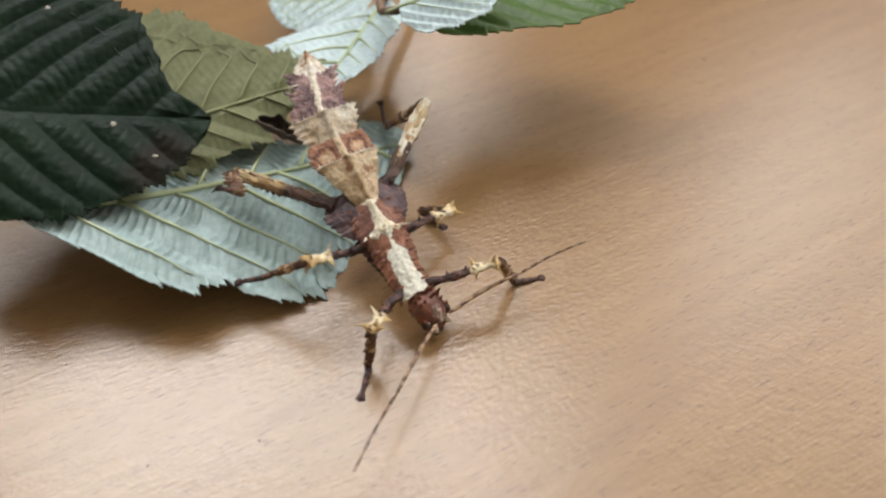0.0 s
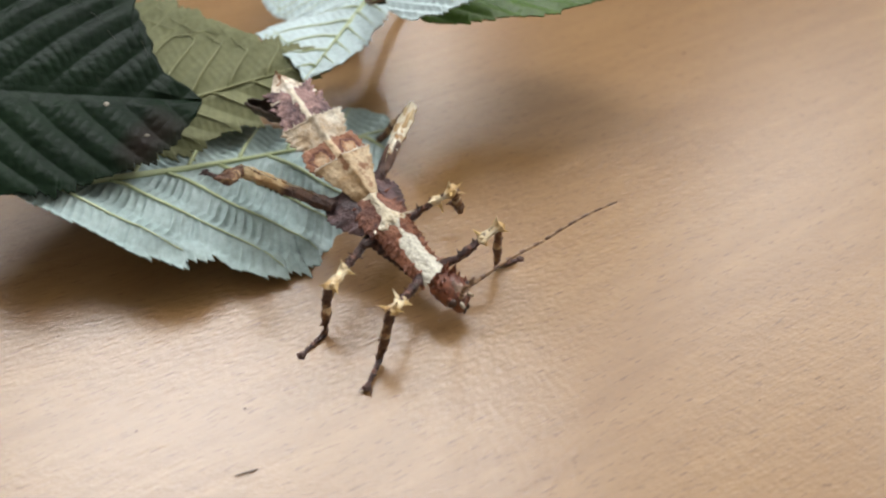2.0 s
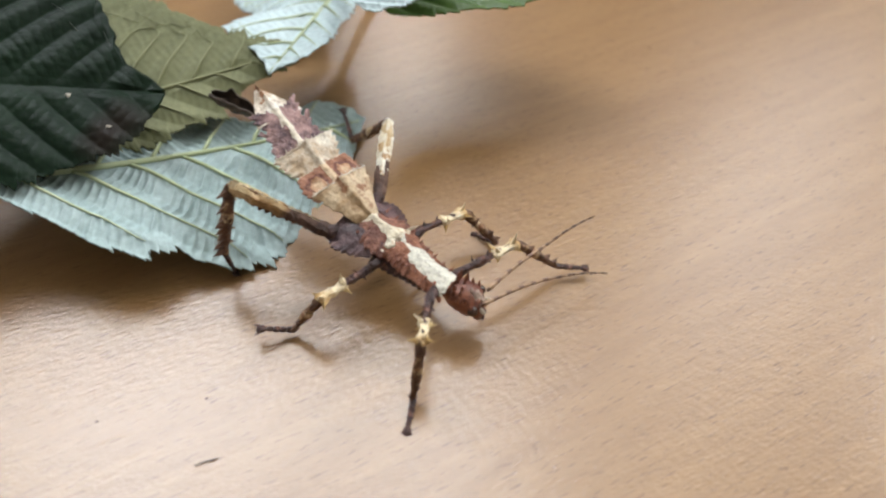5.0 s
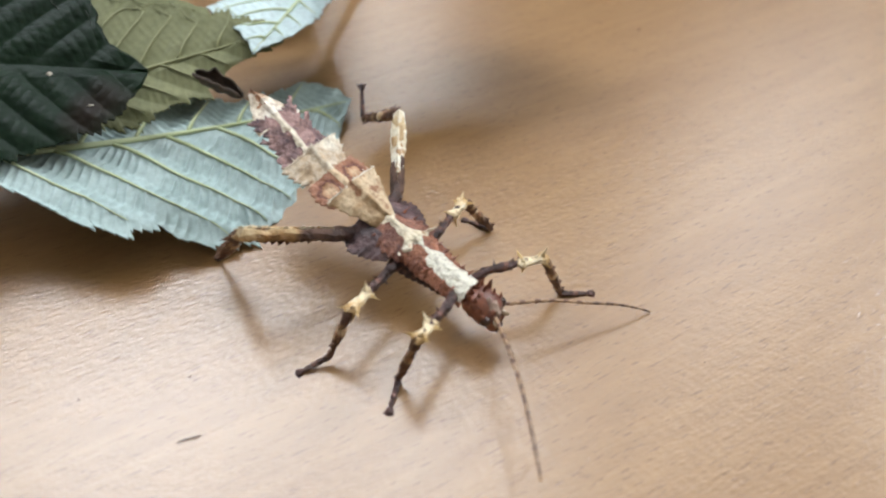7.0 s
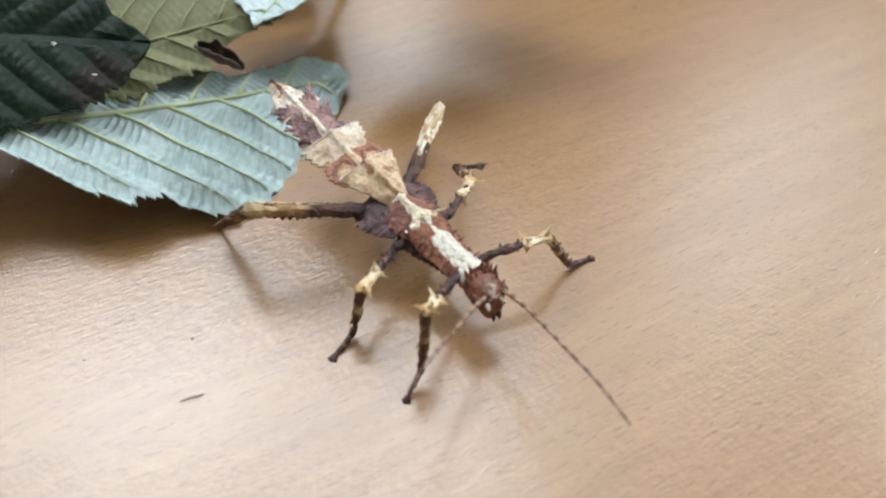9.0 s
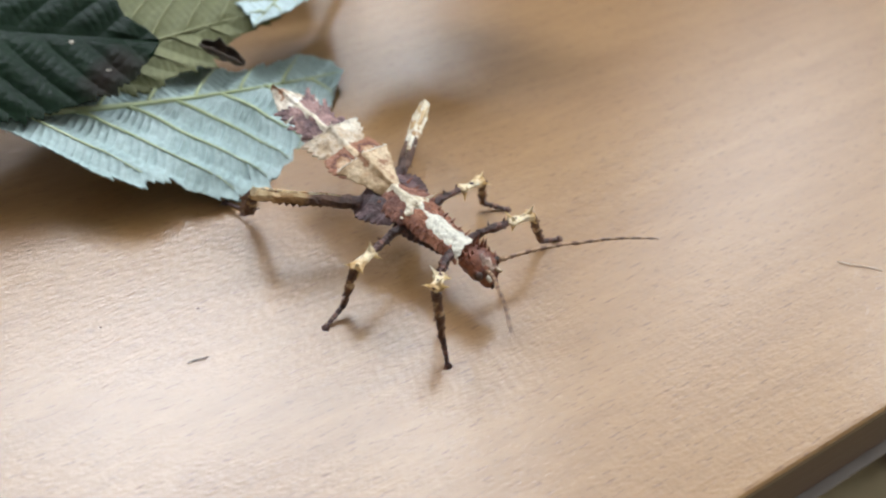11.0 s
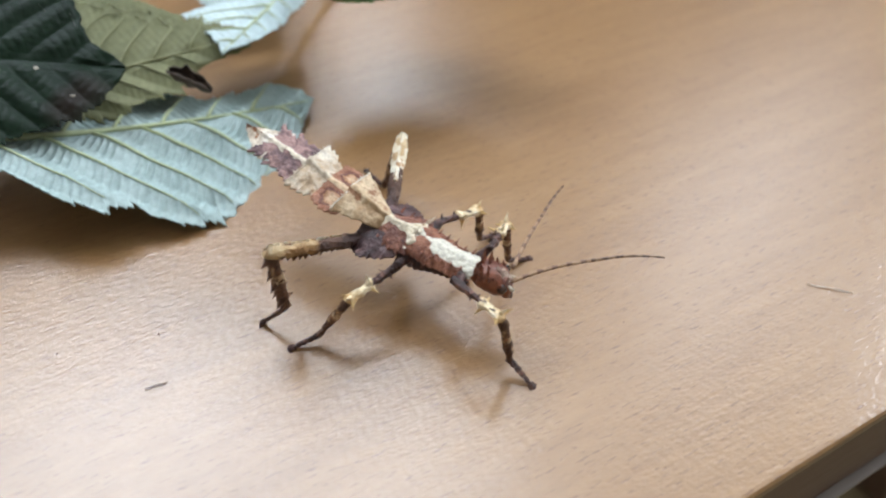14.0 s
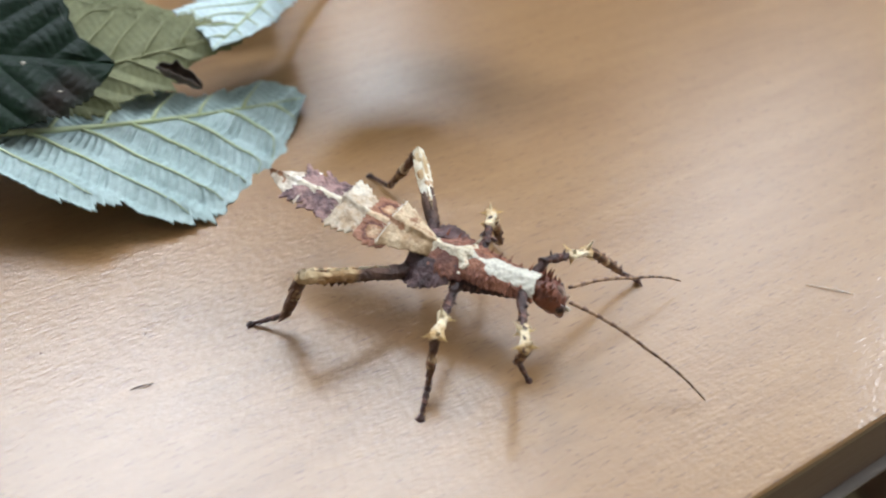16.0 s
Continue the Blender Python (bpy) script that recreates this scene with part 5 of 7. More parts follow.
    walk(P["LHtib"], [
        (0.0, pose(-0.02438, 0.02171, 0.00046, 98.4, 56.0, -140.5)), (0.5, pose(-0.02238, 0.02318, -0.00114, 111.2, 57.2, -128.7)),
        (1.0, pose(-0.02225, 0.02325, -0.00090, 122.3, 63.0, -124.6)), (1.5, pose(-0.02159, 0.02363, -0.00152, 85.0, 55.7, -156.1)),
        (2.0, pose(-0.02156, 0.02360, -0.00080, 95.2, 65.1, -152.4)), (2.5, pose(-0.02211, 0.02320, 0.00004, 100.5, 63.7, -146.5)),
        (3.0, pose(-0.02234, 0.02278, 0.00238, 89.8, 61.3, -157.4)), (3.5, pose(-0.02331, 0.02206, 0.00209, 71.5, 62.9, 179.4)),
        (4.0, pose(-0.02337, 0.02199, 0.00200, 68.4, 56.4, 178.6)), (4.5, pose(-0.02351, 0.02191, 0.00181, 65.4, 49.8, 177.4)),
        (5.0, pose(-0.02348, 0.02192, 0.00189, 65.6, 45.5, 179.5)), (5.5, pose(-0.02342, 0.02195, 0.00198, 66.9, 42.2, -176.7)),
        (6.0, pose(-0.02378, 0.02185, 0.00159, 63.5, 35.2, -179.6)), (6.5, pose(-0.02508, 0.02071, 0.00194, 64.6, 34.1, -178.0)),
        (7.0, pose(-0.02470, 0.02098, 0.00262, 61.4, 37.2, 174.6)), (7.5, pose(-0.02161, 0.02324, 0.00208, 78.0, 56.5, -170.5)),
        (8.0, pose(-0.01987, 0.02425, 0.00192, 74.4, 70.2, 176.7)), (8.5, pose(-0.01999, 0.02408, 0.00116, 83.2, 68.0, -173.4)),
        (9.0, pose(-0.02158, 0.02325, 0.00065, 79.6, 67.5, -177.6)), (9.5, pose(-0.02156, 0.02343, 0.00082, 76.0, 65.3, 179.1)),
        (10.0, pose(-0.02160, 0.02344, 0.00061, 71.7, 63.6, 174.6)), (10.5, pose(-0.02132, 0.02353, 0.00121, 85.2, 67.2, -172.4)),
        (11.0, pose(-0.02142, 0.02352, 0.00084, 79.0, 65.8, -178.8)), (11.5, pose(-0.02141, 0.02353, 0.00075, 74.7, 63.9, 176.8)),
        (12.0, pose(-0.02056, 0.02410, -0.00029, 60.8, 60.5, 161.8)), (12.5, pose(-0.02093, 0.02394, -0.00097, 57.4, 60.8, 157.8)),
        (13.0, pose(-0.02051, 0.02412, -0.00073, 98.3, 72.3, -162.7)), (13.5, pose(-0.02076, 0.02398, -0.00111, 106.8, 68.9, -152.4)),
        (14.0, pose(-0.02134, 0.02362, -0.00008, 103.9, 66.6, -154.9)), (14.5, pose(-0.02142, 0.02355, 0.00021, 97.2, 62.6, -160.6)),
        (15.0, pose(-0.02226, 0.02296, 0.00047, 92.1, 59.1, -164.2)), (15.5, pose(-0.02274, 0.02265, 0.00010, 78.0, 51.4, -176.4)),
        (16.0, pose(-0.02329, 0.02225, 0.00093, 77.3, 51.1, -176.4)),
    ])
    walk(P["LHtar"], [
        (0.0, pose(-0.03107, 0.01621, -0.01238, -2.8, 9.8, 161.1)), (0.5, pose(-0.02761, 0.01665, -0.01410, -4.1, 44.3, 152.4)),
        (1.0, pose(-0.02622, 0.01749, -0.01464, -3.7, 30.2, 147.3)), (1.5, pose(-0.02952, 0.02012, -0.01424, -8.9, 53.5, 140.5)),
        (2.0, pose(-0.02730, 0.02060, -0.01473, -6.6, 20.4, 144.7)), (2.5, pose(-0.02778, 0.01946, -0.01374, -5.5, 23.3, 150.3)),
        (3.0, pose(-0.02917, 0.01994, -0.01113, -5.8, 0.3, 154.1)), (3.5, pose(-0.03031, 0.02214, -0.01157, -5.6, 2.2, 161.7)),
        (4.0, pose(-0.03184, 0.02219, -0.01076, -5.1, 4.7, 156.7)), (4.5, pose(-0.03338, 0.02236, -0.00989, -4.4, 7.4, 151.9)),
        (5.0, pose(-0.03421, 0.02201, -0.00904, -3.8, -16.1, 150.3)), (5.5, pose(-0.03474, 0.02131, -0.00831, -2.8, 6.6, 144.5)),
        (6.0, pose(-0.03637, 0.02177, -0.00728, -1.9, 10.1, 139.5)), (6.5, pose(-0.03787, 0.02025, -0.00671, 0.1, -13.8, 145.1)),
        (7.0, pose(-0.03696, 0.02214, -0.00672, -0.6, -17.4, 137.7)), (7.5, pose(-0.02997, 0.02184, -0.01071, -1.2, 10.5, 139.0)),
        (7.8, pose(-0.02751, 0.02320, -0.01162, -36.2, -67.8, 83.9)), (8.0, pose(-0.02505, 0.02455, -0.01253, 1.1, -15.3, -39.4)),
        (8.5, pose(-0.02566, 0.02342, -0.01292, -0.0, -16.8, -44.5)), (9.0, pose(-0.02739, 0.02300, -0.01337, -0.8, -14.0, -41.6)),
        (9.5, pose(-0.02796, 0.02353, -0.01310, -1.3, -11.7, -42.8)), (10.0, pose(-0.02836, 0.02408, -0.01311, -1.9, -11.4, -44.8)),
        (10.5, pose(-0.02720, 0.02274, -0.01291, -2.8, -32.5, -42.7)), (11.0, pose(-0.02770, 0.02339, -0.01313, -2.9, -6.7, -45.0)),
        (11.5, pose(-0.02814, 0.02390, -0.01301, -3.5, -5.6, -46.6)), (12.0, pose(-0.02774, 0.02647, -0.01364, -3.0, -2.5, -50.9)),
        (12.5, pose(-0.02787, 0.02677, -0.01436, -2.1, -8.4, -52.1)), (12.8, pose(-0.02642, 0.02475, -0.01484, 7.1, -2.9, -124.2)),
        (13.0, pose(-0.02496, 0.02274, -0.01531, 2.0, 6.6, 164.4)), (13.5, pose(-0.02564, 0.02143, -0.01539, 4.0, 5.4, 159.6)),
        (14.0, pose(-0.02684, 0.02104, -0.01412, 5.1, 4.0, 159.0)), (14.5, pose(-0.02806, 0.02121, -0.01336, 8.6, 0.9, 160.0)),
        (15.0, pose(-0.02980, 0.02082, -0.01263, 9.7, -1.5, 158.1)), (15.5, pose(-0.03225, 0.02206, -0.01184, 9.9, -0.9, 160.0)),
        (16.0, pose(-0.03290, 0.02164, -0.01100, 10.1, 10.6, 158.6)),
    ])
    walk(P["RMfem"], [
        (0.0, pose(-0.00013, -0.00693, -0.00244, 12.8, -30.6, -81.5)), (0.5, pose(-0.00013, -0.00693, -0.00244, 12.1, -20.1, -77.6)),
        (1.0, pose(-0.00013, -0.00693, -0.00244, 9.0, -17.2, -65.2)), (1.5, pose(-0.00013, -0.00693, -0.00244, 10.5, -4.6, -65.7)),
        (2.0, pose(-0.00013, -0.00693, -0.00244, 9.8, 2.5, -71.3)), (2.5, pose(-0.00013, -0.00693, -0.00244, 8.2, 5.6, -73.1)),
        (3.0, pose(-0.00013, -0.00693, -0.00244, 5.2, 9.8, -83.7)), (3.5, pose(-0.00013, -0.00693, -0.00244, 4.4, 12.9, -86.3)),
        (4.0, pose(-0.00013, -0.00693, -0.00244, 3.2, 11.4, -91.2)), (4.5, pose(-0.00013, -0.00693, -0.00244, 2.1, 10.6, -95.9)),
        (5.0, pose(-0.00013, -0.00693, -0.00244, 1.0, 10.9, -101.0)), (5.5, pose(-0.00013, -0.00693, -0.00244, 0.0, 11.2, -106.0)),
        (6.0, pose(-0.00013, -0.00693, -0.00244, -0.8, 11.8, -111.4)), (6.5, pose(-0.00013, -0.00693, -0.00244, -0.8, 5.6, -104.3)),
        (7.0, pose(-0.00013, -0.00693, -0.00244, 1.3, -2.6, -80.6)), (7.5, pose(-0.00013, -0.00693, -0.00244, 1.9, -1.3, -75.5)),
        (8.0, pose(-0.00013, -0.00693, -0.00244, 1.9, -8.5, -70.4)), (8.5, pose(-0.00013, -0.00693, -0.00244, 0.0, -6.8, -70.4)),
        (9.0, pose(-0.00013, -0.00693, -0.00244, -0.9, 0.1, -70.2)), (9.5, pose(-0.00013, -0.00693, -0.00244, -1.5, -0.5, -72.9)),
        (10.0, pose(-0.00013, -0.00693, -0.00244, -2.1, -0.5, -75.7)), (10.5, pose(-0.00013, -0.00693, -0.00244, -2.8, -0.7, -78.5)),
        (11.0, pose(-0.00013, -0.00693, -0.00244, -3.4, -1.0, -81.3)), (11.5, pose(-0.00013, -0.00693, -0.00244, -4.0, -1.2, -84.0)),
        (12.0, pose(-0.00013, -0.00693, -0.00244, -3.3, 4.9, -90.3)), (12.5, pose(-0.00013, -0.00693, -0.00244, -2.7, 11.5, -94.0)),
        (13.0, pose(-0.00013, -0.00693, -0.00244, -3.6, 13.9, -104.5)), (13.5, pose(-0.00013, -0.00693, -0.00244, -3.8, 17.4, -109.2)),
        (14.0, pose(-0.00013, -0.00693, -0.00244, -5.3, 13.3, -112.6)), (14.5, pose(-0.00013, -0.00693, -0.00244, -6.2, -0.6, -113.5)),
        (15.0, pose(-0.00013, -0.00693, -0.00244, -10.6, -12.6, -87.9)), (15.5, pose(-0.00013, -0.00693, -0.00244, -12.0, -4.3, -77.6)),
        (16.0, pose(-0.00013, -0.00693, -0.00244, -10.7, -4.8, -77.6)),
    ])
    walk(P["RMtib"], [
        (0.0, pose(0.00128, -0.01635, 0.00318, -20.8, 41.0, -120.4)), (0.5, pose(0.00214, -0.01721, 0.00141, -18.7, 67.5, -119.2)),
        (1.0, pose(0.00430, -0.01654, 0.00084, 54.0, 61.7, -31.9)), (1.5, pose(0.00452, -0.01726, -0.00153, 52.7, 65.1, -35.3)),
        (2.0, pose(0.00356, -0.01783, -0.00293, 48.8, 68.7, -39.6)), (2.5, pose(0.00322, -0.01797, -0.00358, 36.4, 73.3, -53.7)),
        (3.0, pose(0.00108, -0.01797, -0.00435, 36.7, 80.9, -53.3)), (3.5, pose(0.00058, -0.01804, -0.00498, 2.3, 79.1, -89.8)),
        (4.0, pose(-0.00036, -0.01784, -0.00465, -23.5, 75.4, -118.0)), (4.5, pose(-0.00126, -0.01782, -0.00449, -37.2, 69.0, -134.1)),
        (5.0, pose(-0.00221, -0.01767, -0.00454, -41.6, 61.8, -140.0)), (5.5, pose(-0.00315, -0.01743, -0.00461, -42.9, 51.3, -142.3)),
        (6.0, pose(-0.00431, -0.01762, -0.00483, -45.8, 43.6, -146.3)), (6.5, pose(-0.00289, -0.01777, -0.00353, -46.5, 46.9, -147.1)),
        (7.0, pose(0.00167, -0.01786, -0.00193, -5.1, 62.5, -96.8)), (7.5, pose(0.00267, -0.01776, -0.00219, 23.1, 67.9, -64.5)),
        (8.0, pose(0.00356, -0.01729, -0.00081, 17.6, 67.6, -70.9)), (8.5, pose(0.00358, -0.01733, -0.00113, 14.1, 72.7, -74.1)),
        (9.0, pose(0.00363, -0.01738, -0.00246, -12.4, 78.8, -103.1)), (9.5, pose(0.00314, -0.01757, -0.00235, -27.0, 79.3, -118.6)),
        (10.0, pose(0.00262, -0.01772, -0.00235, -38.1, 78.7, -130.6)), (10.5, pose(0.00209, -0.01784, -0.00231, -36.2, 75.4, -128.9)),
        (11.0, pose(0.00156, -0.01793, -0.00225, -41.4, 73.9, -134.7)), (11.5, pose(0.00102, -0.01797, -0.00220, -44.4, 71.9, -138.3)),
        (12.0, pose(-0.00019, -0.01799, -0.00340, -36.4, 70.1, -129.8)), (12.5, pose(-0.00087, -0.01765, -0.00462, -38.9, 66.0, -134.0)),
        (13.0, pose(-0.00277, -0.01715, -0.00505, -35.0, 64.4, -128.8)), (13.5, pose(-0.00358, -0.01684, -0.00572, -31.7, 54.1, -125.2)),
        (14.0, pose(-0.00425, -0.01683, -0.00498, -41.0, 48.9, -136.1)), (14.5, pose(-0.00451, -0.01700, -0.00233, -41.2, 46.5, -135.1)),
        (15.0, pose(0.00026, -0.01770, -0.00002, -28.3, 46.5, -117.2)), (15.5, pose(0.00226, -0.01782, -0.00161, -22.4, 69.8, -109.0)),
        (16.0, pose(0.00225, -0.01779, -0.00151, -20.3, 68.0, -107.6)),
    ])
    walk(P["RMtar"], [
        (0.0, pose(-0.00269, -0.02312, -0.00364, 11.4, 29.5, -121.6)), (0.5, pose(0.00021, -0.02065, -0.00811, 11.6, -16.9, -74.4)),
        (1.0, pose(0.00849, -0.01915, -0.00831, 10.3, 15.8, -69.9)), (1.5, pose(0.00803, -0.01974, -0.01078, 11.7, 2.0, -76.7)),
        (2.0, pose(0.00639, -0.02018, -0.01237, 10.0, 5.5, -81.6)), (2.5, pose(0.00494, -0.02031, -0.01327, 8.2, 7.1, -87.3)),
        (3.0, pose(0.00205, -0.01927, -0.01455, 4.5, 11.5, -93.2)), (3.5, pose(0.00059, -0.01998, -0.01507, 2.8, 12.6, -104.5)),
        (4.0, pose(-0.00159, -0.02015, -0.01468, 1.8, 14.4, -108.1)), (4.5, pose(-0.00385, -0.02048, -0.01416, 0.9, 16.9, -111.9)),
        (5.0, pose(-0.00597, -0.02081, -0.01367, -0.6, -13.1, -125.9)), (5.5, pose(-0.00827, -0.02139, -0.01270, -1.8, 23.8, -141.9)),
        (6.0, pose(-0.01055, -0.02179, -0.01197, -2.2, 26.3, -148.8)), (6.5, pose(-0.00885, -0.02161, -0.01110, -0.8, 23.1, -129.4)),
        (7.0, pose(0.00110, -0.02263, -0.01114, 1.5, 19.7, -113.2)), (7.5, pose(0.00434, -0.02127, -0.01177, 2.0, 11.4, -84.1)),
        (8.0, pose(0.00486, -0.02103, -0.01039, 2.4, 24.7, -92.1)), (8.5, pose(0.00442, -0.02030, -0.01104, 0.1, 23.4, -86.9)),
        (9.0, pose(0.00317, -0.01935, -0.01266, -0.9, 14.9, -77.5)), (9.5, pose(0.00222, -0.01926, -0.01253, -1.6, 18.0, -80.9)),
        (10.0, pose(0.00129, -0.01926, -0.01251, -2.2, -11.4, -81.7)), (10.5, pose(0.00045, -0.01987, -0.01234, -3.0, 24.0, -85.1)),
        (11.0, pose(-0.00047, -0.01998, -0.01221, -3.8, 27.0, -89.0)), (11.5, pose(-0.00138, -0.02012, -0.01208, -4.5, 29.8, -93.2)),
        (12.0, pose(-0.00246, -0.02071, -0.01318, -3.4, 34.7, -114.9)), (12.5, pose(-0.00382, -0.02071, -0.01418, -2.9, 35.6, -116.3)),
        (13.0, pose(-0.00560, -0.02066, -0.01448, -2.9, 25.8, -124.9)), (13.5, pose(-0.00710, -0.02184, -0.01417, -1.8, 16.1, -133.3)),
        (14.0, pose(-0.00919, -0.02158, -0.01283, -3.7, 16.2, -128.7)), (14.5, pose(-0.00961, -0.02209, -0.00991, -3.5, 17.4, -131.9)),
        (15.0, pose(-0.00302, -0.02410, -0.00760, -8.0, 20.3, -113.5)), (15.5, pose(0.00110, -0.02120, -0.01131, -12.8, 20.5, -83.5)),
        (16.0, pose(0.00108, -0.02148, -0.01111, -11.8, 22.9, -80.5)),
    ])
    walk(P["LMfem"], [
        (0.0, pose(-0.00013, 0.00693, -0.00244, -11.7, 23.2, 103.9)), (0.5, pose(-0.00013, 0.00693, -0.00244, -12.1, 27.5, 106.4)),
        (1.0, pose(-0.00013, 0.00693, -0.00244, -10.0, 25.2, 110.5)), (1.5, pose(-0.00013, 0.00693, -0.00244, -12.0, 19.6, 103.1)),
        (1.8, pose(-0.00013, 0.00693, -0.00244, -33.5, -21.4, 80.8)), (2.0, pose(-0.00013, 0.00693, -0.00244, -8.6, -57.1, 39.8)),
        (2.5, pose(-0.00013, 0.00693, -0.00244, -4.7, -46.8, 36.7)), (3.0, pose(-0.00013, 0.00693, -0.00244, -1.8, -24.2, 56.7)),
        (3.5, pose(-0.00013, 0.00693, -0.00244, -2.1, 0.1, 68.6)), (4.0, pose(-0.00013, 0.00693, -0.00244, -1.8, 1.5, 72.1)),
        (4.5, pose(-0.00013, 0.00693, -0.00244, -1.6, 2.4, 77.9)), (5.0, pose(-0.00013, 0.00693, -0.00244, -1.1, 6.2, 80.2)),
        (5.5, pose(-0.00013, 0.00693, -0.00244, -0.5, 8.5, 83.8)), (6.0, pose(-0.00013, 0.00693, -0.00244, 0.0, 10.2, 87.9)),
        (6.5, pose(-0.00013, 0.00693, -0.00244, 0.7, 12.4, 97.5)), (7.0, pose(-0.00013, 0.00693, -0.00244, -1.2, 11.1, 106.9)),
        (7.5, pose(-0.00013, 0.00693, -0.00244, -1.9, 14.0, 108.1)), (8.0, pose(-0.00013, 0.00693, -0.00244, -2.0, 12.8, 109.4)),
        (8.5, pose(-0.00013, 0.00693, -0.00244, -0.0, 8.5, 118.5)), (9.0, pose(-0.00013, 0.00693, -0.00244, 0.9, 6.1, 116.1)),
        (9.5, pose(-0.00013, 0.00693, -0.00244, 1.5, 6.5, 108.0)), (10.0, pose(-0.00013, 0.00693, -0.00244, 2.1, 4.8, 98.0)),
        (10.5, pose(-0.00013, 0.00693, -0.00244, 2.7, 3.9, 89.2)), (11.0, pose(-0.00013, 0.00693, -0.00244, 3.2, 7.0, 82.9)),
        (11.5, pose(-0.00013, 0.00693, -0.00244, 3.6, 7.8, 75.3)), (12.0, pose(-0.00013, 0.00693, -0.00244, 3.1, 14.4, 75.7)),
        (12.5, pose(-0.00013, 0.00693, -0.00244, 2.7, 11.5, 82.3)), (13.0, pose(-0.00013, 0.00693, -0.00244, 3.9, 18.1, 85.8)),
        (13.5, pose(-0.00013, 0.00693, -0.00244, 3.8, 15.5, 73.5)), (14.0, pose(-0.00013, 0.00693, -0.00244, 5.8, 17.2, 74.7)),
        (14.5, pose(-0.00013, 0.00693, -0.00244, 9.2, 22.3, 86.2)), (15.0, pose(-0.00013, 0.00693, -0.00244, 12.2, 27.8, 99.6)),
        (15.5, pose(-0.00013, 0.00693, -0.00244, 12.7, 19.8, 105.2)), (16.0, pose(-0.00013, 0.00693, -0.00244, 11.5, 15.2, 111.9)),
    ])
    walk(P["LMtib"], [
        (0.0, pose(-0.00259, 0.01683, -0.00681, 81.4, 45.0, -150.8)), (0.5, pose(-0.00291, 0.01637, -0.00756, 81.0, 44.2, -151.0)),
        (1.0, pose(-0.00364, 0.01634, -0.00717, 88.8, 41.1, -134.9)), (1.5, pose(-0.00247, 0.01703, -0.00614, 118.3, 45.1, -108.7)),
        (2.0, pose(0.00441, 0.01072, 0.00668, -5.1, 68.2, 90.1)), (2.5, pose(0.00594, 0.01145, 0.00562, 28.8, 50.7, 129.0)),
        (3.0, pose(0.00535, 0.01528, 0.00204, 13.9, 70.1, 109.0)), (3.5, pose(0.00388, 0.01716, -0.00247, 7.1, 61.3, 100.9)),
        (4.0, pose(0.00330, 0.01752, -0.00273, 23.4, 58.3, 119.9)), (4.5, pose(0.00221, 0.01781, -0.00291, -52.1, 42.8, 24.2)),
        (5.0, pose(0.00175, 0.01784, -0.00364, -47.2, 42.6, 31.5)), (5.5, pose(0.00106, 0.01788, -0.00409, -45.5, 45.0, 33.7)),
        (6.0, pose(0.00028, 0.01782, -0.00440, -43.7, 47.0, 35.9)), (6.5, pose(-0.00154, 0.01766, -0.00482, -37.7, 50.0, 44.1)),
        (7.0, pose(-0.00329, 0.01734, -0.00458, -38.3, 53.0, 44.6)), (7.5, pose(-0.00346, 0.01711, -0.00511, -22.4, 47.1, 65.1)),
        (8.0, pose(-0.00371, 0.01709, -0.00489, -1.5, 50.2, 89.6)), (8.5, pose(-0.00535, 0.01656, -0.00409, 0.7, 53.0, 90.8)),
        (9.0, pose(-0.00492, 0.01671, -0.00360, 52.3, 27.7, 156.5)), (9.5, pose(-0.00355, 0.01745, -0.00370, 57.9, 41.6, 165.0)),
        (10.0, pose(-0.00168, 0.01792, -0.00337, 59.2, 51.5, 163.7)), (10.5, pose(0.00003, 0.01804, -0.00320, 57.1, 58.5, 158.1)),
        (11.0, pose(0.00124, 0.01789, -0.00380, 37.0, 70.9, 130.3)), (11.5, pose(0.00266, 0.01755, -0.00394, 46.3, 76.3, 139.0)),
        (12.0, pose(0.00252, 0.01732, -0.00519, 61.9, 79.7, 155.0)), (12.5, pose(0.00134, 0.01788, -0.00469, 27.0, 78.1, 118.1)),
        (13.0, pose(0.00066, 0.01782, -0.00601, 14.1, 62.2, 104.1)), (13.5, pose(0.00289, 0.01716, -0.00539, 30.6, 72.4, 121.9)),
        (14.0, pose(0.00264, 0.01705, -0.00569, 46.4, 78.3, 136.9)), (14.5, pose(0.00056, 0.01718, -0.00665, 55.4, 74.7, 146.4)),
        (15.0, pose(-0.00177, 0.01660, -0.00762, -46.4, 69.2, 31.4)), (15.5, pose(-0.00287, 0.01703, -0.00621, -48.9, 75.9, 30.1)),
        (16.0, pose(-0.00413, 0.01690, -0.00537, -10.6, 84.5, 73.6)),
    ])
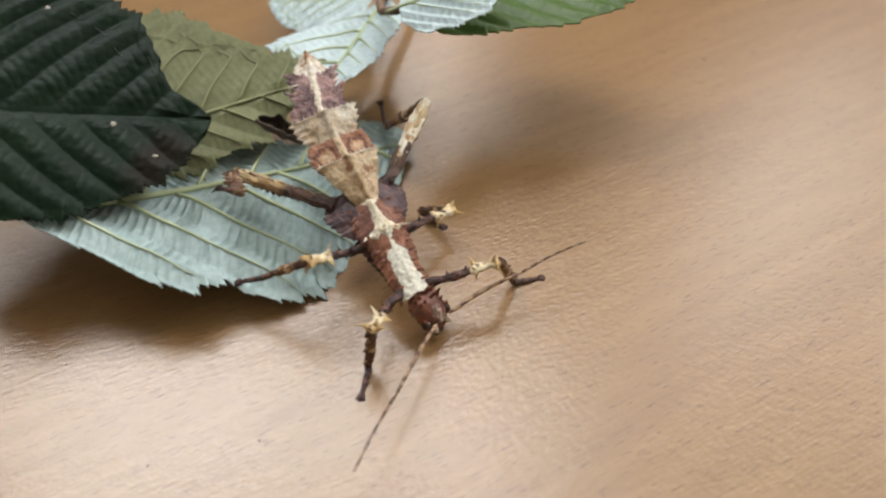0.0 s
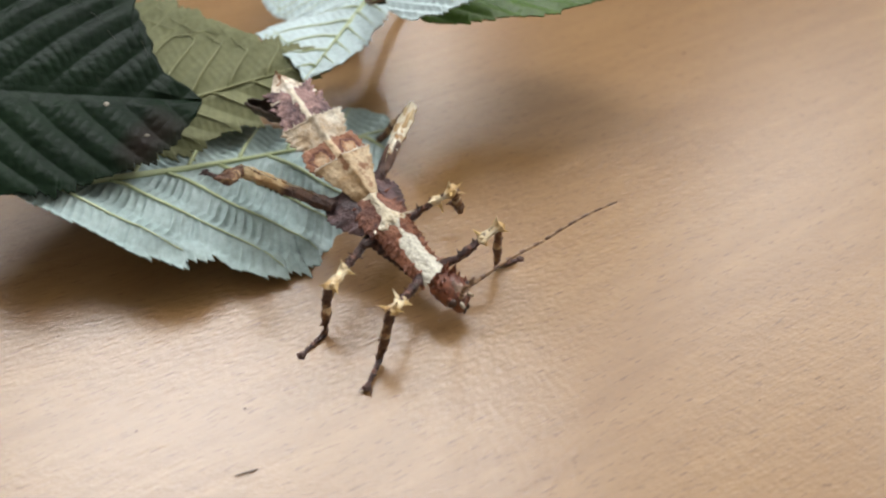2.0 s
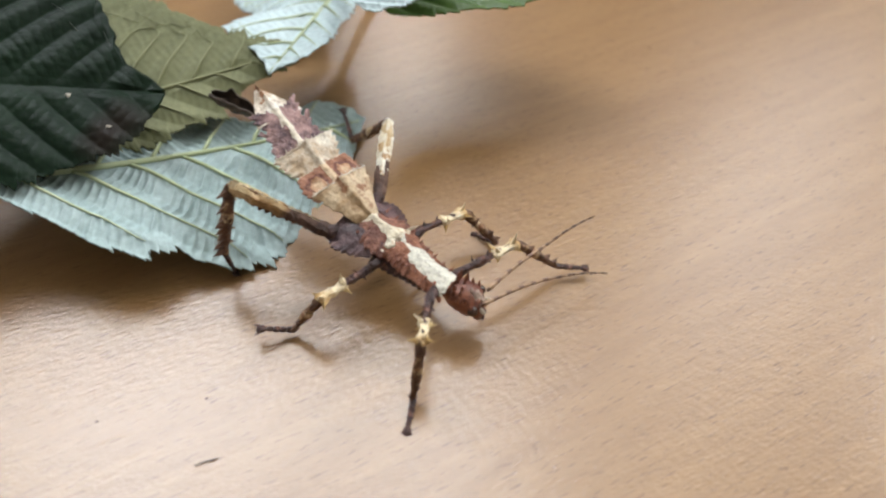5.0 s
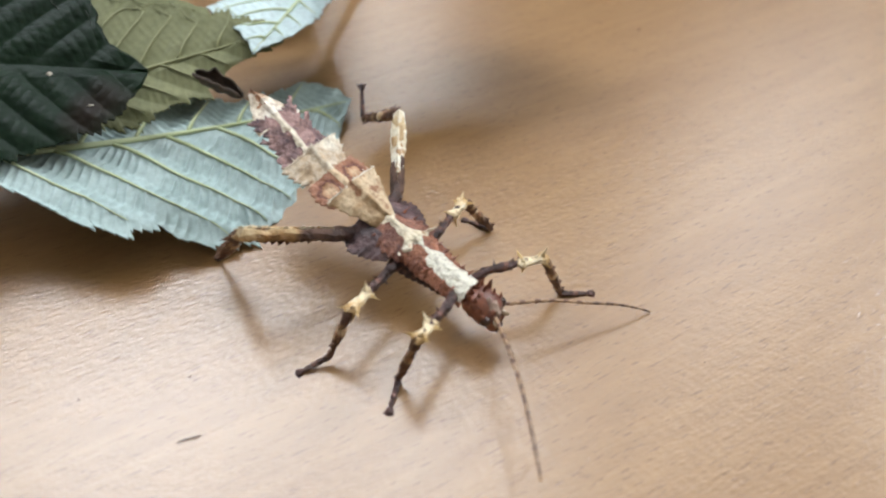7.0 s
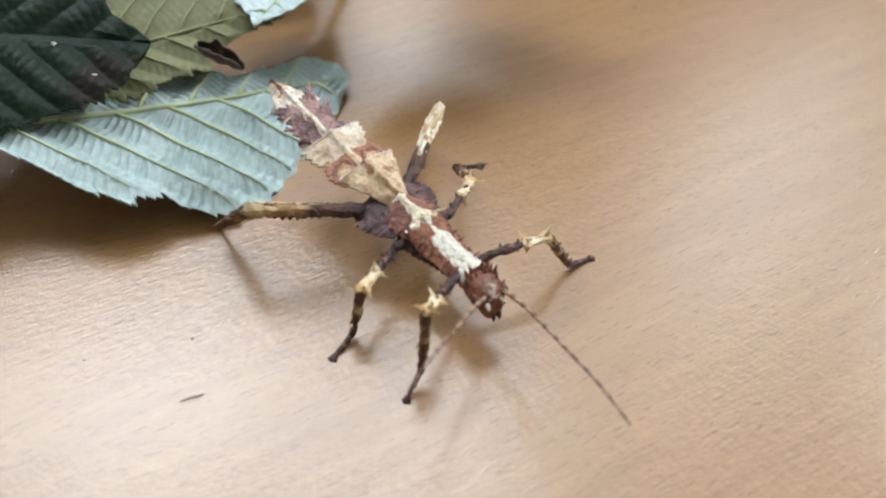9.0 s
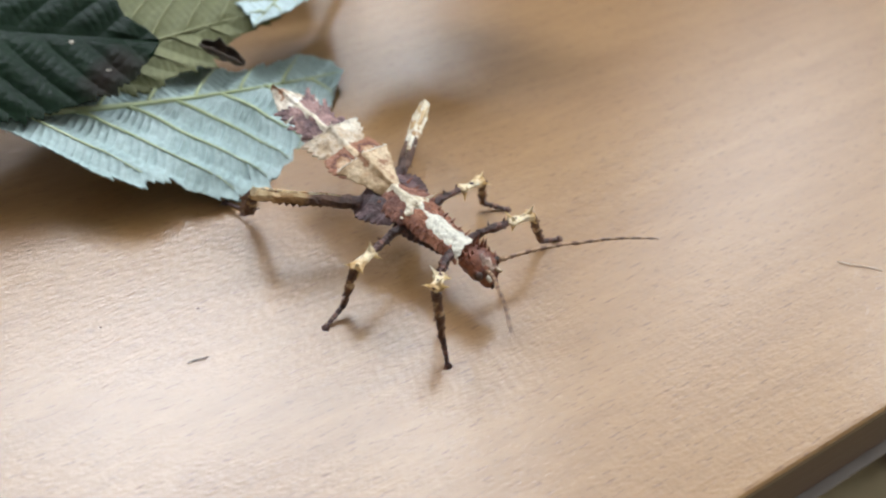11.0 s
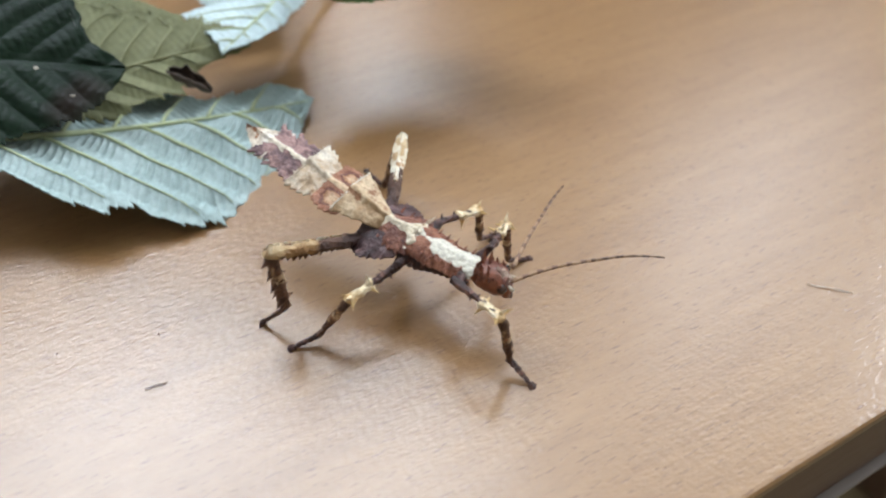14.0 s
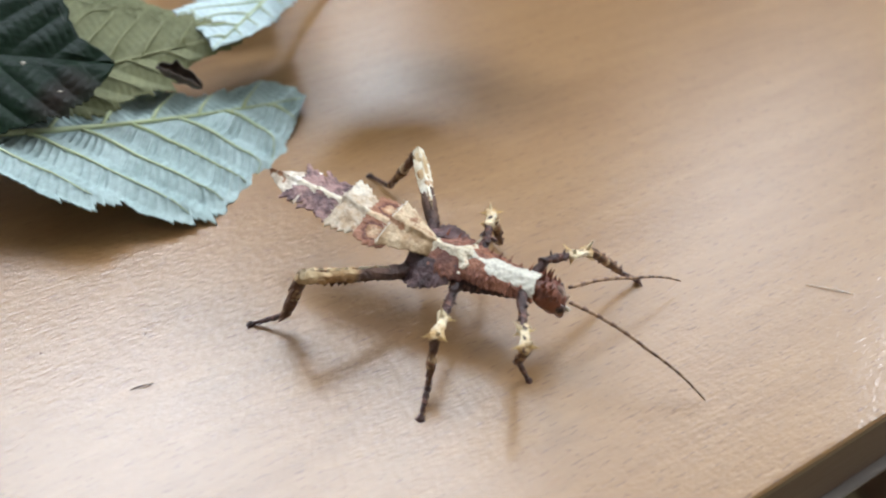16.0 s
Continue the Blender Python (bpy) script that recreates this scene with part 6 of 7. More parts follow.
    walk(P["LMtar"], [
        (0.0, pose(-0.00898, 0.01326, -0.01413, -6.5, 4.9, 27.3)), (0.5, pose(-0.00940, 0.01277, -0.01477, -9.3, 5.9, 33.0)),
        (1.0, pose(-0.00915, 0.01081, -0.01398, -11.7, 14.2, 58.7)), (1.5, pose(-0.00480, 0.01014, -0.01345, -12.6, 17.2, 92.6)),
        (2.0, pose(0.00441, 0.01459, -0.00298, -6.9, 35.8, 147.1)), (2.5, pose(0.00181, 0.01655, -0.00239, -13.0, 50.7, 84.8)),
        (3.0, pose(0.00420, 0.01862, -0.00770, -3.8, 10.1, 77.2)), (3.2, pose(0.00357, 0.02032, -0.00961, -1.8, 8.8, 36.9)),
        (3.5, pose(0.00294, 0.02201, -0.01152, 4.8, 3.4, -2.8)), (4.0, pose(0.00059, 0.02224, -0.01155, 4.8, -26.2, -5.4)),
        (4.2, pose(0.00486, 0.02158, -0.01075, -25.8, -14.9, 87.2)), (4.5, pose(0.00914, 0.02092, -0.00995, -4.5, 23.8, 165.5)),
        (5.0, pose(0.00825, 0.02182, -0.01066, -3.5, 18.4, 177.4)), (5.5, pose(0.00716, 0.02194, -0.01141, -2.9, 12.4, -179.7)),
        (6.0, pose(0.00598, 0.02195, -0.01195, -2.4, 8.3, -178.6)), (6.5, pose(0.00323, 0.02227, -0.01273, -0.4, 6.4, -175.5)),
        (7.0, pose(0.00114, 0.02171, -0.01282, 0.7, 8.4, -167.5)), (7.5, pose(-0.00052, 0.02346, -0.01263, 1.5, 8.5, -137.5)),
        (8.0, pose(-0.00367, 0.02368, -0.01280, 2.0, 8.3, -128.0)), (8.5, pose(-0.00544, 0.02277, -0.01234, 0.1, 11.7, -143.8)),
        (8.8, pose(-0.00933, 0.02155, -0.01034, 27.2, -43.5, -81.1)), (9.0, pose(-0.01323, 0.02032, -0.00835, 0.0, -27.3, 20.6)),
        (9.5, pose(-0.01104, 0.01945, -0.01057, 1.3, -50.8, 48.3)), (10.0, pose(-0.00788, 0.01973, -0.01148, 4.5, -61.6, 108.3)),
        (10.5, pose(-0.00499, 0.02006, -0.01203, 2.9, -46.2, 56.9)), (11.0, pose(-0.00094, 0.02048, -0.01360, 1.9, 22.4, 44.7)),
        (11.5, pose(0.00082, 0.01914, -0.01396, 3.7, 22.6, 70.8)), (12.0, pose(0.00085, 0.01810, -0.01536, 2.2, 24.8, 48.7)),
        (12.5, pose(0.00032, 0.01979, -0.01495, 2.9, 31.1, 69.6)), (13.0, pose(-0.00055, 0.02264, -0.01546, 3.8, 27.3, 75.1)),
        (13.5, pose(0.00124, 0.01981, -0.01523, 4.9, 42.4, 74.9)), (14.0, pose(0.00112, 0.01848, -0.01572, 7.7, 32.0, 90.7)),
        (14.5, pose(-0.00172, 0.01869, -0.01663, 7.7, 25.2, 74.6)), (14.8, pose(-0.00018, 0.01860, -0.01696, 13.2, 21.0, 117.7)),
        (15.0, pose(0.00137, 0.01851, -0.01729, 10.2, 7.3, 156.2)), (15.5, pose(-0.00068, 0.01830, -0.01626, 12.3, 13.7, 143.9)),
        (16.0, pose(-0.00386, 0.01785, -0.01569, 10.8, 15.7, 155.4)),
    ])
    walk(P["RFfem"], [
        (0.0, pose(0.01309, -0.00554, -0.00153, 9.0, -34.4, -49.2)), (0.5, pose(0.01309, -0.00554, -0.00153, 10.0, -33.9, -56.7)),
        (1.0, pose(0.01309, -0.00554, -0.00153, 10.8, -32.2, -72.0)), (1.5, pose(0.01309, -0.00554, -0.00153, 13.0, -30.0, -78.8)),
        (2.0, pose(0.01309, -0.00554, -0.00153, 10.6, -27.5, -68.9)), (2.5, pose(0.01309, -0.00554, -0.00153, 6.6, -18.2, -41.0)),
        (3.0, pose(0.01309, -0.00554, -0.00153, 6.1, -5.1, -35.6)), (3.5, pose(0.01309, -0.00554, -0.00153, 6.1, -1.6, -37.1)),
        (4.0, pose(0.01309, -0.00554, -0.00153, 5.2, -4.4, -43.6)), (4.5, pose(0.01309, -0.00554, -0.00153, 4.3, -5.1, -49.9)),
        (5.0, pose(0.01309, -0.00554, -0.00153, 3.2, -5.2, -56.3)), (5.5, pose(0.01309, -0.00554, -0.00153, 2.1, -4.5, -62.5)),
        (6.0, pose(0.01309, -0.00554, -0.00153, 0.9, -2.3, -68.9)), (6.5, pose(0.01309, -0.00554, -0.00153, -0.5, -12.6, -69.6)),
        (7.0, pose(0.01309, -0.00554, -0.00153, 1.3, -13.2, -77.3)), (7.5, pose(0.01309, -0.00554, -0.00153, 2.0, -12.9, -83.6)),
        (8.0, pose(0.01309, -0.00554, -0.00153, 2.2, -17.3, -87.0)), (8.5, pose(0.01309, -0.00554, -0.00153, 0.0, -32.5, -81.9)),
        (9.0, pose(0.01309, -0.00554, -0.00153, -0.9, -22.0, -66.0)), (9.5, pose(0.01309, -0.00554, -0.00153, -1.6, -22.8, -63.1)),
        (10.0, pose(0.01309, -0.00554, -0.00153, -2.2, -17.4, -59.7)), (10.5, pose(0.01309, -0.00554, -0.00153, -2.8, -19.3, -57.2)),
        (11.0, pose(0.01309, -0.00554, -0.00153, -3.4, -20.3, -54.4)), (11.5, pose(0.01309, -0.00554, -0.00153, -3.9, -20.8, -51.7)),
        (12.0, pose(0.01309, -0.00554, -0.00153, -3.0, -28.5, -37.4)), (12.5, pose(0.01309, -0.00554, -0.00153, -0.7, -9.1, -14.5)),
        (13.0, pose(0.01309, -0.00554, -0.00153, -1.3, 8.1, -3.6)), (13.5, pose(0.01309, -0.00554, -0.00153, -2.9, 17.0, -4.3)),
        (14.0, pose(0.01309, -0.00554, -0.00153, -3.8, 12.0, -8.8)), (14.5, pose(0.01309, -0.00554, -0.00153, -8.8, 8.8, -22.4)),
        (15.0, pose(0.01309, -0.00554, -0.00153, -10.7, 6.4, -31.0)), (15.5, pose(0.01309, -0.00554, -0.00153, -12.7, 6.0, -54.6)),
        (16.0, pose(0.01309, -0.00554, -0.00153, -11.5, -4.2, -62.0)),
    ])
    walk(P["RFtib"], [
        (0.0, pose(0.01875, -0.01210, 0.00440, 57.2, 83.5, -36.8)), (0.5, pose(0.01795, -0.01295, 0.00442, 2.0, 86.2, -95.6)),
        (1.0, pose(0.01583, -0.01399, 0.00408, -7.4, 81.4, -104.9)), (1.5, pose(0.01485, -0.01446, 0.00371, -14.4, 81.4, -112.9)),
        (2.0, pose(0.01648, -0.01435, 0.00339, 36.6, 79.0, -56.0)), (2.5, pose(0.02078, -0.01222, 0.00181, 64.0, 69.7, -21.2)),
        (3.0, pose(0.02170, -0.01172, -0.00059, 65.9, 61.9, -13.8)), (3.5, pose(0.02161, -0.01198, -0.00123, 59.4, 63.5, -22.1)),
        (4.0, pose(0.02070, -0.01278, -0.00072, 55.2, 68.7, -28.3)), (4.5, pose(0.01984, -0.01357, -0.00060, 47.0, 74.1, -38.8)),
        (5.0, pose(0.01891, -0.01427, -0.00058, 30.2, 78.1, -57.8)), (5.5, pose(0.01793, -0.01486, -0.00070, 5.5, 78.4, -84.4)),
        (6.0, pose(0.01696, -0.01556, -0.00110, -30.9, 79.4, -123.7)), (6.5, pose(0.01666, -0.01516, 0.00077, -34.4, 76.3, -127.9)),
        (7.0, pose(0.01532, -0.01548, 0.00086, -47.4, 76.5, -143.5)), (7.5, pose(0.01422, -0.01570, 0.00081, -45.3, 77.1, -141.3)),
        (8.0, pose(0.01362, -0.01552, 0.00158, -52.0, 79.5, -147.8)), (8.5, pose(0.01433, -0.01431, 0.00412, -21.4, 83.6, -112.7)),
        (9.0, pose(0.01703, -0.01440, 0.00239, 28.4, 80.5, -58.7)), (9.5, pose(0.01748, -0.01420, 0.00255, -59.0, 86.7, -149.8)),
        (10.0, pose(0.01816, -0.01422, 0.00162, 70.5, 80.2, -12.8)), (10.5, pose(0.01847, -0.01390, 0.00195, 71.7, 83.2, -12.9)),
        (11.0, pose(0.01883, -0.01358, 0.00212, 85.4, 84.5, 0.7)), (11.5, pose(0.01911, -0.01315, 0.00215, 95.5, 83.8, 11.6)),
        (12.0, pose(0.02029, -0.01104, 0.00339, 136.1, 73.8, 56.1)), (12.5, pose(0.02269, -0.00802, 0.00006, 149.3, 69.9, 68.6)),
        (13.0, pose(0.02326, -0.00618, -0.00299, 127.6, 68.2, 52.7)), (13.5, pose(0.02330, -0.00630, -0.00467, 121.8, 74.4, 43.9)),
        (14.0, pose(0.02330, -0.00712, -0.00373, 158.9, 83.6, 74.5)), (14.5, pose(0.02280, -0.00953, -0.00316, -134.9, 82.0, 137.1)),
        (15.0, pose(0.02207, -0.01093, -0.00272, -98.7, 68.8, 163.5)), (15.5, pose(0.01926, -0.01423, -0.00265, -116.8, 62.0, 140.5)),
        (16.0, pose(0.01805, -0.01487, -0.00076, -119.4, 60.5, 135.7)),
    ])
    walk(P["RFtar"], [
        (0.0, pose(0.01993, -0.01298, -0.00857, 6.8, -3.5, -40.4)), (0.5, pose(0.01787, -0.01379, -0.00845, 7.3, -5.0, -46.4)),
        (1.0, pose(0.01533, -0.01587, -0.00881, 6.6, -3.6, -49.4)), (1.5, pose(0.01408, -0.01627, -0.00920, 10.9, 3.3, -67.3)),
        (2.0, pose(0.01786, -0.01638, -0.00926, 9.2, 2.7, -61.4)), (2.5, pose(0.02491, -0.01383, -0.01019, 7.3, 3.4, -51.8)),
        (3.0, pose(0.02761, -0.01317, -0.01199, 6.3, 7.2, -46.3)), (3.5, pose(0.02693, -0.01415, -0.01275, 6.1, 8.1, -50.3)),
        (4.0, pose(0.02486, -0.01503, -0.01286, 5.1, 10.6, -53.5)), (4.5, pose(0.02263, -0.01581, -0.01313, 4.1, 10.9, -55.9)),
        (5.0, pose(0.02034, -0.01653, -0.01333, 3.2, 11.1, -57.8)), (5.5, pose(0.01819, -0.01747, -0.01346, 2.3, -20.9, -61.3)),
        (6.0, pose(0.01564, -0.01753, -0.01375, 1.1, 8.8, -62.9)), (6.5, pose(0.01476, -0.01761, -0.01189, -0.5, 19.1, -61.2)),
        (7.0, pose(0.01286, -0.01730, -0.01186, 1.0, 9.3, -61.1)), (7.5, pose(0.01194, -0.01753, -0.01192, 1.7, 6.7, -64.8)),
        (8.0, pose(0.01159, -0.01679, -0.01128, 1.8, 11.8, -64.2)), (8.5, pose(0.01377, -0.01565, -0.00882, 0.0, 19.9, -78.6)),
        (9.0, pose(0.01814, -0.01624, -0.01054, -1.1, 38.3, -74.6)), (9.5, pose(0.01682, -0.01459, -0.01046, -1.1, 9.8, -28.8)),
        (10.0, pose(0.02032, -0.01471, -0.01122, -0.4, 43.1, 6.1)), (10.5, pose(0.01997, -0.01424, -0.01099, -1.4, 52.6, -4.8)),
        (11.0, pose(0.02008, -0.01356, -0.01085, -4.4, 62.7, -27.3)), (11.5, pose(0.02051, -0.01286, -0.01098, -9.7, 66.8, -67.3)),
        (12.0, pose(0.02235, -0.00798, -0.00934, -1.7, 51.9, -7.3)), (12.5, pose(0.02436, -0.00374, -0.01252, -2.5, 69.3, -21.5)),
        (13.0, pose(0.02622, -0.00229, -0.01520, -3.6, 45.5, -27.0)), (13.5, pose(0.02583, -0.00387, -0.01724, -4.5, 26.9, -23.0)),
        (14.0, pose(0.02369, -0.00572, -0.01670, -4.2, 36.4, -7.3)), (14.5, pose(0.02147, -0.00830, -0.01604, -6.6, 44.6, 1.6)),
        (15.0, pose(0.01755, -0.00959, -0.01488, -9.7, 46.7, -8.6)), (15.5, pose(0.01457, -0.01037, -0.01409, -12.6, 50.5, -17.9)),
        (16.0, pose(0.01347, -0.01040, -0.01206, -13.9, 74.6, 4.0)),
    ])
    walk(P["LFfem"], [
        (0.0, pose(0.01309, 0.00554, -0.00153, -12.0, -19.7, 73.4)), (0.5, pose(0.01309, 0.00554, -0.00153, -13.9, -22.3, 80.5)),
        (1.0, pose(0.01309, 0.00554, -0.00153, -13.1, -26.8, 80.0)), (1.5, pose(0.01309, 0.00554, -0.00153, -14.9, -34.8, 80.3)),
        (2.0, pose(0.01309, 0.00554, -0.00153, -11.0, -30.9, 81.5)), (2.5, pose(0.01309, 0.00554, -0.00153, -8.4, -19.8, 88.5)),
        (3.0, pose(0.01309, 0.00554, -0.00153, -5.7, -17.1, 102.4)), (3.5, pose(0.01309, 0.00554, -0.00153, -5.0, -24.1, 99.4)),
        (4.0, pose(0.01309, 0.00554, -0.00153, -3.6, -24.9, 91.7)), (4.5, pose(0.01309, 0.00554, -0.00153, -2.1, -22.7, 83.7)),
        (5.0, pose(0.01309, 0.00554, -0.00153, -0.6, -6.6, 72.8)), (5.5, pose(0.01309, 0.00554, -0.00153, 0.2, -10.6, 68.6)),
        (6.0, pose(0.01309, 0.00554, -0.00153, 1.1, -13.4, 62.3)), (6.5, pose(0.01309, 0.00554, -0.00153, 0.8, -4.6, 51.2)),
        (7.0, pose(0.01309, 0.00554, -0.00153, -1.4, -6.4, 54.2)), (7.5, pose(0.01309, 0.00554, -0.00153, -1.6, -8.8, 47.7)),
        (8.0, pose(0.01309, 0.00554, -0.00153, -1.9, -8.4, 49.9)), (8.5, pose(0.01309, 0.00554, -0.00153, -0.1, -3.8, 64.1)),
        (9.0, pose(0.01309, 0.00554, -0.00153, 0.7, 1.0, 70.2)), (9.5, pose(0.01309, 0.00554, -0.00153, 1.2, 1.3, 70.1)),
        (10.0, pose(0.01309, 0.00554, -0.00153, 1.8, 1.1, 70.0)), (10.5, pose(0.01309, 0.00554, -0.00153, 2.3, 1.9, 70.0)),
        (11.0, pose(0.01309, 0.00554, -0.00153, 2.9, 2.8, 70.0)), (11.5, pose(0.01309, 0.00554, -0.00153, 3.4, 4.3, 70.2)),
        (12.0, pose(0.01309, 0.00554, -0.00153, 3.1, 14.8, 76.4)), (12.5, pose(0.01309, 0.00554, -0.00153, 2.7, 9.6, 85.9)),
        (13.0, pose(0.01309, 0.00554, -0.00153, 4.0, 15.0, 93.5)), (13.5, pose(0.01309, 0.00554, -0.00153, 5.0, 18.7, 95.6)),
        (14.0, pose(0.01309, 0.00554, -0.00153, 7.5, 17.8, 105.6)), (14.5, pose(0.01309, 0.00554, -0.00153, 10.8, 18.2, 105.5)),
        (15.0, pose(0.01309, 0.00554, -0.00153, 11.3, 11.7, 99.0)), (15.5, pose(0.01309, 0.00554, -0.00153, 9.9, 14.0, 82.1)),
        (16.0, pose(0.01309, 0.00554, -0.00153, 5.0, 25.8, 60.2)),
    ])
    walk(P["LFtib"], [
        (0.0, pose(0.01604, 0.01544, 0.00217, -7.7, 67.3, 88.0)), (0.5, pose(0.01469, 0.01515, 0.00246, -34.5, 70.0, 58.0)),
        (1.0, pose(0.01471, 0.01478, 0.00321, -42.9, 74.1, 48.5)), (1.5, pose(0.01451, 0.01381, 0.00430, -38.0, 75.6, 54.9)),
        (2.0, pose(0.01435, 0.01397, 0.00356, -51.2, 79.6, 40.4)), (2.5, pose(0.01333, 0.01500, 0.00187, -31.5, 84.2, 61.7)),
        (3.0, pose(0.01102, 0.01498, 0.00145, -22.2, 81.6, 69.0)), (3.5, pose(0.01158, 0.01456, 0.00255, 33.6, 83.1, 128.3)),
        (4.0, pose(0.01281, 0.01509, 0.00290, -16.5, 84.9, 74.7)), (4.5, pose(0.01414, 0.01520, 0.00253, -10.8, 70.6, 79.1)),
        (5.0, pose(0.01618, 0.01554, -0.00032, -28.2, 41.1, 57.9)), (5.5, pose(0.01687, 0.01518, 0.00041, -22.1, 48.4, 64.5)),
        (6.0, pose(0.01784, 0.01460, 0.00091, -14.2, 53.7, 73.3)), (6.5, pose(0.01955, 0.01358, -0.00071, -21.8, 60.0, 63.9)),
        (7.0, pose(0.01899, 0.01373, -0.00040, -28.7, 67.2, 57.6)), (7.5, pose(0.02004, 0.01317, 0.00007, -31.6, 65.7, 54.4)),
        (8.0, pose(0.01982, 0.01354, 0.00000, -24.1, 65.0, 63.2)), (8.5, pose(0.01766, 0.01495, -0.00083, -22.3, 63.8, 64.0)),
        (9.0, pose(0.01665, 0.01543, -0.00172, -9.9, 61.3, 77.9)), (9.5, pose(0.01667, 0.01545, -0.00178, -5.5, 64.1, 82.8)),
        (10.0, pose(0.01669, 0.01544, -0.00173, -0.0, 65.9, 88.7)), (10.5, pose(0.01669, 0.01543, -0.00187, 5.3, 66.5, 94.5)),
        (11.0, pose(0.01668, 0.01543, -0.00205, 10.5, 66.7, 100.2)), (11.5, pose(0.01662, 0.01537, -0.00232, 14.6, 66.1, 104.5)),
        (12.0, pose(0.01546, 0.01536, -0.00420, 11.6, 71.9, 101.2)), (12.5, pose(0.01383, 0.01582, -0.00328, 0.3, 76.4, 88.7)),
        (13.0, pose(0.01247, 0.01567, -0.00425, 10.6, 72.8, 99.8)), (13.5, pose(0.01212, 0.01540, -0.00489, 36.5, 71.6, 128.7)),
        (14.0, pose(0.01040, 0.01512, -0.00473, 35.0, 78.5, 124.4)), (14.5, pose(0.01039, 0.01523, -0.00483, 12.0, 70.4, 98.4)),
        (15.0, pose(0.01149, 0.01560, -0.00364, -19.4, 65.1, 62.1)), (15.5, pose(0.01449, 0.01567, -0.00408, -17.2, 53.4, 64.4)),
        (16.0, pose(0.01805, 0.01422, -0.00636, -24.3, 57.8, 56.7)),
    ])
    walk(P["LFtar"], [
        (0.0, pose(0.01621, 0.02045, -0.00982, -11.7, 6.6, 75.9)), (0.5, pose(0.01704, 0.01892, -0.00977, -13.0, 10.8, 83.9)),
        (1.0, pose(0.01708, 0.01745, -0.00930, -11.7, 19.2, 90.6)), (1.5, pose(0.01637, 0.01647, -0.00833, -13.0, 19.4, 70.7)),
        (2.0, pose(0.01613, 0.01549, -0.00921, -9.8, 11.8, 77.2)), (2.5, pose(0.01395, 0.01615, -0.01095, -7.6, 5.2, 77.5)),
        (3.0, pose(0.01169, 0.01672, -0.01122, -4.7, 2.8, 89.0)), (3.5, pose(0.01063, 0.01577, -0.01017, -4.0, 17.7, 85.7)),
        (4.0, pose(0.01311, 0.01620, -0.01008, -5.4, 21.1, 124.8)), (4.5, pose(0.01497, 0.01946, -0.00976, -0.5, -22.5, 63.2)),
        (5.0, pose(0.02140, 0.02387, -0.00888, 1.2, 5.6, 44.6)), (5.5, pose(0.02060, 0.02298, -0.00934, 1.3, 6.4, 47.1)),
        (6.0, pose(0.02004, 0.02197, -0.00958, 1.4, 8.8, 52.9)), (6.5, pose(0.02240, 0.01941, -0.01195, 0.8, 17.6, 43.6)),
        (7.0, pose(0.02167, 0.01796, -0.01233, -1.3, 6.2, 48.0)), (7.5, pose(0.02316, 0.01753, -0.01178, -1.9, 5.9, 61.0)),
        (8.0, pose(0.02229, 0.01845, -0.01180, -2.2, 5.9, 68.0)), (8.5, pose(0.02019, 0.02012, -0.01250, -0.1, 9.8, 75.4)),
        (9.0, pose(0.01796, 0.02154, -0.01315, 0.8, 14.7, 79.9)), (9.5, pose(0.01738, 0.02110, -0.01350, 1.4, -15.2, 78.7)),
        (10.0, pose(0.01681, 0.02076, -0.01362, 2.1, 20.7, 79.2)), (10.5, pose(0.01628, 0.02062, -0.01382, 2.7, 23.6, 79.1)),
        (11.0, pose(0.01577, 0.02050, -0.01402, 3.4, 26.5, 79.2)), (11.5, pose(0.01530, 0.02048, -0.01420, 4.2, 29.8, 79.6)),
        (12.0, pose(0.01467, 0.01932, -0.01654, 3.1, 20.3, 71.3)), (12.5, pose(0.01390, 0.01888, -0.01589, 2.8, 31.8, 66.3)),
        (13.0, pose(0.01182, 0.01947, -0.01670, 2.7, 30.3, 51.8)), (13.5, pose(0.00955, 0.01860, -0.01720, -0.3, 29.8, 25.8)),
        (14.0, pose(0.00894, 0.01726, -0.01742, 5.1, 25.4, 64.0)), (14.5, pose(0.00976, 0.01958, -0.01718, 5.6, 39.4, 58.2)),
        (15.0, pose(0.01403, 0.02040, -0.01534, 13.5, 42.8, 94.8)), (15.5, pose(0.01785, 0.02270, -0.01454, 4.6, 1.8, 51.7)),
        (16.0, pose(0.02200, 0.02023, -0.01780, 5.1, 49.6, 55.7)),
    ])
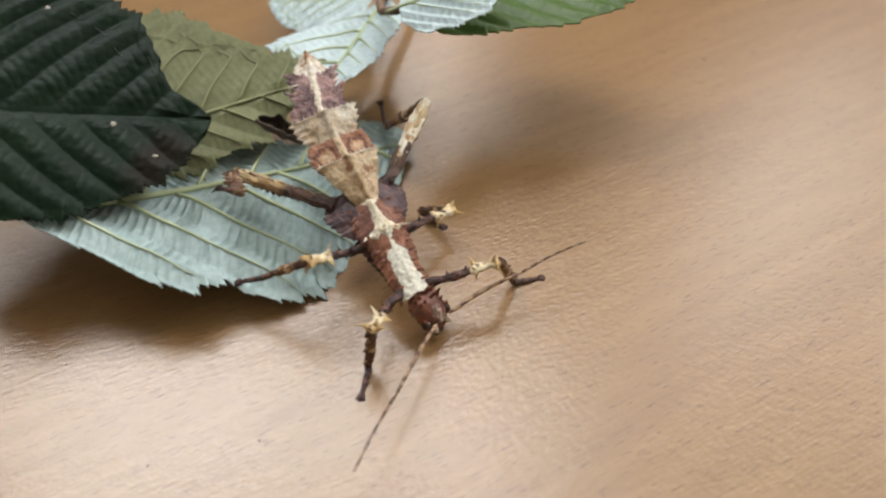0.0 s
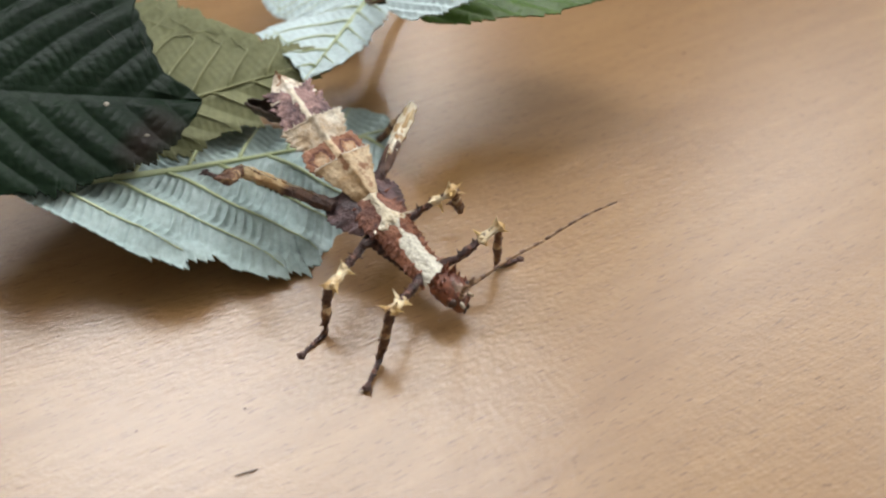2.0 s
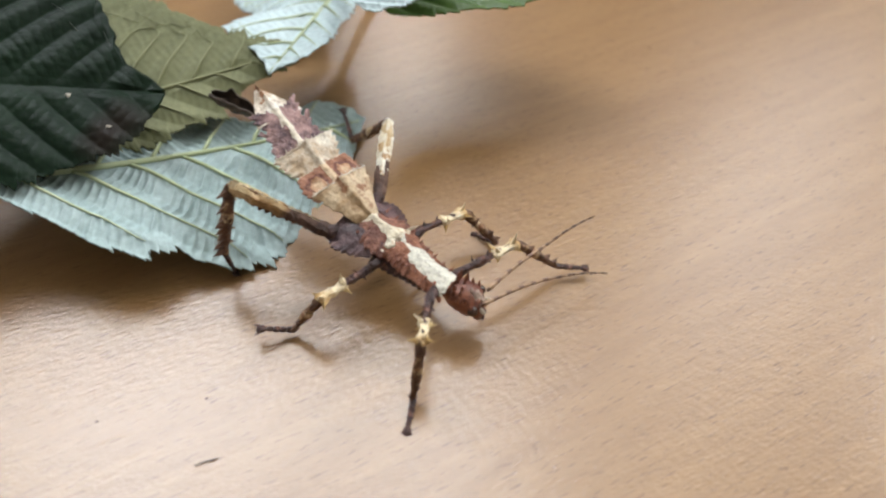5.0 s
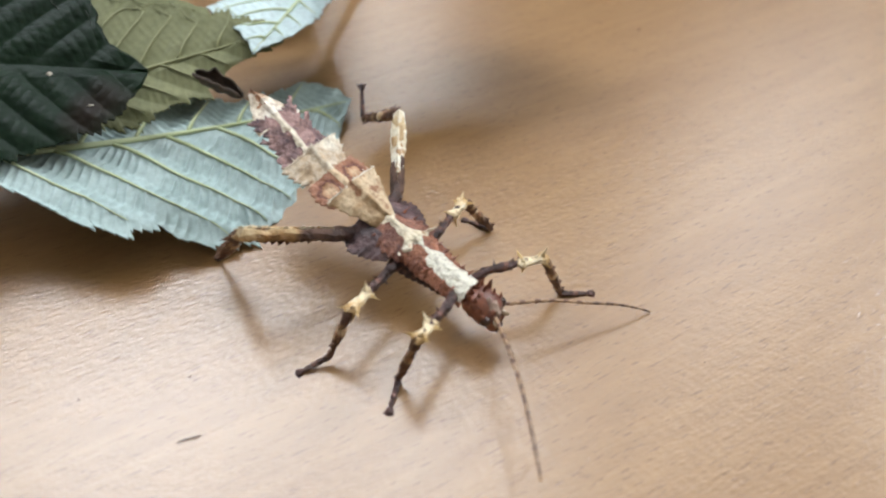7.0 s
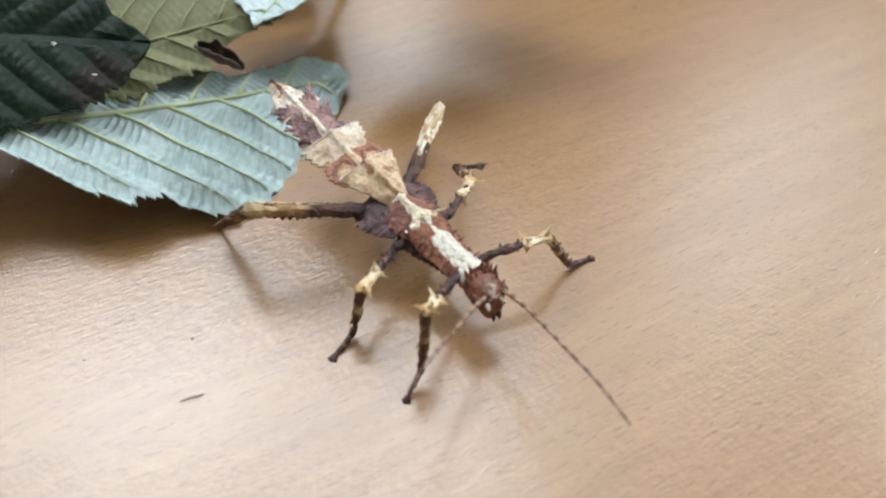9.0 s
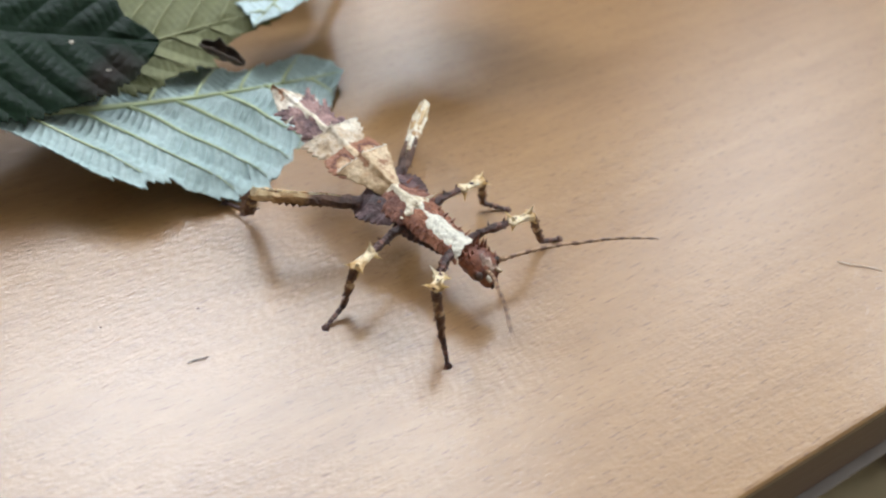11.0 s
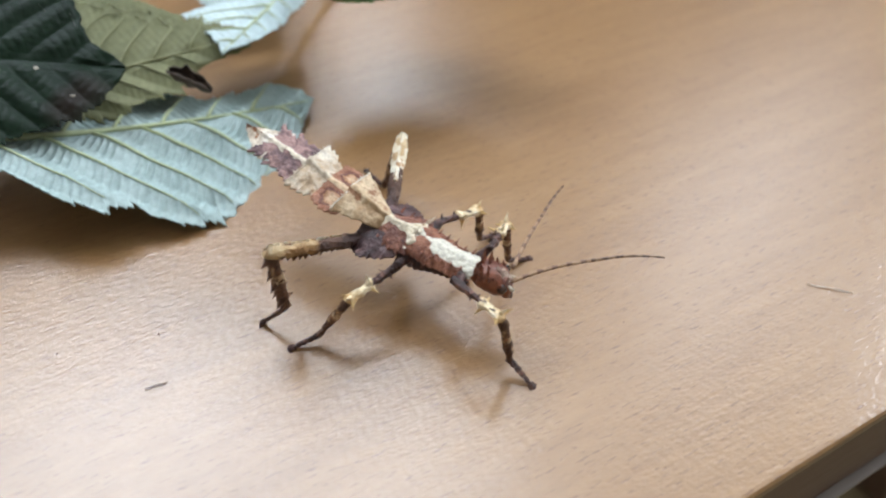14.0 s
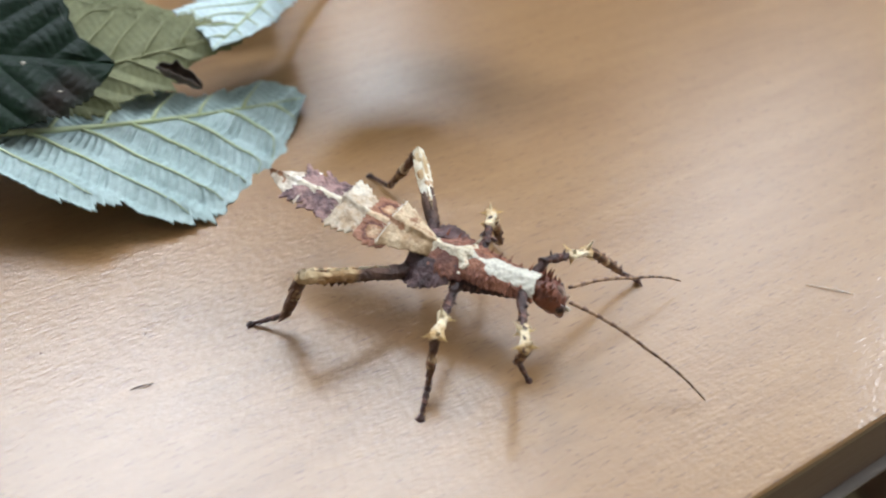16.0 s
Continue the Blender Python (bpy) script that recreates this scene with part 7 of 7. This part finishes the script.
    walk(P["head"], [
        (0.0, pose(0.01332, 0.00000, -0.00224, -5.6, 27.7, 17.1)), (0.5, pose(0.01332, 0.00000, -0.00224, -5.8, 22.3, 10.2)),
        (1.0, pose(0.01332, 0.00000, -0.00224, -9.4, 34.7, 20.5)), (1.5, pose(0.01332, 0.00000, -0.00224, -5.3, 13.9, 15.8)),
        (2.0, pose(0.01332, 0.00000, -0.00224, -1.9, 13.6, 15.2)), (2.5, pose(0.01332, 0.00000, -0.00224, -1.7, 11.0, 21.6)),
        (3.0, pose(0.01332, 0.00000, -0.00224, 1.6, 11.5, 27.5)), (3.5, pose(0.01332, 0.00000, -0.00224, 2.4, 10.1, 26.6)),
        (4.0, pose(0.01332, 0.00000, -0.00224, 2.4, 14.5, 26.0)), (4.5, pose(0.01332, 0.00000, -0.00224, 2.5, 19.0, 25.3)),
        (5.0, pose(0.01332, 0.00000, -0.00224, 2.5, 23.5, 24.6)), (5.5, pose(0.01332, 0.00000, -0.00224, 2.6, 28.0, 23.8)),
        (6.0, pose(0.01332, 0.00000, -0.00224, 2.6, 32.5, 23.0)), (6.5, pose(0.01332, 0.00000, -0.00224, 0.7, 30.7, 22.9)),
        (7.0, pose(0.01332, 0.00000, -0.00224, -0.7, 24.7, 7.1)), (7.5, pose(0.01332, 0.00000, -0.00224, -0.6, 32.8, 8.3)),
        (8.0, pose(0.01332, 0.00000, -0.00224, -0.5, 22.1, 2.3)), (8.5, pose(0.01332, 0.00000, -0.00224, -0.1, 24.9, 1.1)),
        (9.0, pose(0.01332, 0.00000, -0.00224, -0.5, 11.9, -12.1)), (9.5, pose(0.01332, 0.00000, -0.00224, -0.6, 14.3, -8.5)),
        (10.0, pose(0.01332, 0.00000, -0.00224, -0.7, 16.6, -4.7)), (10.5, pose(0.01332, 0.00000, -0.00224, -0.7, 18.9, -0.9)),
        (11.0, pose(0.01332, 0.00000, -0.00224, -0.6, 21.0, 3.1)), (11.5, pose(0.01332, 0.00000, -0.00224, -0.4, 23.1, 7.0)),
        (12.0, pose(0.01332, 0.00000, -0.00224, 0.3, 20.0, 17.2)), (12.5, pose(0.01332, 0.00000, -0.00224, 0.8, 21.9, 17.8)),
        (13.0, pose(0.01332, 0.00000, -0.00224, 0.7, 20.4, 23.9)), (13.5, pose(0.01332, 0.00000, -0.00224, -0.4, 28.1, 24.7)),
        (14.0, pose(0.01332, 0.00000, -0.00224, 0.2, 29.7, 24.0)), (14.5, pose(0.01332, 0.00000, -0.00224, -4.0, 30.5, 11.1)),
        (15.0, pose(0.01332, 0.00000, -0.00224, -2.4, 36.8, 21.0)), (15.5, pose(0.01332, 0.00000, -0.00224, -4.8, 45.6, 12.2)),
        (16.0, pose(0.01332, 0.00000, -0.00224, -3.6, 47.9, 20.9)),
    ])
    walk(P["abdomen"], [
        (0.0, pose(-0.00816, 0.00000, 0.00115, 1.5, -12.2, -178.3)), (0.5, pose(-0.00816, 0.00000, 0.00115, 3.4, -8.8, -177.3)),
        (1.0, pose(-0.00816, 0.00000, 0.00115, 3.0, -7.2, 179.1)), (1.5, pose(-0.00816, 0.00000, 0.00115, 1.1, -7.3, 177.4)),
        (2.0, pose(-0.00816, 0.00000, 0.00115, -1.4, -7.9, 177.6)), (2.5, pose(-0.00816, 0.00000, 0.00115, -2.0, -7.7, 176.6)),
        (3.0, pose(-0.00816, 0.00000, 0.00115, -4.6, -10.2, 176.2)), (3.5, pose(-0.00816, 0.00000, 0.00115, -4.8, -11.1, 178.9)),
        (4.0, pose(-0.00816, 0.00000, 0.00115, -4.4, -12.2, 178.4)), (4.5, pose(-0.00816, 0.00000, 0.00115, -3.9, -13.2, 178.0)),
        (5.0, pose(-0.00816, 0.00000, 0.00115, -3.4, -14.2, 177.5)), (5.5, pose(-0.00816, 0.00000, 0.00115, -3.0, -15.3, 177.0)),
        (6.0, pose(-0.00816, 0.00000, 0.00115, -2.5, -16.3, 176.5)), (6.5, pose(-0.00816, 0.00000, 0.00115, -0.4, -20.7, 179.7)),
        (7.0, pose(-0.00816, 0.00000, 0.00115, 0.6, -13.6, -174.7)), (7.5, pose(-0.00816, 0.00000, 0.00115, 0.3, -6.1, -178.6)),
        (8.0, pose(-0.00816, 0.00000, 0.00115, 0.4, -4.1, 179.1)), (8.5, pose(-0.00816, 0.00000, 0.00115, 0.1, -5.5, 179.3)),
        (9.0, pose(-0.00816, 0.00000, 0.00115, 0.3, -4.0, -178.1)), (9.5, pose(-0.00816, 0.00000, 0.00115, 0.4, -4.6, -179.3)),
        (10.0, pose(-0.00816, 0.00000, 0.00115, 0.5, -5.2, 179.6)), (10.5, pose(-0.00816, 0.00000, 0.00115, 0.7, -5.8, 178.4)),
        (11.0, pose(-0.00816, 0.00000, 0.00115, 0.9, -6.4, 177.2)), (11.5, pose(-0.00816, 0.00000, 0.00115, 1.1, -7.0, 176.1)),
        (12.0, pose(-0.00816, 0.00000, 0.00115, 0.8, -7.9, 179.4)), (12.5, pose(-0.00816, 0.00000, 0.00115, -0.0, -10.5, -178.9)),
        (13.0, pose(-0.00816, 0.00000, 0.00115, 1.0, -13.4, -179.9)), (13.5, pose(-0.00816, 0.00000, 0.00115, 2.6, -16.2, 179.8)),
        (14.0, pose(-0.00816, 0.00000, 0.00115, 2.7, -19.3, -178.2)), (14.5, pose(-0.00816, 0.00000, 0.00115, 6.0, -23.5, 179.4)),
        (15.0, pose(-0.00816, 0.00000, 0.00115, 6.9, -21.1, 177.1)), (15.5, pose(-0.00816, 0.00000, 0.00115, 6.8, -18.9, 178.4)),
        (16.0, pose(-0.00816, 0.00000, 0.00115, 6.5, -15.7, -178.4)),
    ])
    walk(P["tail"], [
        (0.0, pose(-0.02683, -0.00054, 0.00517, -1.5, -3.0, 167.6)), (0.5, pose(-0.02687, -0.00089, 0.00406, -0.2, -0.3, 167.7)),
        (1.0, pose(-0.02697, 0.00030, 0.00351, 1.3, 0.7, 171.3)), (1.5, pose(-0.02684, 0.00086, 0.00356, -0.0, 7.6, 172.6)),
        (2.0, pose(-0.02690, 0.00079, 0.00376, -2.6, 3.8, 169.9)), (2.5, pose(-0.02687, 0.00110, 0.00367, -2.7, -4.8, 171.7)),
        (3.0, pose(-0.02682, 0.00122, 0.00453, -4.9, -12.2, 172.8)), (3.5, pose(-0.02673, 0.00035, 0.00481, -5.2, -14.5, 173.9)),
        (4.0, pose(-0.02664, 0.00050, 0.00514, -4.7, -15.4, 173.8)), (4.5, pose(-0.02655, 0.00065, 0.00547, -4.1, -16.3, 173.7)),
        (5.0, pose(-0.02646, 0.00080, 0.00580, -3.6, -17.2, 173.6)), (5.5, pose(-0.02638, 0.00095, 0.00613, -3.1, -18.1, 173.4)),
        (6.0, pose(-0.02629, 0.00109, 0.00646, -2.5, -19.0, 173.3)), (6.5, pose(-0.02616, 0.00008, 0.00797, -0.3, -18.2, 178.5)),
        (7.0, pose(-0.02667, -0.00170, 0.00566, 0.5, -22.9, -178.8)), (7.5, pose(-0.02695, -0.00045, 0.00316, 0.5, -29.2, -175.0)),
        (8.0, pose(-0.02702, 0.00028, 0.00252, 0.7, -30.4, -175.1)), (8.5, pose(-0.02706, 0.00024, 0.00296, 0.1, -25.3, -168.9)),
        (9.0, pose(-0.02711, -0.00063, 0.00249, 0.2, -24.2, -170.3)), (9.5, pose(-0.02707, -0.00025, 0.00269, 0.2, -23.2, -170.7)),
        (10.0, pose(-0.02703, 0.00014, 0.00288, 0.2, -22.3, -171.0)), (10.5, pose(-0.02699, 0.00052, 0.00308, 0.2, -21.4, -171.4)),
        (11.0, pose(-0.02695, 0.00090, 0.00328, 0.3, -20.5, -171.7)), (11.5, pose(-0.02692, 0.00129, 0.00347, 0.3, -19.6, -172.1)),
        (12.0, pose(-0.02690, 0.00020, 0.00374, 0.7, -13.4, -179.8)), (12.5, pose(-0.02677, -0.00036, 0.00460, 0.1, -7.5, 178.8)),
        (13.0, pose(-0.02663, -0.00005, 0.00556, 1.1, -10.7, 178.6)), (13.5, pose(-0.02634, 0.00005, 0.00645, 2.7, -11.7, 178.0)),
        (14.0, pose(-0.02613, -0.00055, 0.00743, 3.1, -13.2, 177.5)), (14.5, pose(-0.02571, 0.00020, 0.00877, 5.8, -11.8, 179.4)),
        (15.0, pose(-0.02586, 0.00089, 0.00797, 5.2, -13.0, -174.4)), (15.5, pose(-0.02605, 0.00050, 0.00727, 6.1, -11.8, -178.1)),
        (16.0, pose(-0.02640, -0.00051, 0.00628, 6.7, -13.8, -179.8)),
    ])
    base_rows = [
        (0.0, pose(0.01886, 0.00381, -0.00334, -11.6, 0.5, 92.9)), (0.5, pose(0.01936, 0.00313, -0.00273, -12.5, 6.7, 60.6)),
        (1.0, pose(0.01834, 0.00416, -0.00423, -11.6, 2.5, 67.0)), (1.5, pose(0.01903, 0.00369, -0.00177, -12.0, -10.3, 102.1)),
        (2.0, pose(0.01913, 0.00352, -0.00162, -9.9, -19.3, 77.2)), (2.5, pose(0.01867, 0.00413, -0.00131, -7.7, -4.3, 79.9)),
        (3.0, pose(0.01830, 0.00456, -0.00127, -5.6, -25.4, 97.6)), (3.5, pose(0.01836, 0.00444, -0.00109, -3.9, 4.1, 87.7)),
        (4.0, pose(0.01848, 0.00441, -0.00159, -3.0, 3.2, 87.0)), (4.5, pose(0.01856, 0.00436, -0.00210, -2.2, 2.2, 86.3)),
        (5.0, pose(0.01860, 0.00429, -0.00262, -1.4, 1.1, 85.4)), (5.5, pose(0.01861, 0.00420, -0.00314, -0.6, 0.1, 84.4)),
        (6.0, pose(0.01859, 0.00409, -0.00365, 0.2, -0.9, 83.2)), (6.5, pose(0.01858, 0.00415, -0.00350, 0.8, 10.2, 63.5)),
        (7.0, pose(0.01958, 0.00262, -0.00285, -1.5, 18.7, 55.4)), (7.5, pose(0.01938, 0.00273, -0.00376, -1.8, 11.9, 57.0)),
        (8.0, pose(0.01980, 0.00209, -0.00255, -2.2, -7.5, 79.7)), (8.5, pose(0.01983, 0.00193, -0.00286, -0.1, 18.1, 45.2)),
        (9.0, pose(0.02007, 0.00041, -0.00138, -0.4, -4.9, -9.8)), (9.5, pose(0.02006, 0.00084, -0.00165, -0.3, -5.8, 2.7)),
        (10.0, pose(0.02001, 0.00128, -0.00192, 0.1, -6.4, 18.0)), (10.5, pose(0.01991, 0.00173, -0.00218, 1.0, -6.6, 34.5)),
        (11.0, pose(0.01978, 0.00217, -0.00243, 2.1, -6.2, 49.5)), (11.5, pose(0.01961, 0.00260, -0.00265, 3.1, -5.4, 61.7)),
        (12.0, pose(0.01908, 0.00365, -0.00228, 3.4, 30.8, 72.6)), (12.5, pose(0.01905, 0.00369, -0.00249, 2.4, 1.2, 67.4)),
        (13.0, pose(0.01861, 0.00429, -0.00232, 3.7, 1.0, 85.0)), (13.5, pose(0.01846, 0.00436, -0.00322, 4.9, 28.6, 85.8)),
        (14.0, pose(0.01850, 0.00428, -0.00339, 7.1, 9.0, 101.0)), (14.5, pose(0.01921, 0.00315, -0.00360, 10.5, 18.4, 101.1)),
        (15.0, pose(0.01846, 0.00400, -0.00425, 11.3, 26.8, 92.4)), (15.5, pose(0.01857, 0.00316, -0.00524, 7.9, 26.9, 67.6)),
        (16.0, pose(0.01795, 0.00384, -0.00544, 4.6, 32.1, 57.3)),
    ]
    tip_rows = [
        (0.0, pose(0.01806, 0.01979, -0.00348, -11.6, 0.8, 93.0)), (0.5, pose(0.02709, 0.01686, -0.00460, -12.5, 6.9, 61.0)),
        (1.0, pose(0.02458, 0.01887, -0.00494, -11.6, 3.1, 67.0)), (1.5, pose(0.01575, 0.01905, 0.00108, -12.1, -12.5, 102.8)),
        (2.0, pose(0.02248, 0.01828, 0.00367, -9.9, -19.1, 77.0)), (2.5, pose(0.02147, 0.01982, -0.00012, -7.7, -3.8, 79.8)),
        (3.0, pose(0.01637, 0.01891, 0.00561, -5.6, -25.4, 97.8)), (3.5, pose(0.01900, 0.02037, -0.00224, -3.9, 4.6, 87.7)),
        (4.0, pose(0.01930, 0.02029, -0.00248, -3.0, 3.5, 86.8)), (4.5, pose(0.01959, 0.02021, -0.00271, -2.2, 2.5, 85.9)),
        (5.0, pose(0.01989, 0.02013, -0.00294, -1.4, 1.4, 85.0)), (5.5, pose(0.02018, 0.02005, -0.00317, -0.6, 0.4, 84.2)),
        (6.0, pose(0.02048, 0.01997, -0.00340, 0.2, -0.7, 83.3)), (6.5, pose(0.02559, 0.01824, -0.00633, 0.8, 10.5, 63.5)),
        (7.0, pose(0.02790, 0.01467, -0.00782, -1.4, 17.5, 53.5)), (7.5, pose(0.02790, 0.01584, -0.00704, -1.8, 10.7, 57.0)),
        (8.0, pose(0.02265, 0.01768, -0.00047, -2.2, -8.3, 79.6)), (8.5, pose(0.03041, 0.01260, -0.00776, -0.1, 18.3, 45.3)),
        (9.0, pose(0.03573, -0.00229, -0.00001, -0.4, -4.7, -10.4)), (9.5, pose(0.03402, 0.00149, -0.00024, -0.4, -5.1, 2.0)),
        (10.0, pose(0.03230, 0.00528, -0.00046, 0.1, -5.3, 17.1)), (10.5, pose(0.03059, 0.00906, -0.00069, 1.0, -5.0, 33.4)),
        (11.0, pose(0.02888, 0.01285, -0.00091, 2.0, -4.5, 48.5)), (11.5, pose(0.02717, 0.01663, -0.00114, 3.0, -3.8, 60.8)),
        (12.0, pose(0.02314, 0.01661, -0.01037, 3.4, 31.6, 72.7)), (12.5, pose(0.02519, 0.01847, -0.00283, 2.4, 3.2, 65.7)),
        (13.0, pose(0.02000, 0.02024, -0.00261, 3.7, 2.1, 84.4)), (13.5, pose(0.01950, 0.01836, -0.01088, 4.9, 29.1, 85.7)),
        (14.0, pose(0.01549, 0.01979, -0.00588, 7.1, 9.1, 101.1)), (14.5, pose(0.01629, 0.01804, -0.00866, 10.5, 18.7, 101.2)),
        (15.0, pose(0.01787, 0.01826, -0.01147, 11.3, 27.1, 92.5)), (15.5, pose(0.02400, 0.01634, -0.01247, 7.7, 28.3, 66.1)),
        (16.0, pose(0.02528, 0.01524, -0.01393, 4.4, 32.7, 56.2)),
    ]
    base_rows, tip_rows = arched(base_rows, tip_rows)
    walk(P["Lant"], base_rows)
    walk(P["Ltip"], tip_rows)
    base_rows = [
        (0.0, pose(0.02008, 0.00044, -0.00303, 8.8, -11.7, -53.8)), (0.5, pose(0.02012, -0.00037, -0.00240, 8.7, -18.5, -53.8)),
        (1.0, pose(0.01990, 0.00095, -0.00375, 9.0, -40.9, -56.4)), (1.5, pose(0.02008, 0.00027, -0.00144, 7.6, -38.1, -40.3)),
        (2.0, pose(0.02010, 0.00005, -0.00150, 15.1, -63.0, -50.9)), (2.5, pose(0.02001, 0.00079, -0.00121, 5.7, -63.8, -12.2)),
        (2.8, pose(0.01998, 0.00107, -0.00129, -27.6, -59.3, 66.2)), (3.0, pose(0.01994, 0.00135, -0.00136, -5.8, -30.4, 96.4)),
        (3.5, pose(0.01995, 0.00121, -0.00124, -3.9, 0.2, 88.3)), (4.0, pose(0.02002, 0.00116, -0.00174, -2.8, 3.3, 83.7)),
        (4.5, pose(0.02005, 0.00109, -0.00225, -1.7, 6.4, 78.8)), (5.0, pose(0.02004, 0.00100, -0.00277, -0.7, 9.6, 73.5)),
        (5.5, pose(0.02000, 0.00088, -0.00329, 0.3, 12.6, 68.0)), (6.0, pose(0.01992, 0.00074, -0.00379, 1.1, 15.5, 62.4)),
        (6.2, pose(0.01994, 0.00078, -0.00366, -8.4, 5.7, 13.8)), (6.5, pose(0.01996, 0.00083, -0.00353, -0.1, -7.8, -33.0)),
        (7.0, pose(0.02005, -0.00095, -0.00281, 0.5, -7.9, -36.5)), (7.5, pose(0.01992, -0.00083, -0.00373, 1.8, -25.5, -62.2)),
        (8.0, pose(0.01996, -0.00151, -0.00252, 2.5, -31.6, -87.2)), (8.5, pose(0.01990, -0.00167, -0.00286, 0.0, -2.6, -66.2)),
        (9.0, pose(0.01932, -0.00311, -0.00135, -1.0, -22.4, -67.1)), (9.5, pose(0.01954, -0.00272, -0.00162, -1.6, -25.3, -61.0)),
        (10.0, pose(0.01972, -0.00231, -0.00188, -2.3, -28.0, -54.2)), (10.5, pose(0.01987, -0.00187, -0.00214, -2.8, -30.3, -47.0)),
        (11.0, pose(0.01999, -0.00142, -0.00239, -3.3, -32.0, -39.4)), (11.5, pose(0.02006, -0.00097, -0.00263, -3.5, -33.2, -31.9)),
        (11.8, pose(0.02009, -0.00038, -0.00246, -19.3, -11.4, 17.8)), (12.0, pose(0.02013, 0.00021, -0.00230, 2.6, 17.1, 59.8)),
        (12.5, pose(0.02013, 0.00026, -0.00254, 1.4, 30.2, 28.6)), (13.0, pose(0.02006, 0.00100, -0.00236, -0.8, 32.3, 5.0)),
        (13.5, pose(0.01998, 0.00110, -0.00320, 0.2, 22.1, 30.2)), (14.0, pose(0.01996, 0.00099, -0.00340, 3.5, 7.1, 52.1)),
        (14.5, pose(0.02003, -0.00035, -0.00339, 3.3, 2.0, 49.1)), (15.0, pose(0.01983, 0.00067, -0.00413, -0.4, 22.4, 29.6)),
        (15.5, pose(0.01953, -0.00030, -0.00503, -5.6, 35.5, 6.6)), (16.0, pose(0.01939, 0.00055, -0.00529, -6.8, 33.9, 3.0)),
    ]
    tip_rows = [
        (0.0, pose(0.02933, -0.01221, 0.00021, 8.8, -11.3, -53.8)), (0.5, pose(0.02908, -0.01261, 0.00268, 8.7, -18.2, -53.8)),
        (1.0, pose(0.02658, -0.00911, 0.00672, 9.0, -40.8, -56.4)), (1.5, pose(0.02967, -0.00787, 0.00843, 8.2, -36.4, -44.0)),
        (2.0, pose(0.02467, -0.00558, 0.01274, 15.3, -61.8, -53.6)), (2.5, pose(0.02692, -0.00071, 0.01313, 7.7, -60.5, -23.5)),
        (2.8, pose(0.02266, 0.00718, 0.00994, -28.4, -61.6, 63.3)), (3.0, pose(0.01840, 0.01508, 0.00675, -5.9, -30.0, 97.9)),
        (3.5, pose(0.02043, 0.01720, -0.00130, -3.9, 1.9, 88.3)), (4.0, pose(0.02171, 0.01655, -0.00263, -2.6, 4.9, 81.6)),
        (4.5, pose(0.02298, 0.01589, -0.00395, -1.4, 8.1, 74.3)), (5.0, pose(0.02426, 0.01523, -0.00527, -0.2, 11.3, 66.7)),
        (5.5, pose(0.02554, 0.01457, -0.00659, 0.8, 14.2, 59.0)), (6.0, pose(0.02681, 0.01391, -0.00791, 1.5, 16.8, 51.4)),
        (6.2, pose(0.03002, 0.00306, -0.00464, -7.3, 7.9, 6.4)), (6.5, pose(0.03322, -0.00780, -0.00137, -0.1, -5.4, -36.4)),
        (7.0, pose(0.03278, -0.01037, -0.00060, 0.6, -6.0, -40.8)), (7.5, pose(0.02665, -0.01360, 0.00315, 1.9, -26.7, -63.4)),
        (8.0, pose(0.02063, -0.01512, 0.00585, 2.5, -33.1, -81.7)), (8.5, pose(0.02637, -0.01630, -0.00214, 0.0, -2.1, -67.1)),
        (9.0, pose(0.02508, -0.01674, 0.00474, -1.0, -27.2, -65.7)), (9.5, pose(0.02634, -0.01500, 0.00502, -1.7, -28.5, -60.2)),
        (10.0, pose(0.02761, -0.01326, 0.00529, -2.3, -29.5, -54.4)), (10.5, pose(0.02888, -0.01151, 0.00556, -2.9, -30.3, -48.4)),
        (11.0, pose(0.03014, -0.00977, 0.00583, -3.3, -30.8, -42.4)), (11.5, pose(0.03141, -0.00803, 0.00611, -3.7, -31.0, -36.5)),
        (11.8, pose(0.02961, 0.00267, -0.00044, -19.1, -8.7, 12.1)), (12.0, pose(0.02780, 0.01336, -0.00698, 2.4, 18.8, 54.9)),
        (12.5, pose(0.03208, 0.00677, -0.01045, 1.1, 35.4, 21.6)), (13.0, pose(0.03302, 0.00214, -0.01060, -1.7, 41.6, -5.2)),
        (13.5, pose(0.03279, 0.00854, -0.00921, -0.2, 26.5, 26.1)), (14.0, pose(0.02973, 0.01352, -0.00537, 3.3, 10.8, 49.5)),
        (14.5, pose(0.03052, 0.01176, -0.00393, 2.7, 5.8, 46.1)), (15.0, pose(0.03267, 0.00796, -0.01023, -1.5, 25.8, 24.5)),
        (15.5, pose(0.03201, 0.00113, -0.01399, -9.0, 41.5, -6.8)), (16.0, pose(0.03241, 0.00124, -0.01404, -7.7, 36.9, -1.0)),
    ]
    base_rows, tip_rows = arched(base_rows, tip_rows)
    walk(P["Rant"], base_rows)
    walk(P["Rtip"], tip_rows)


motions()
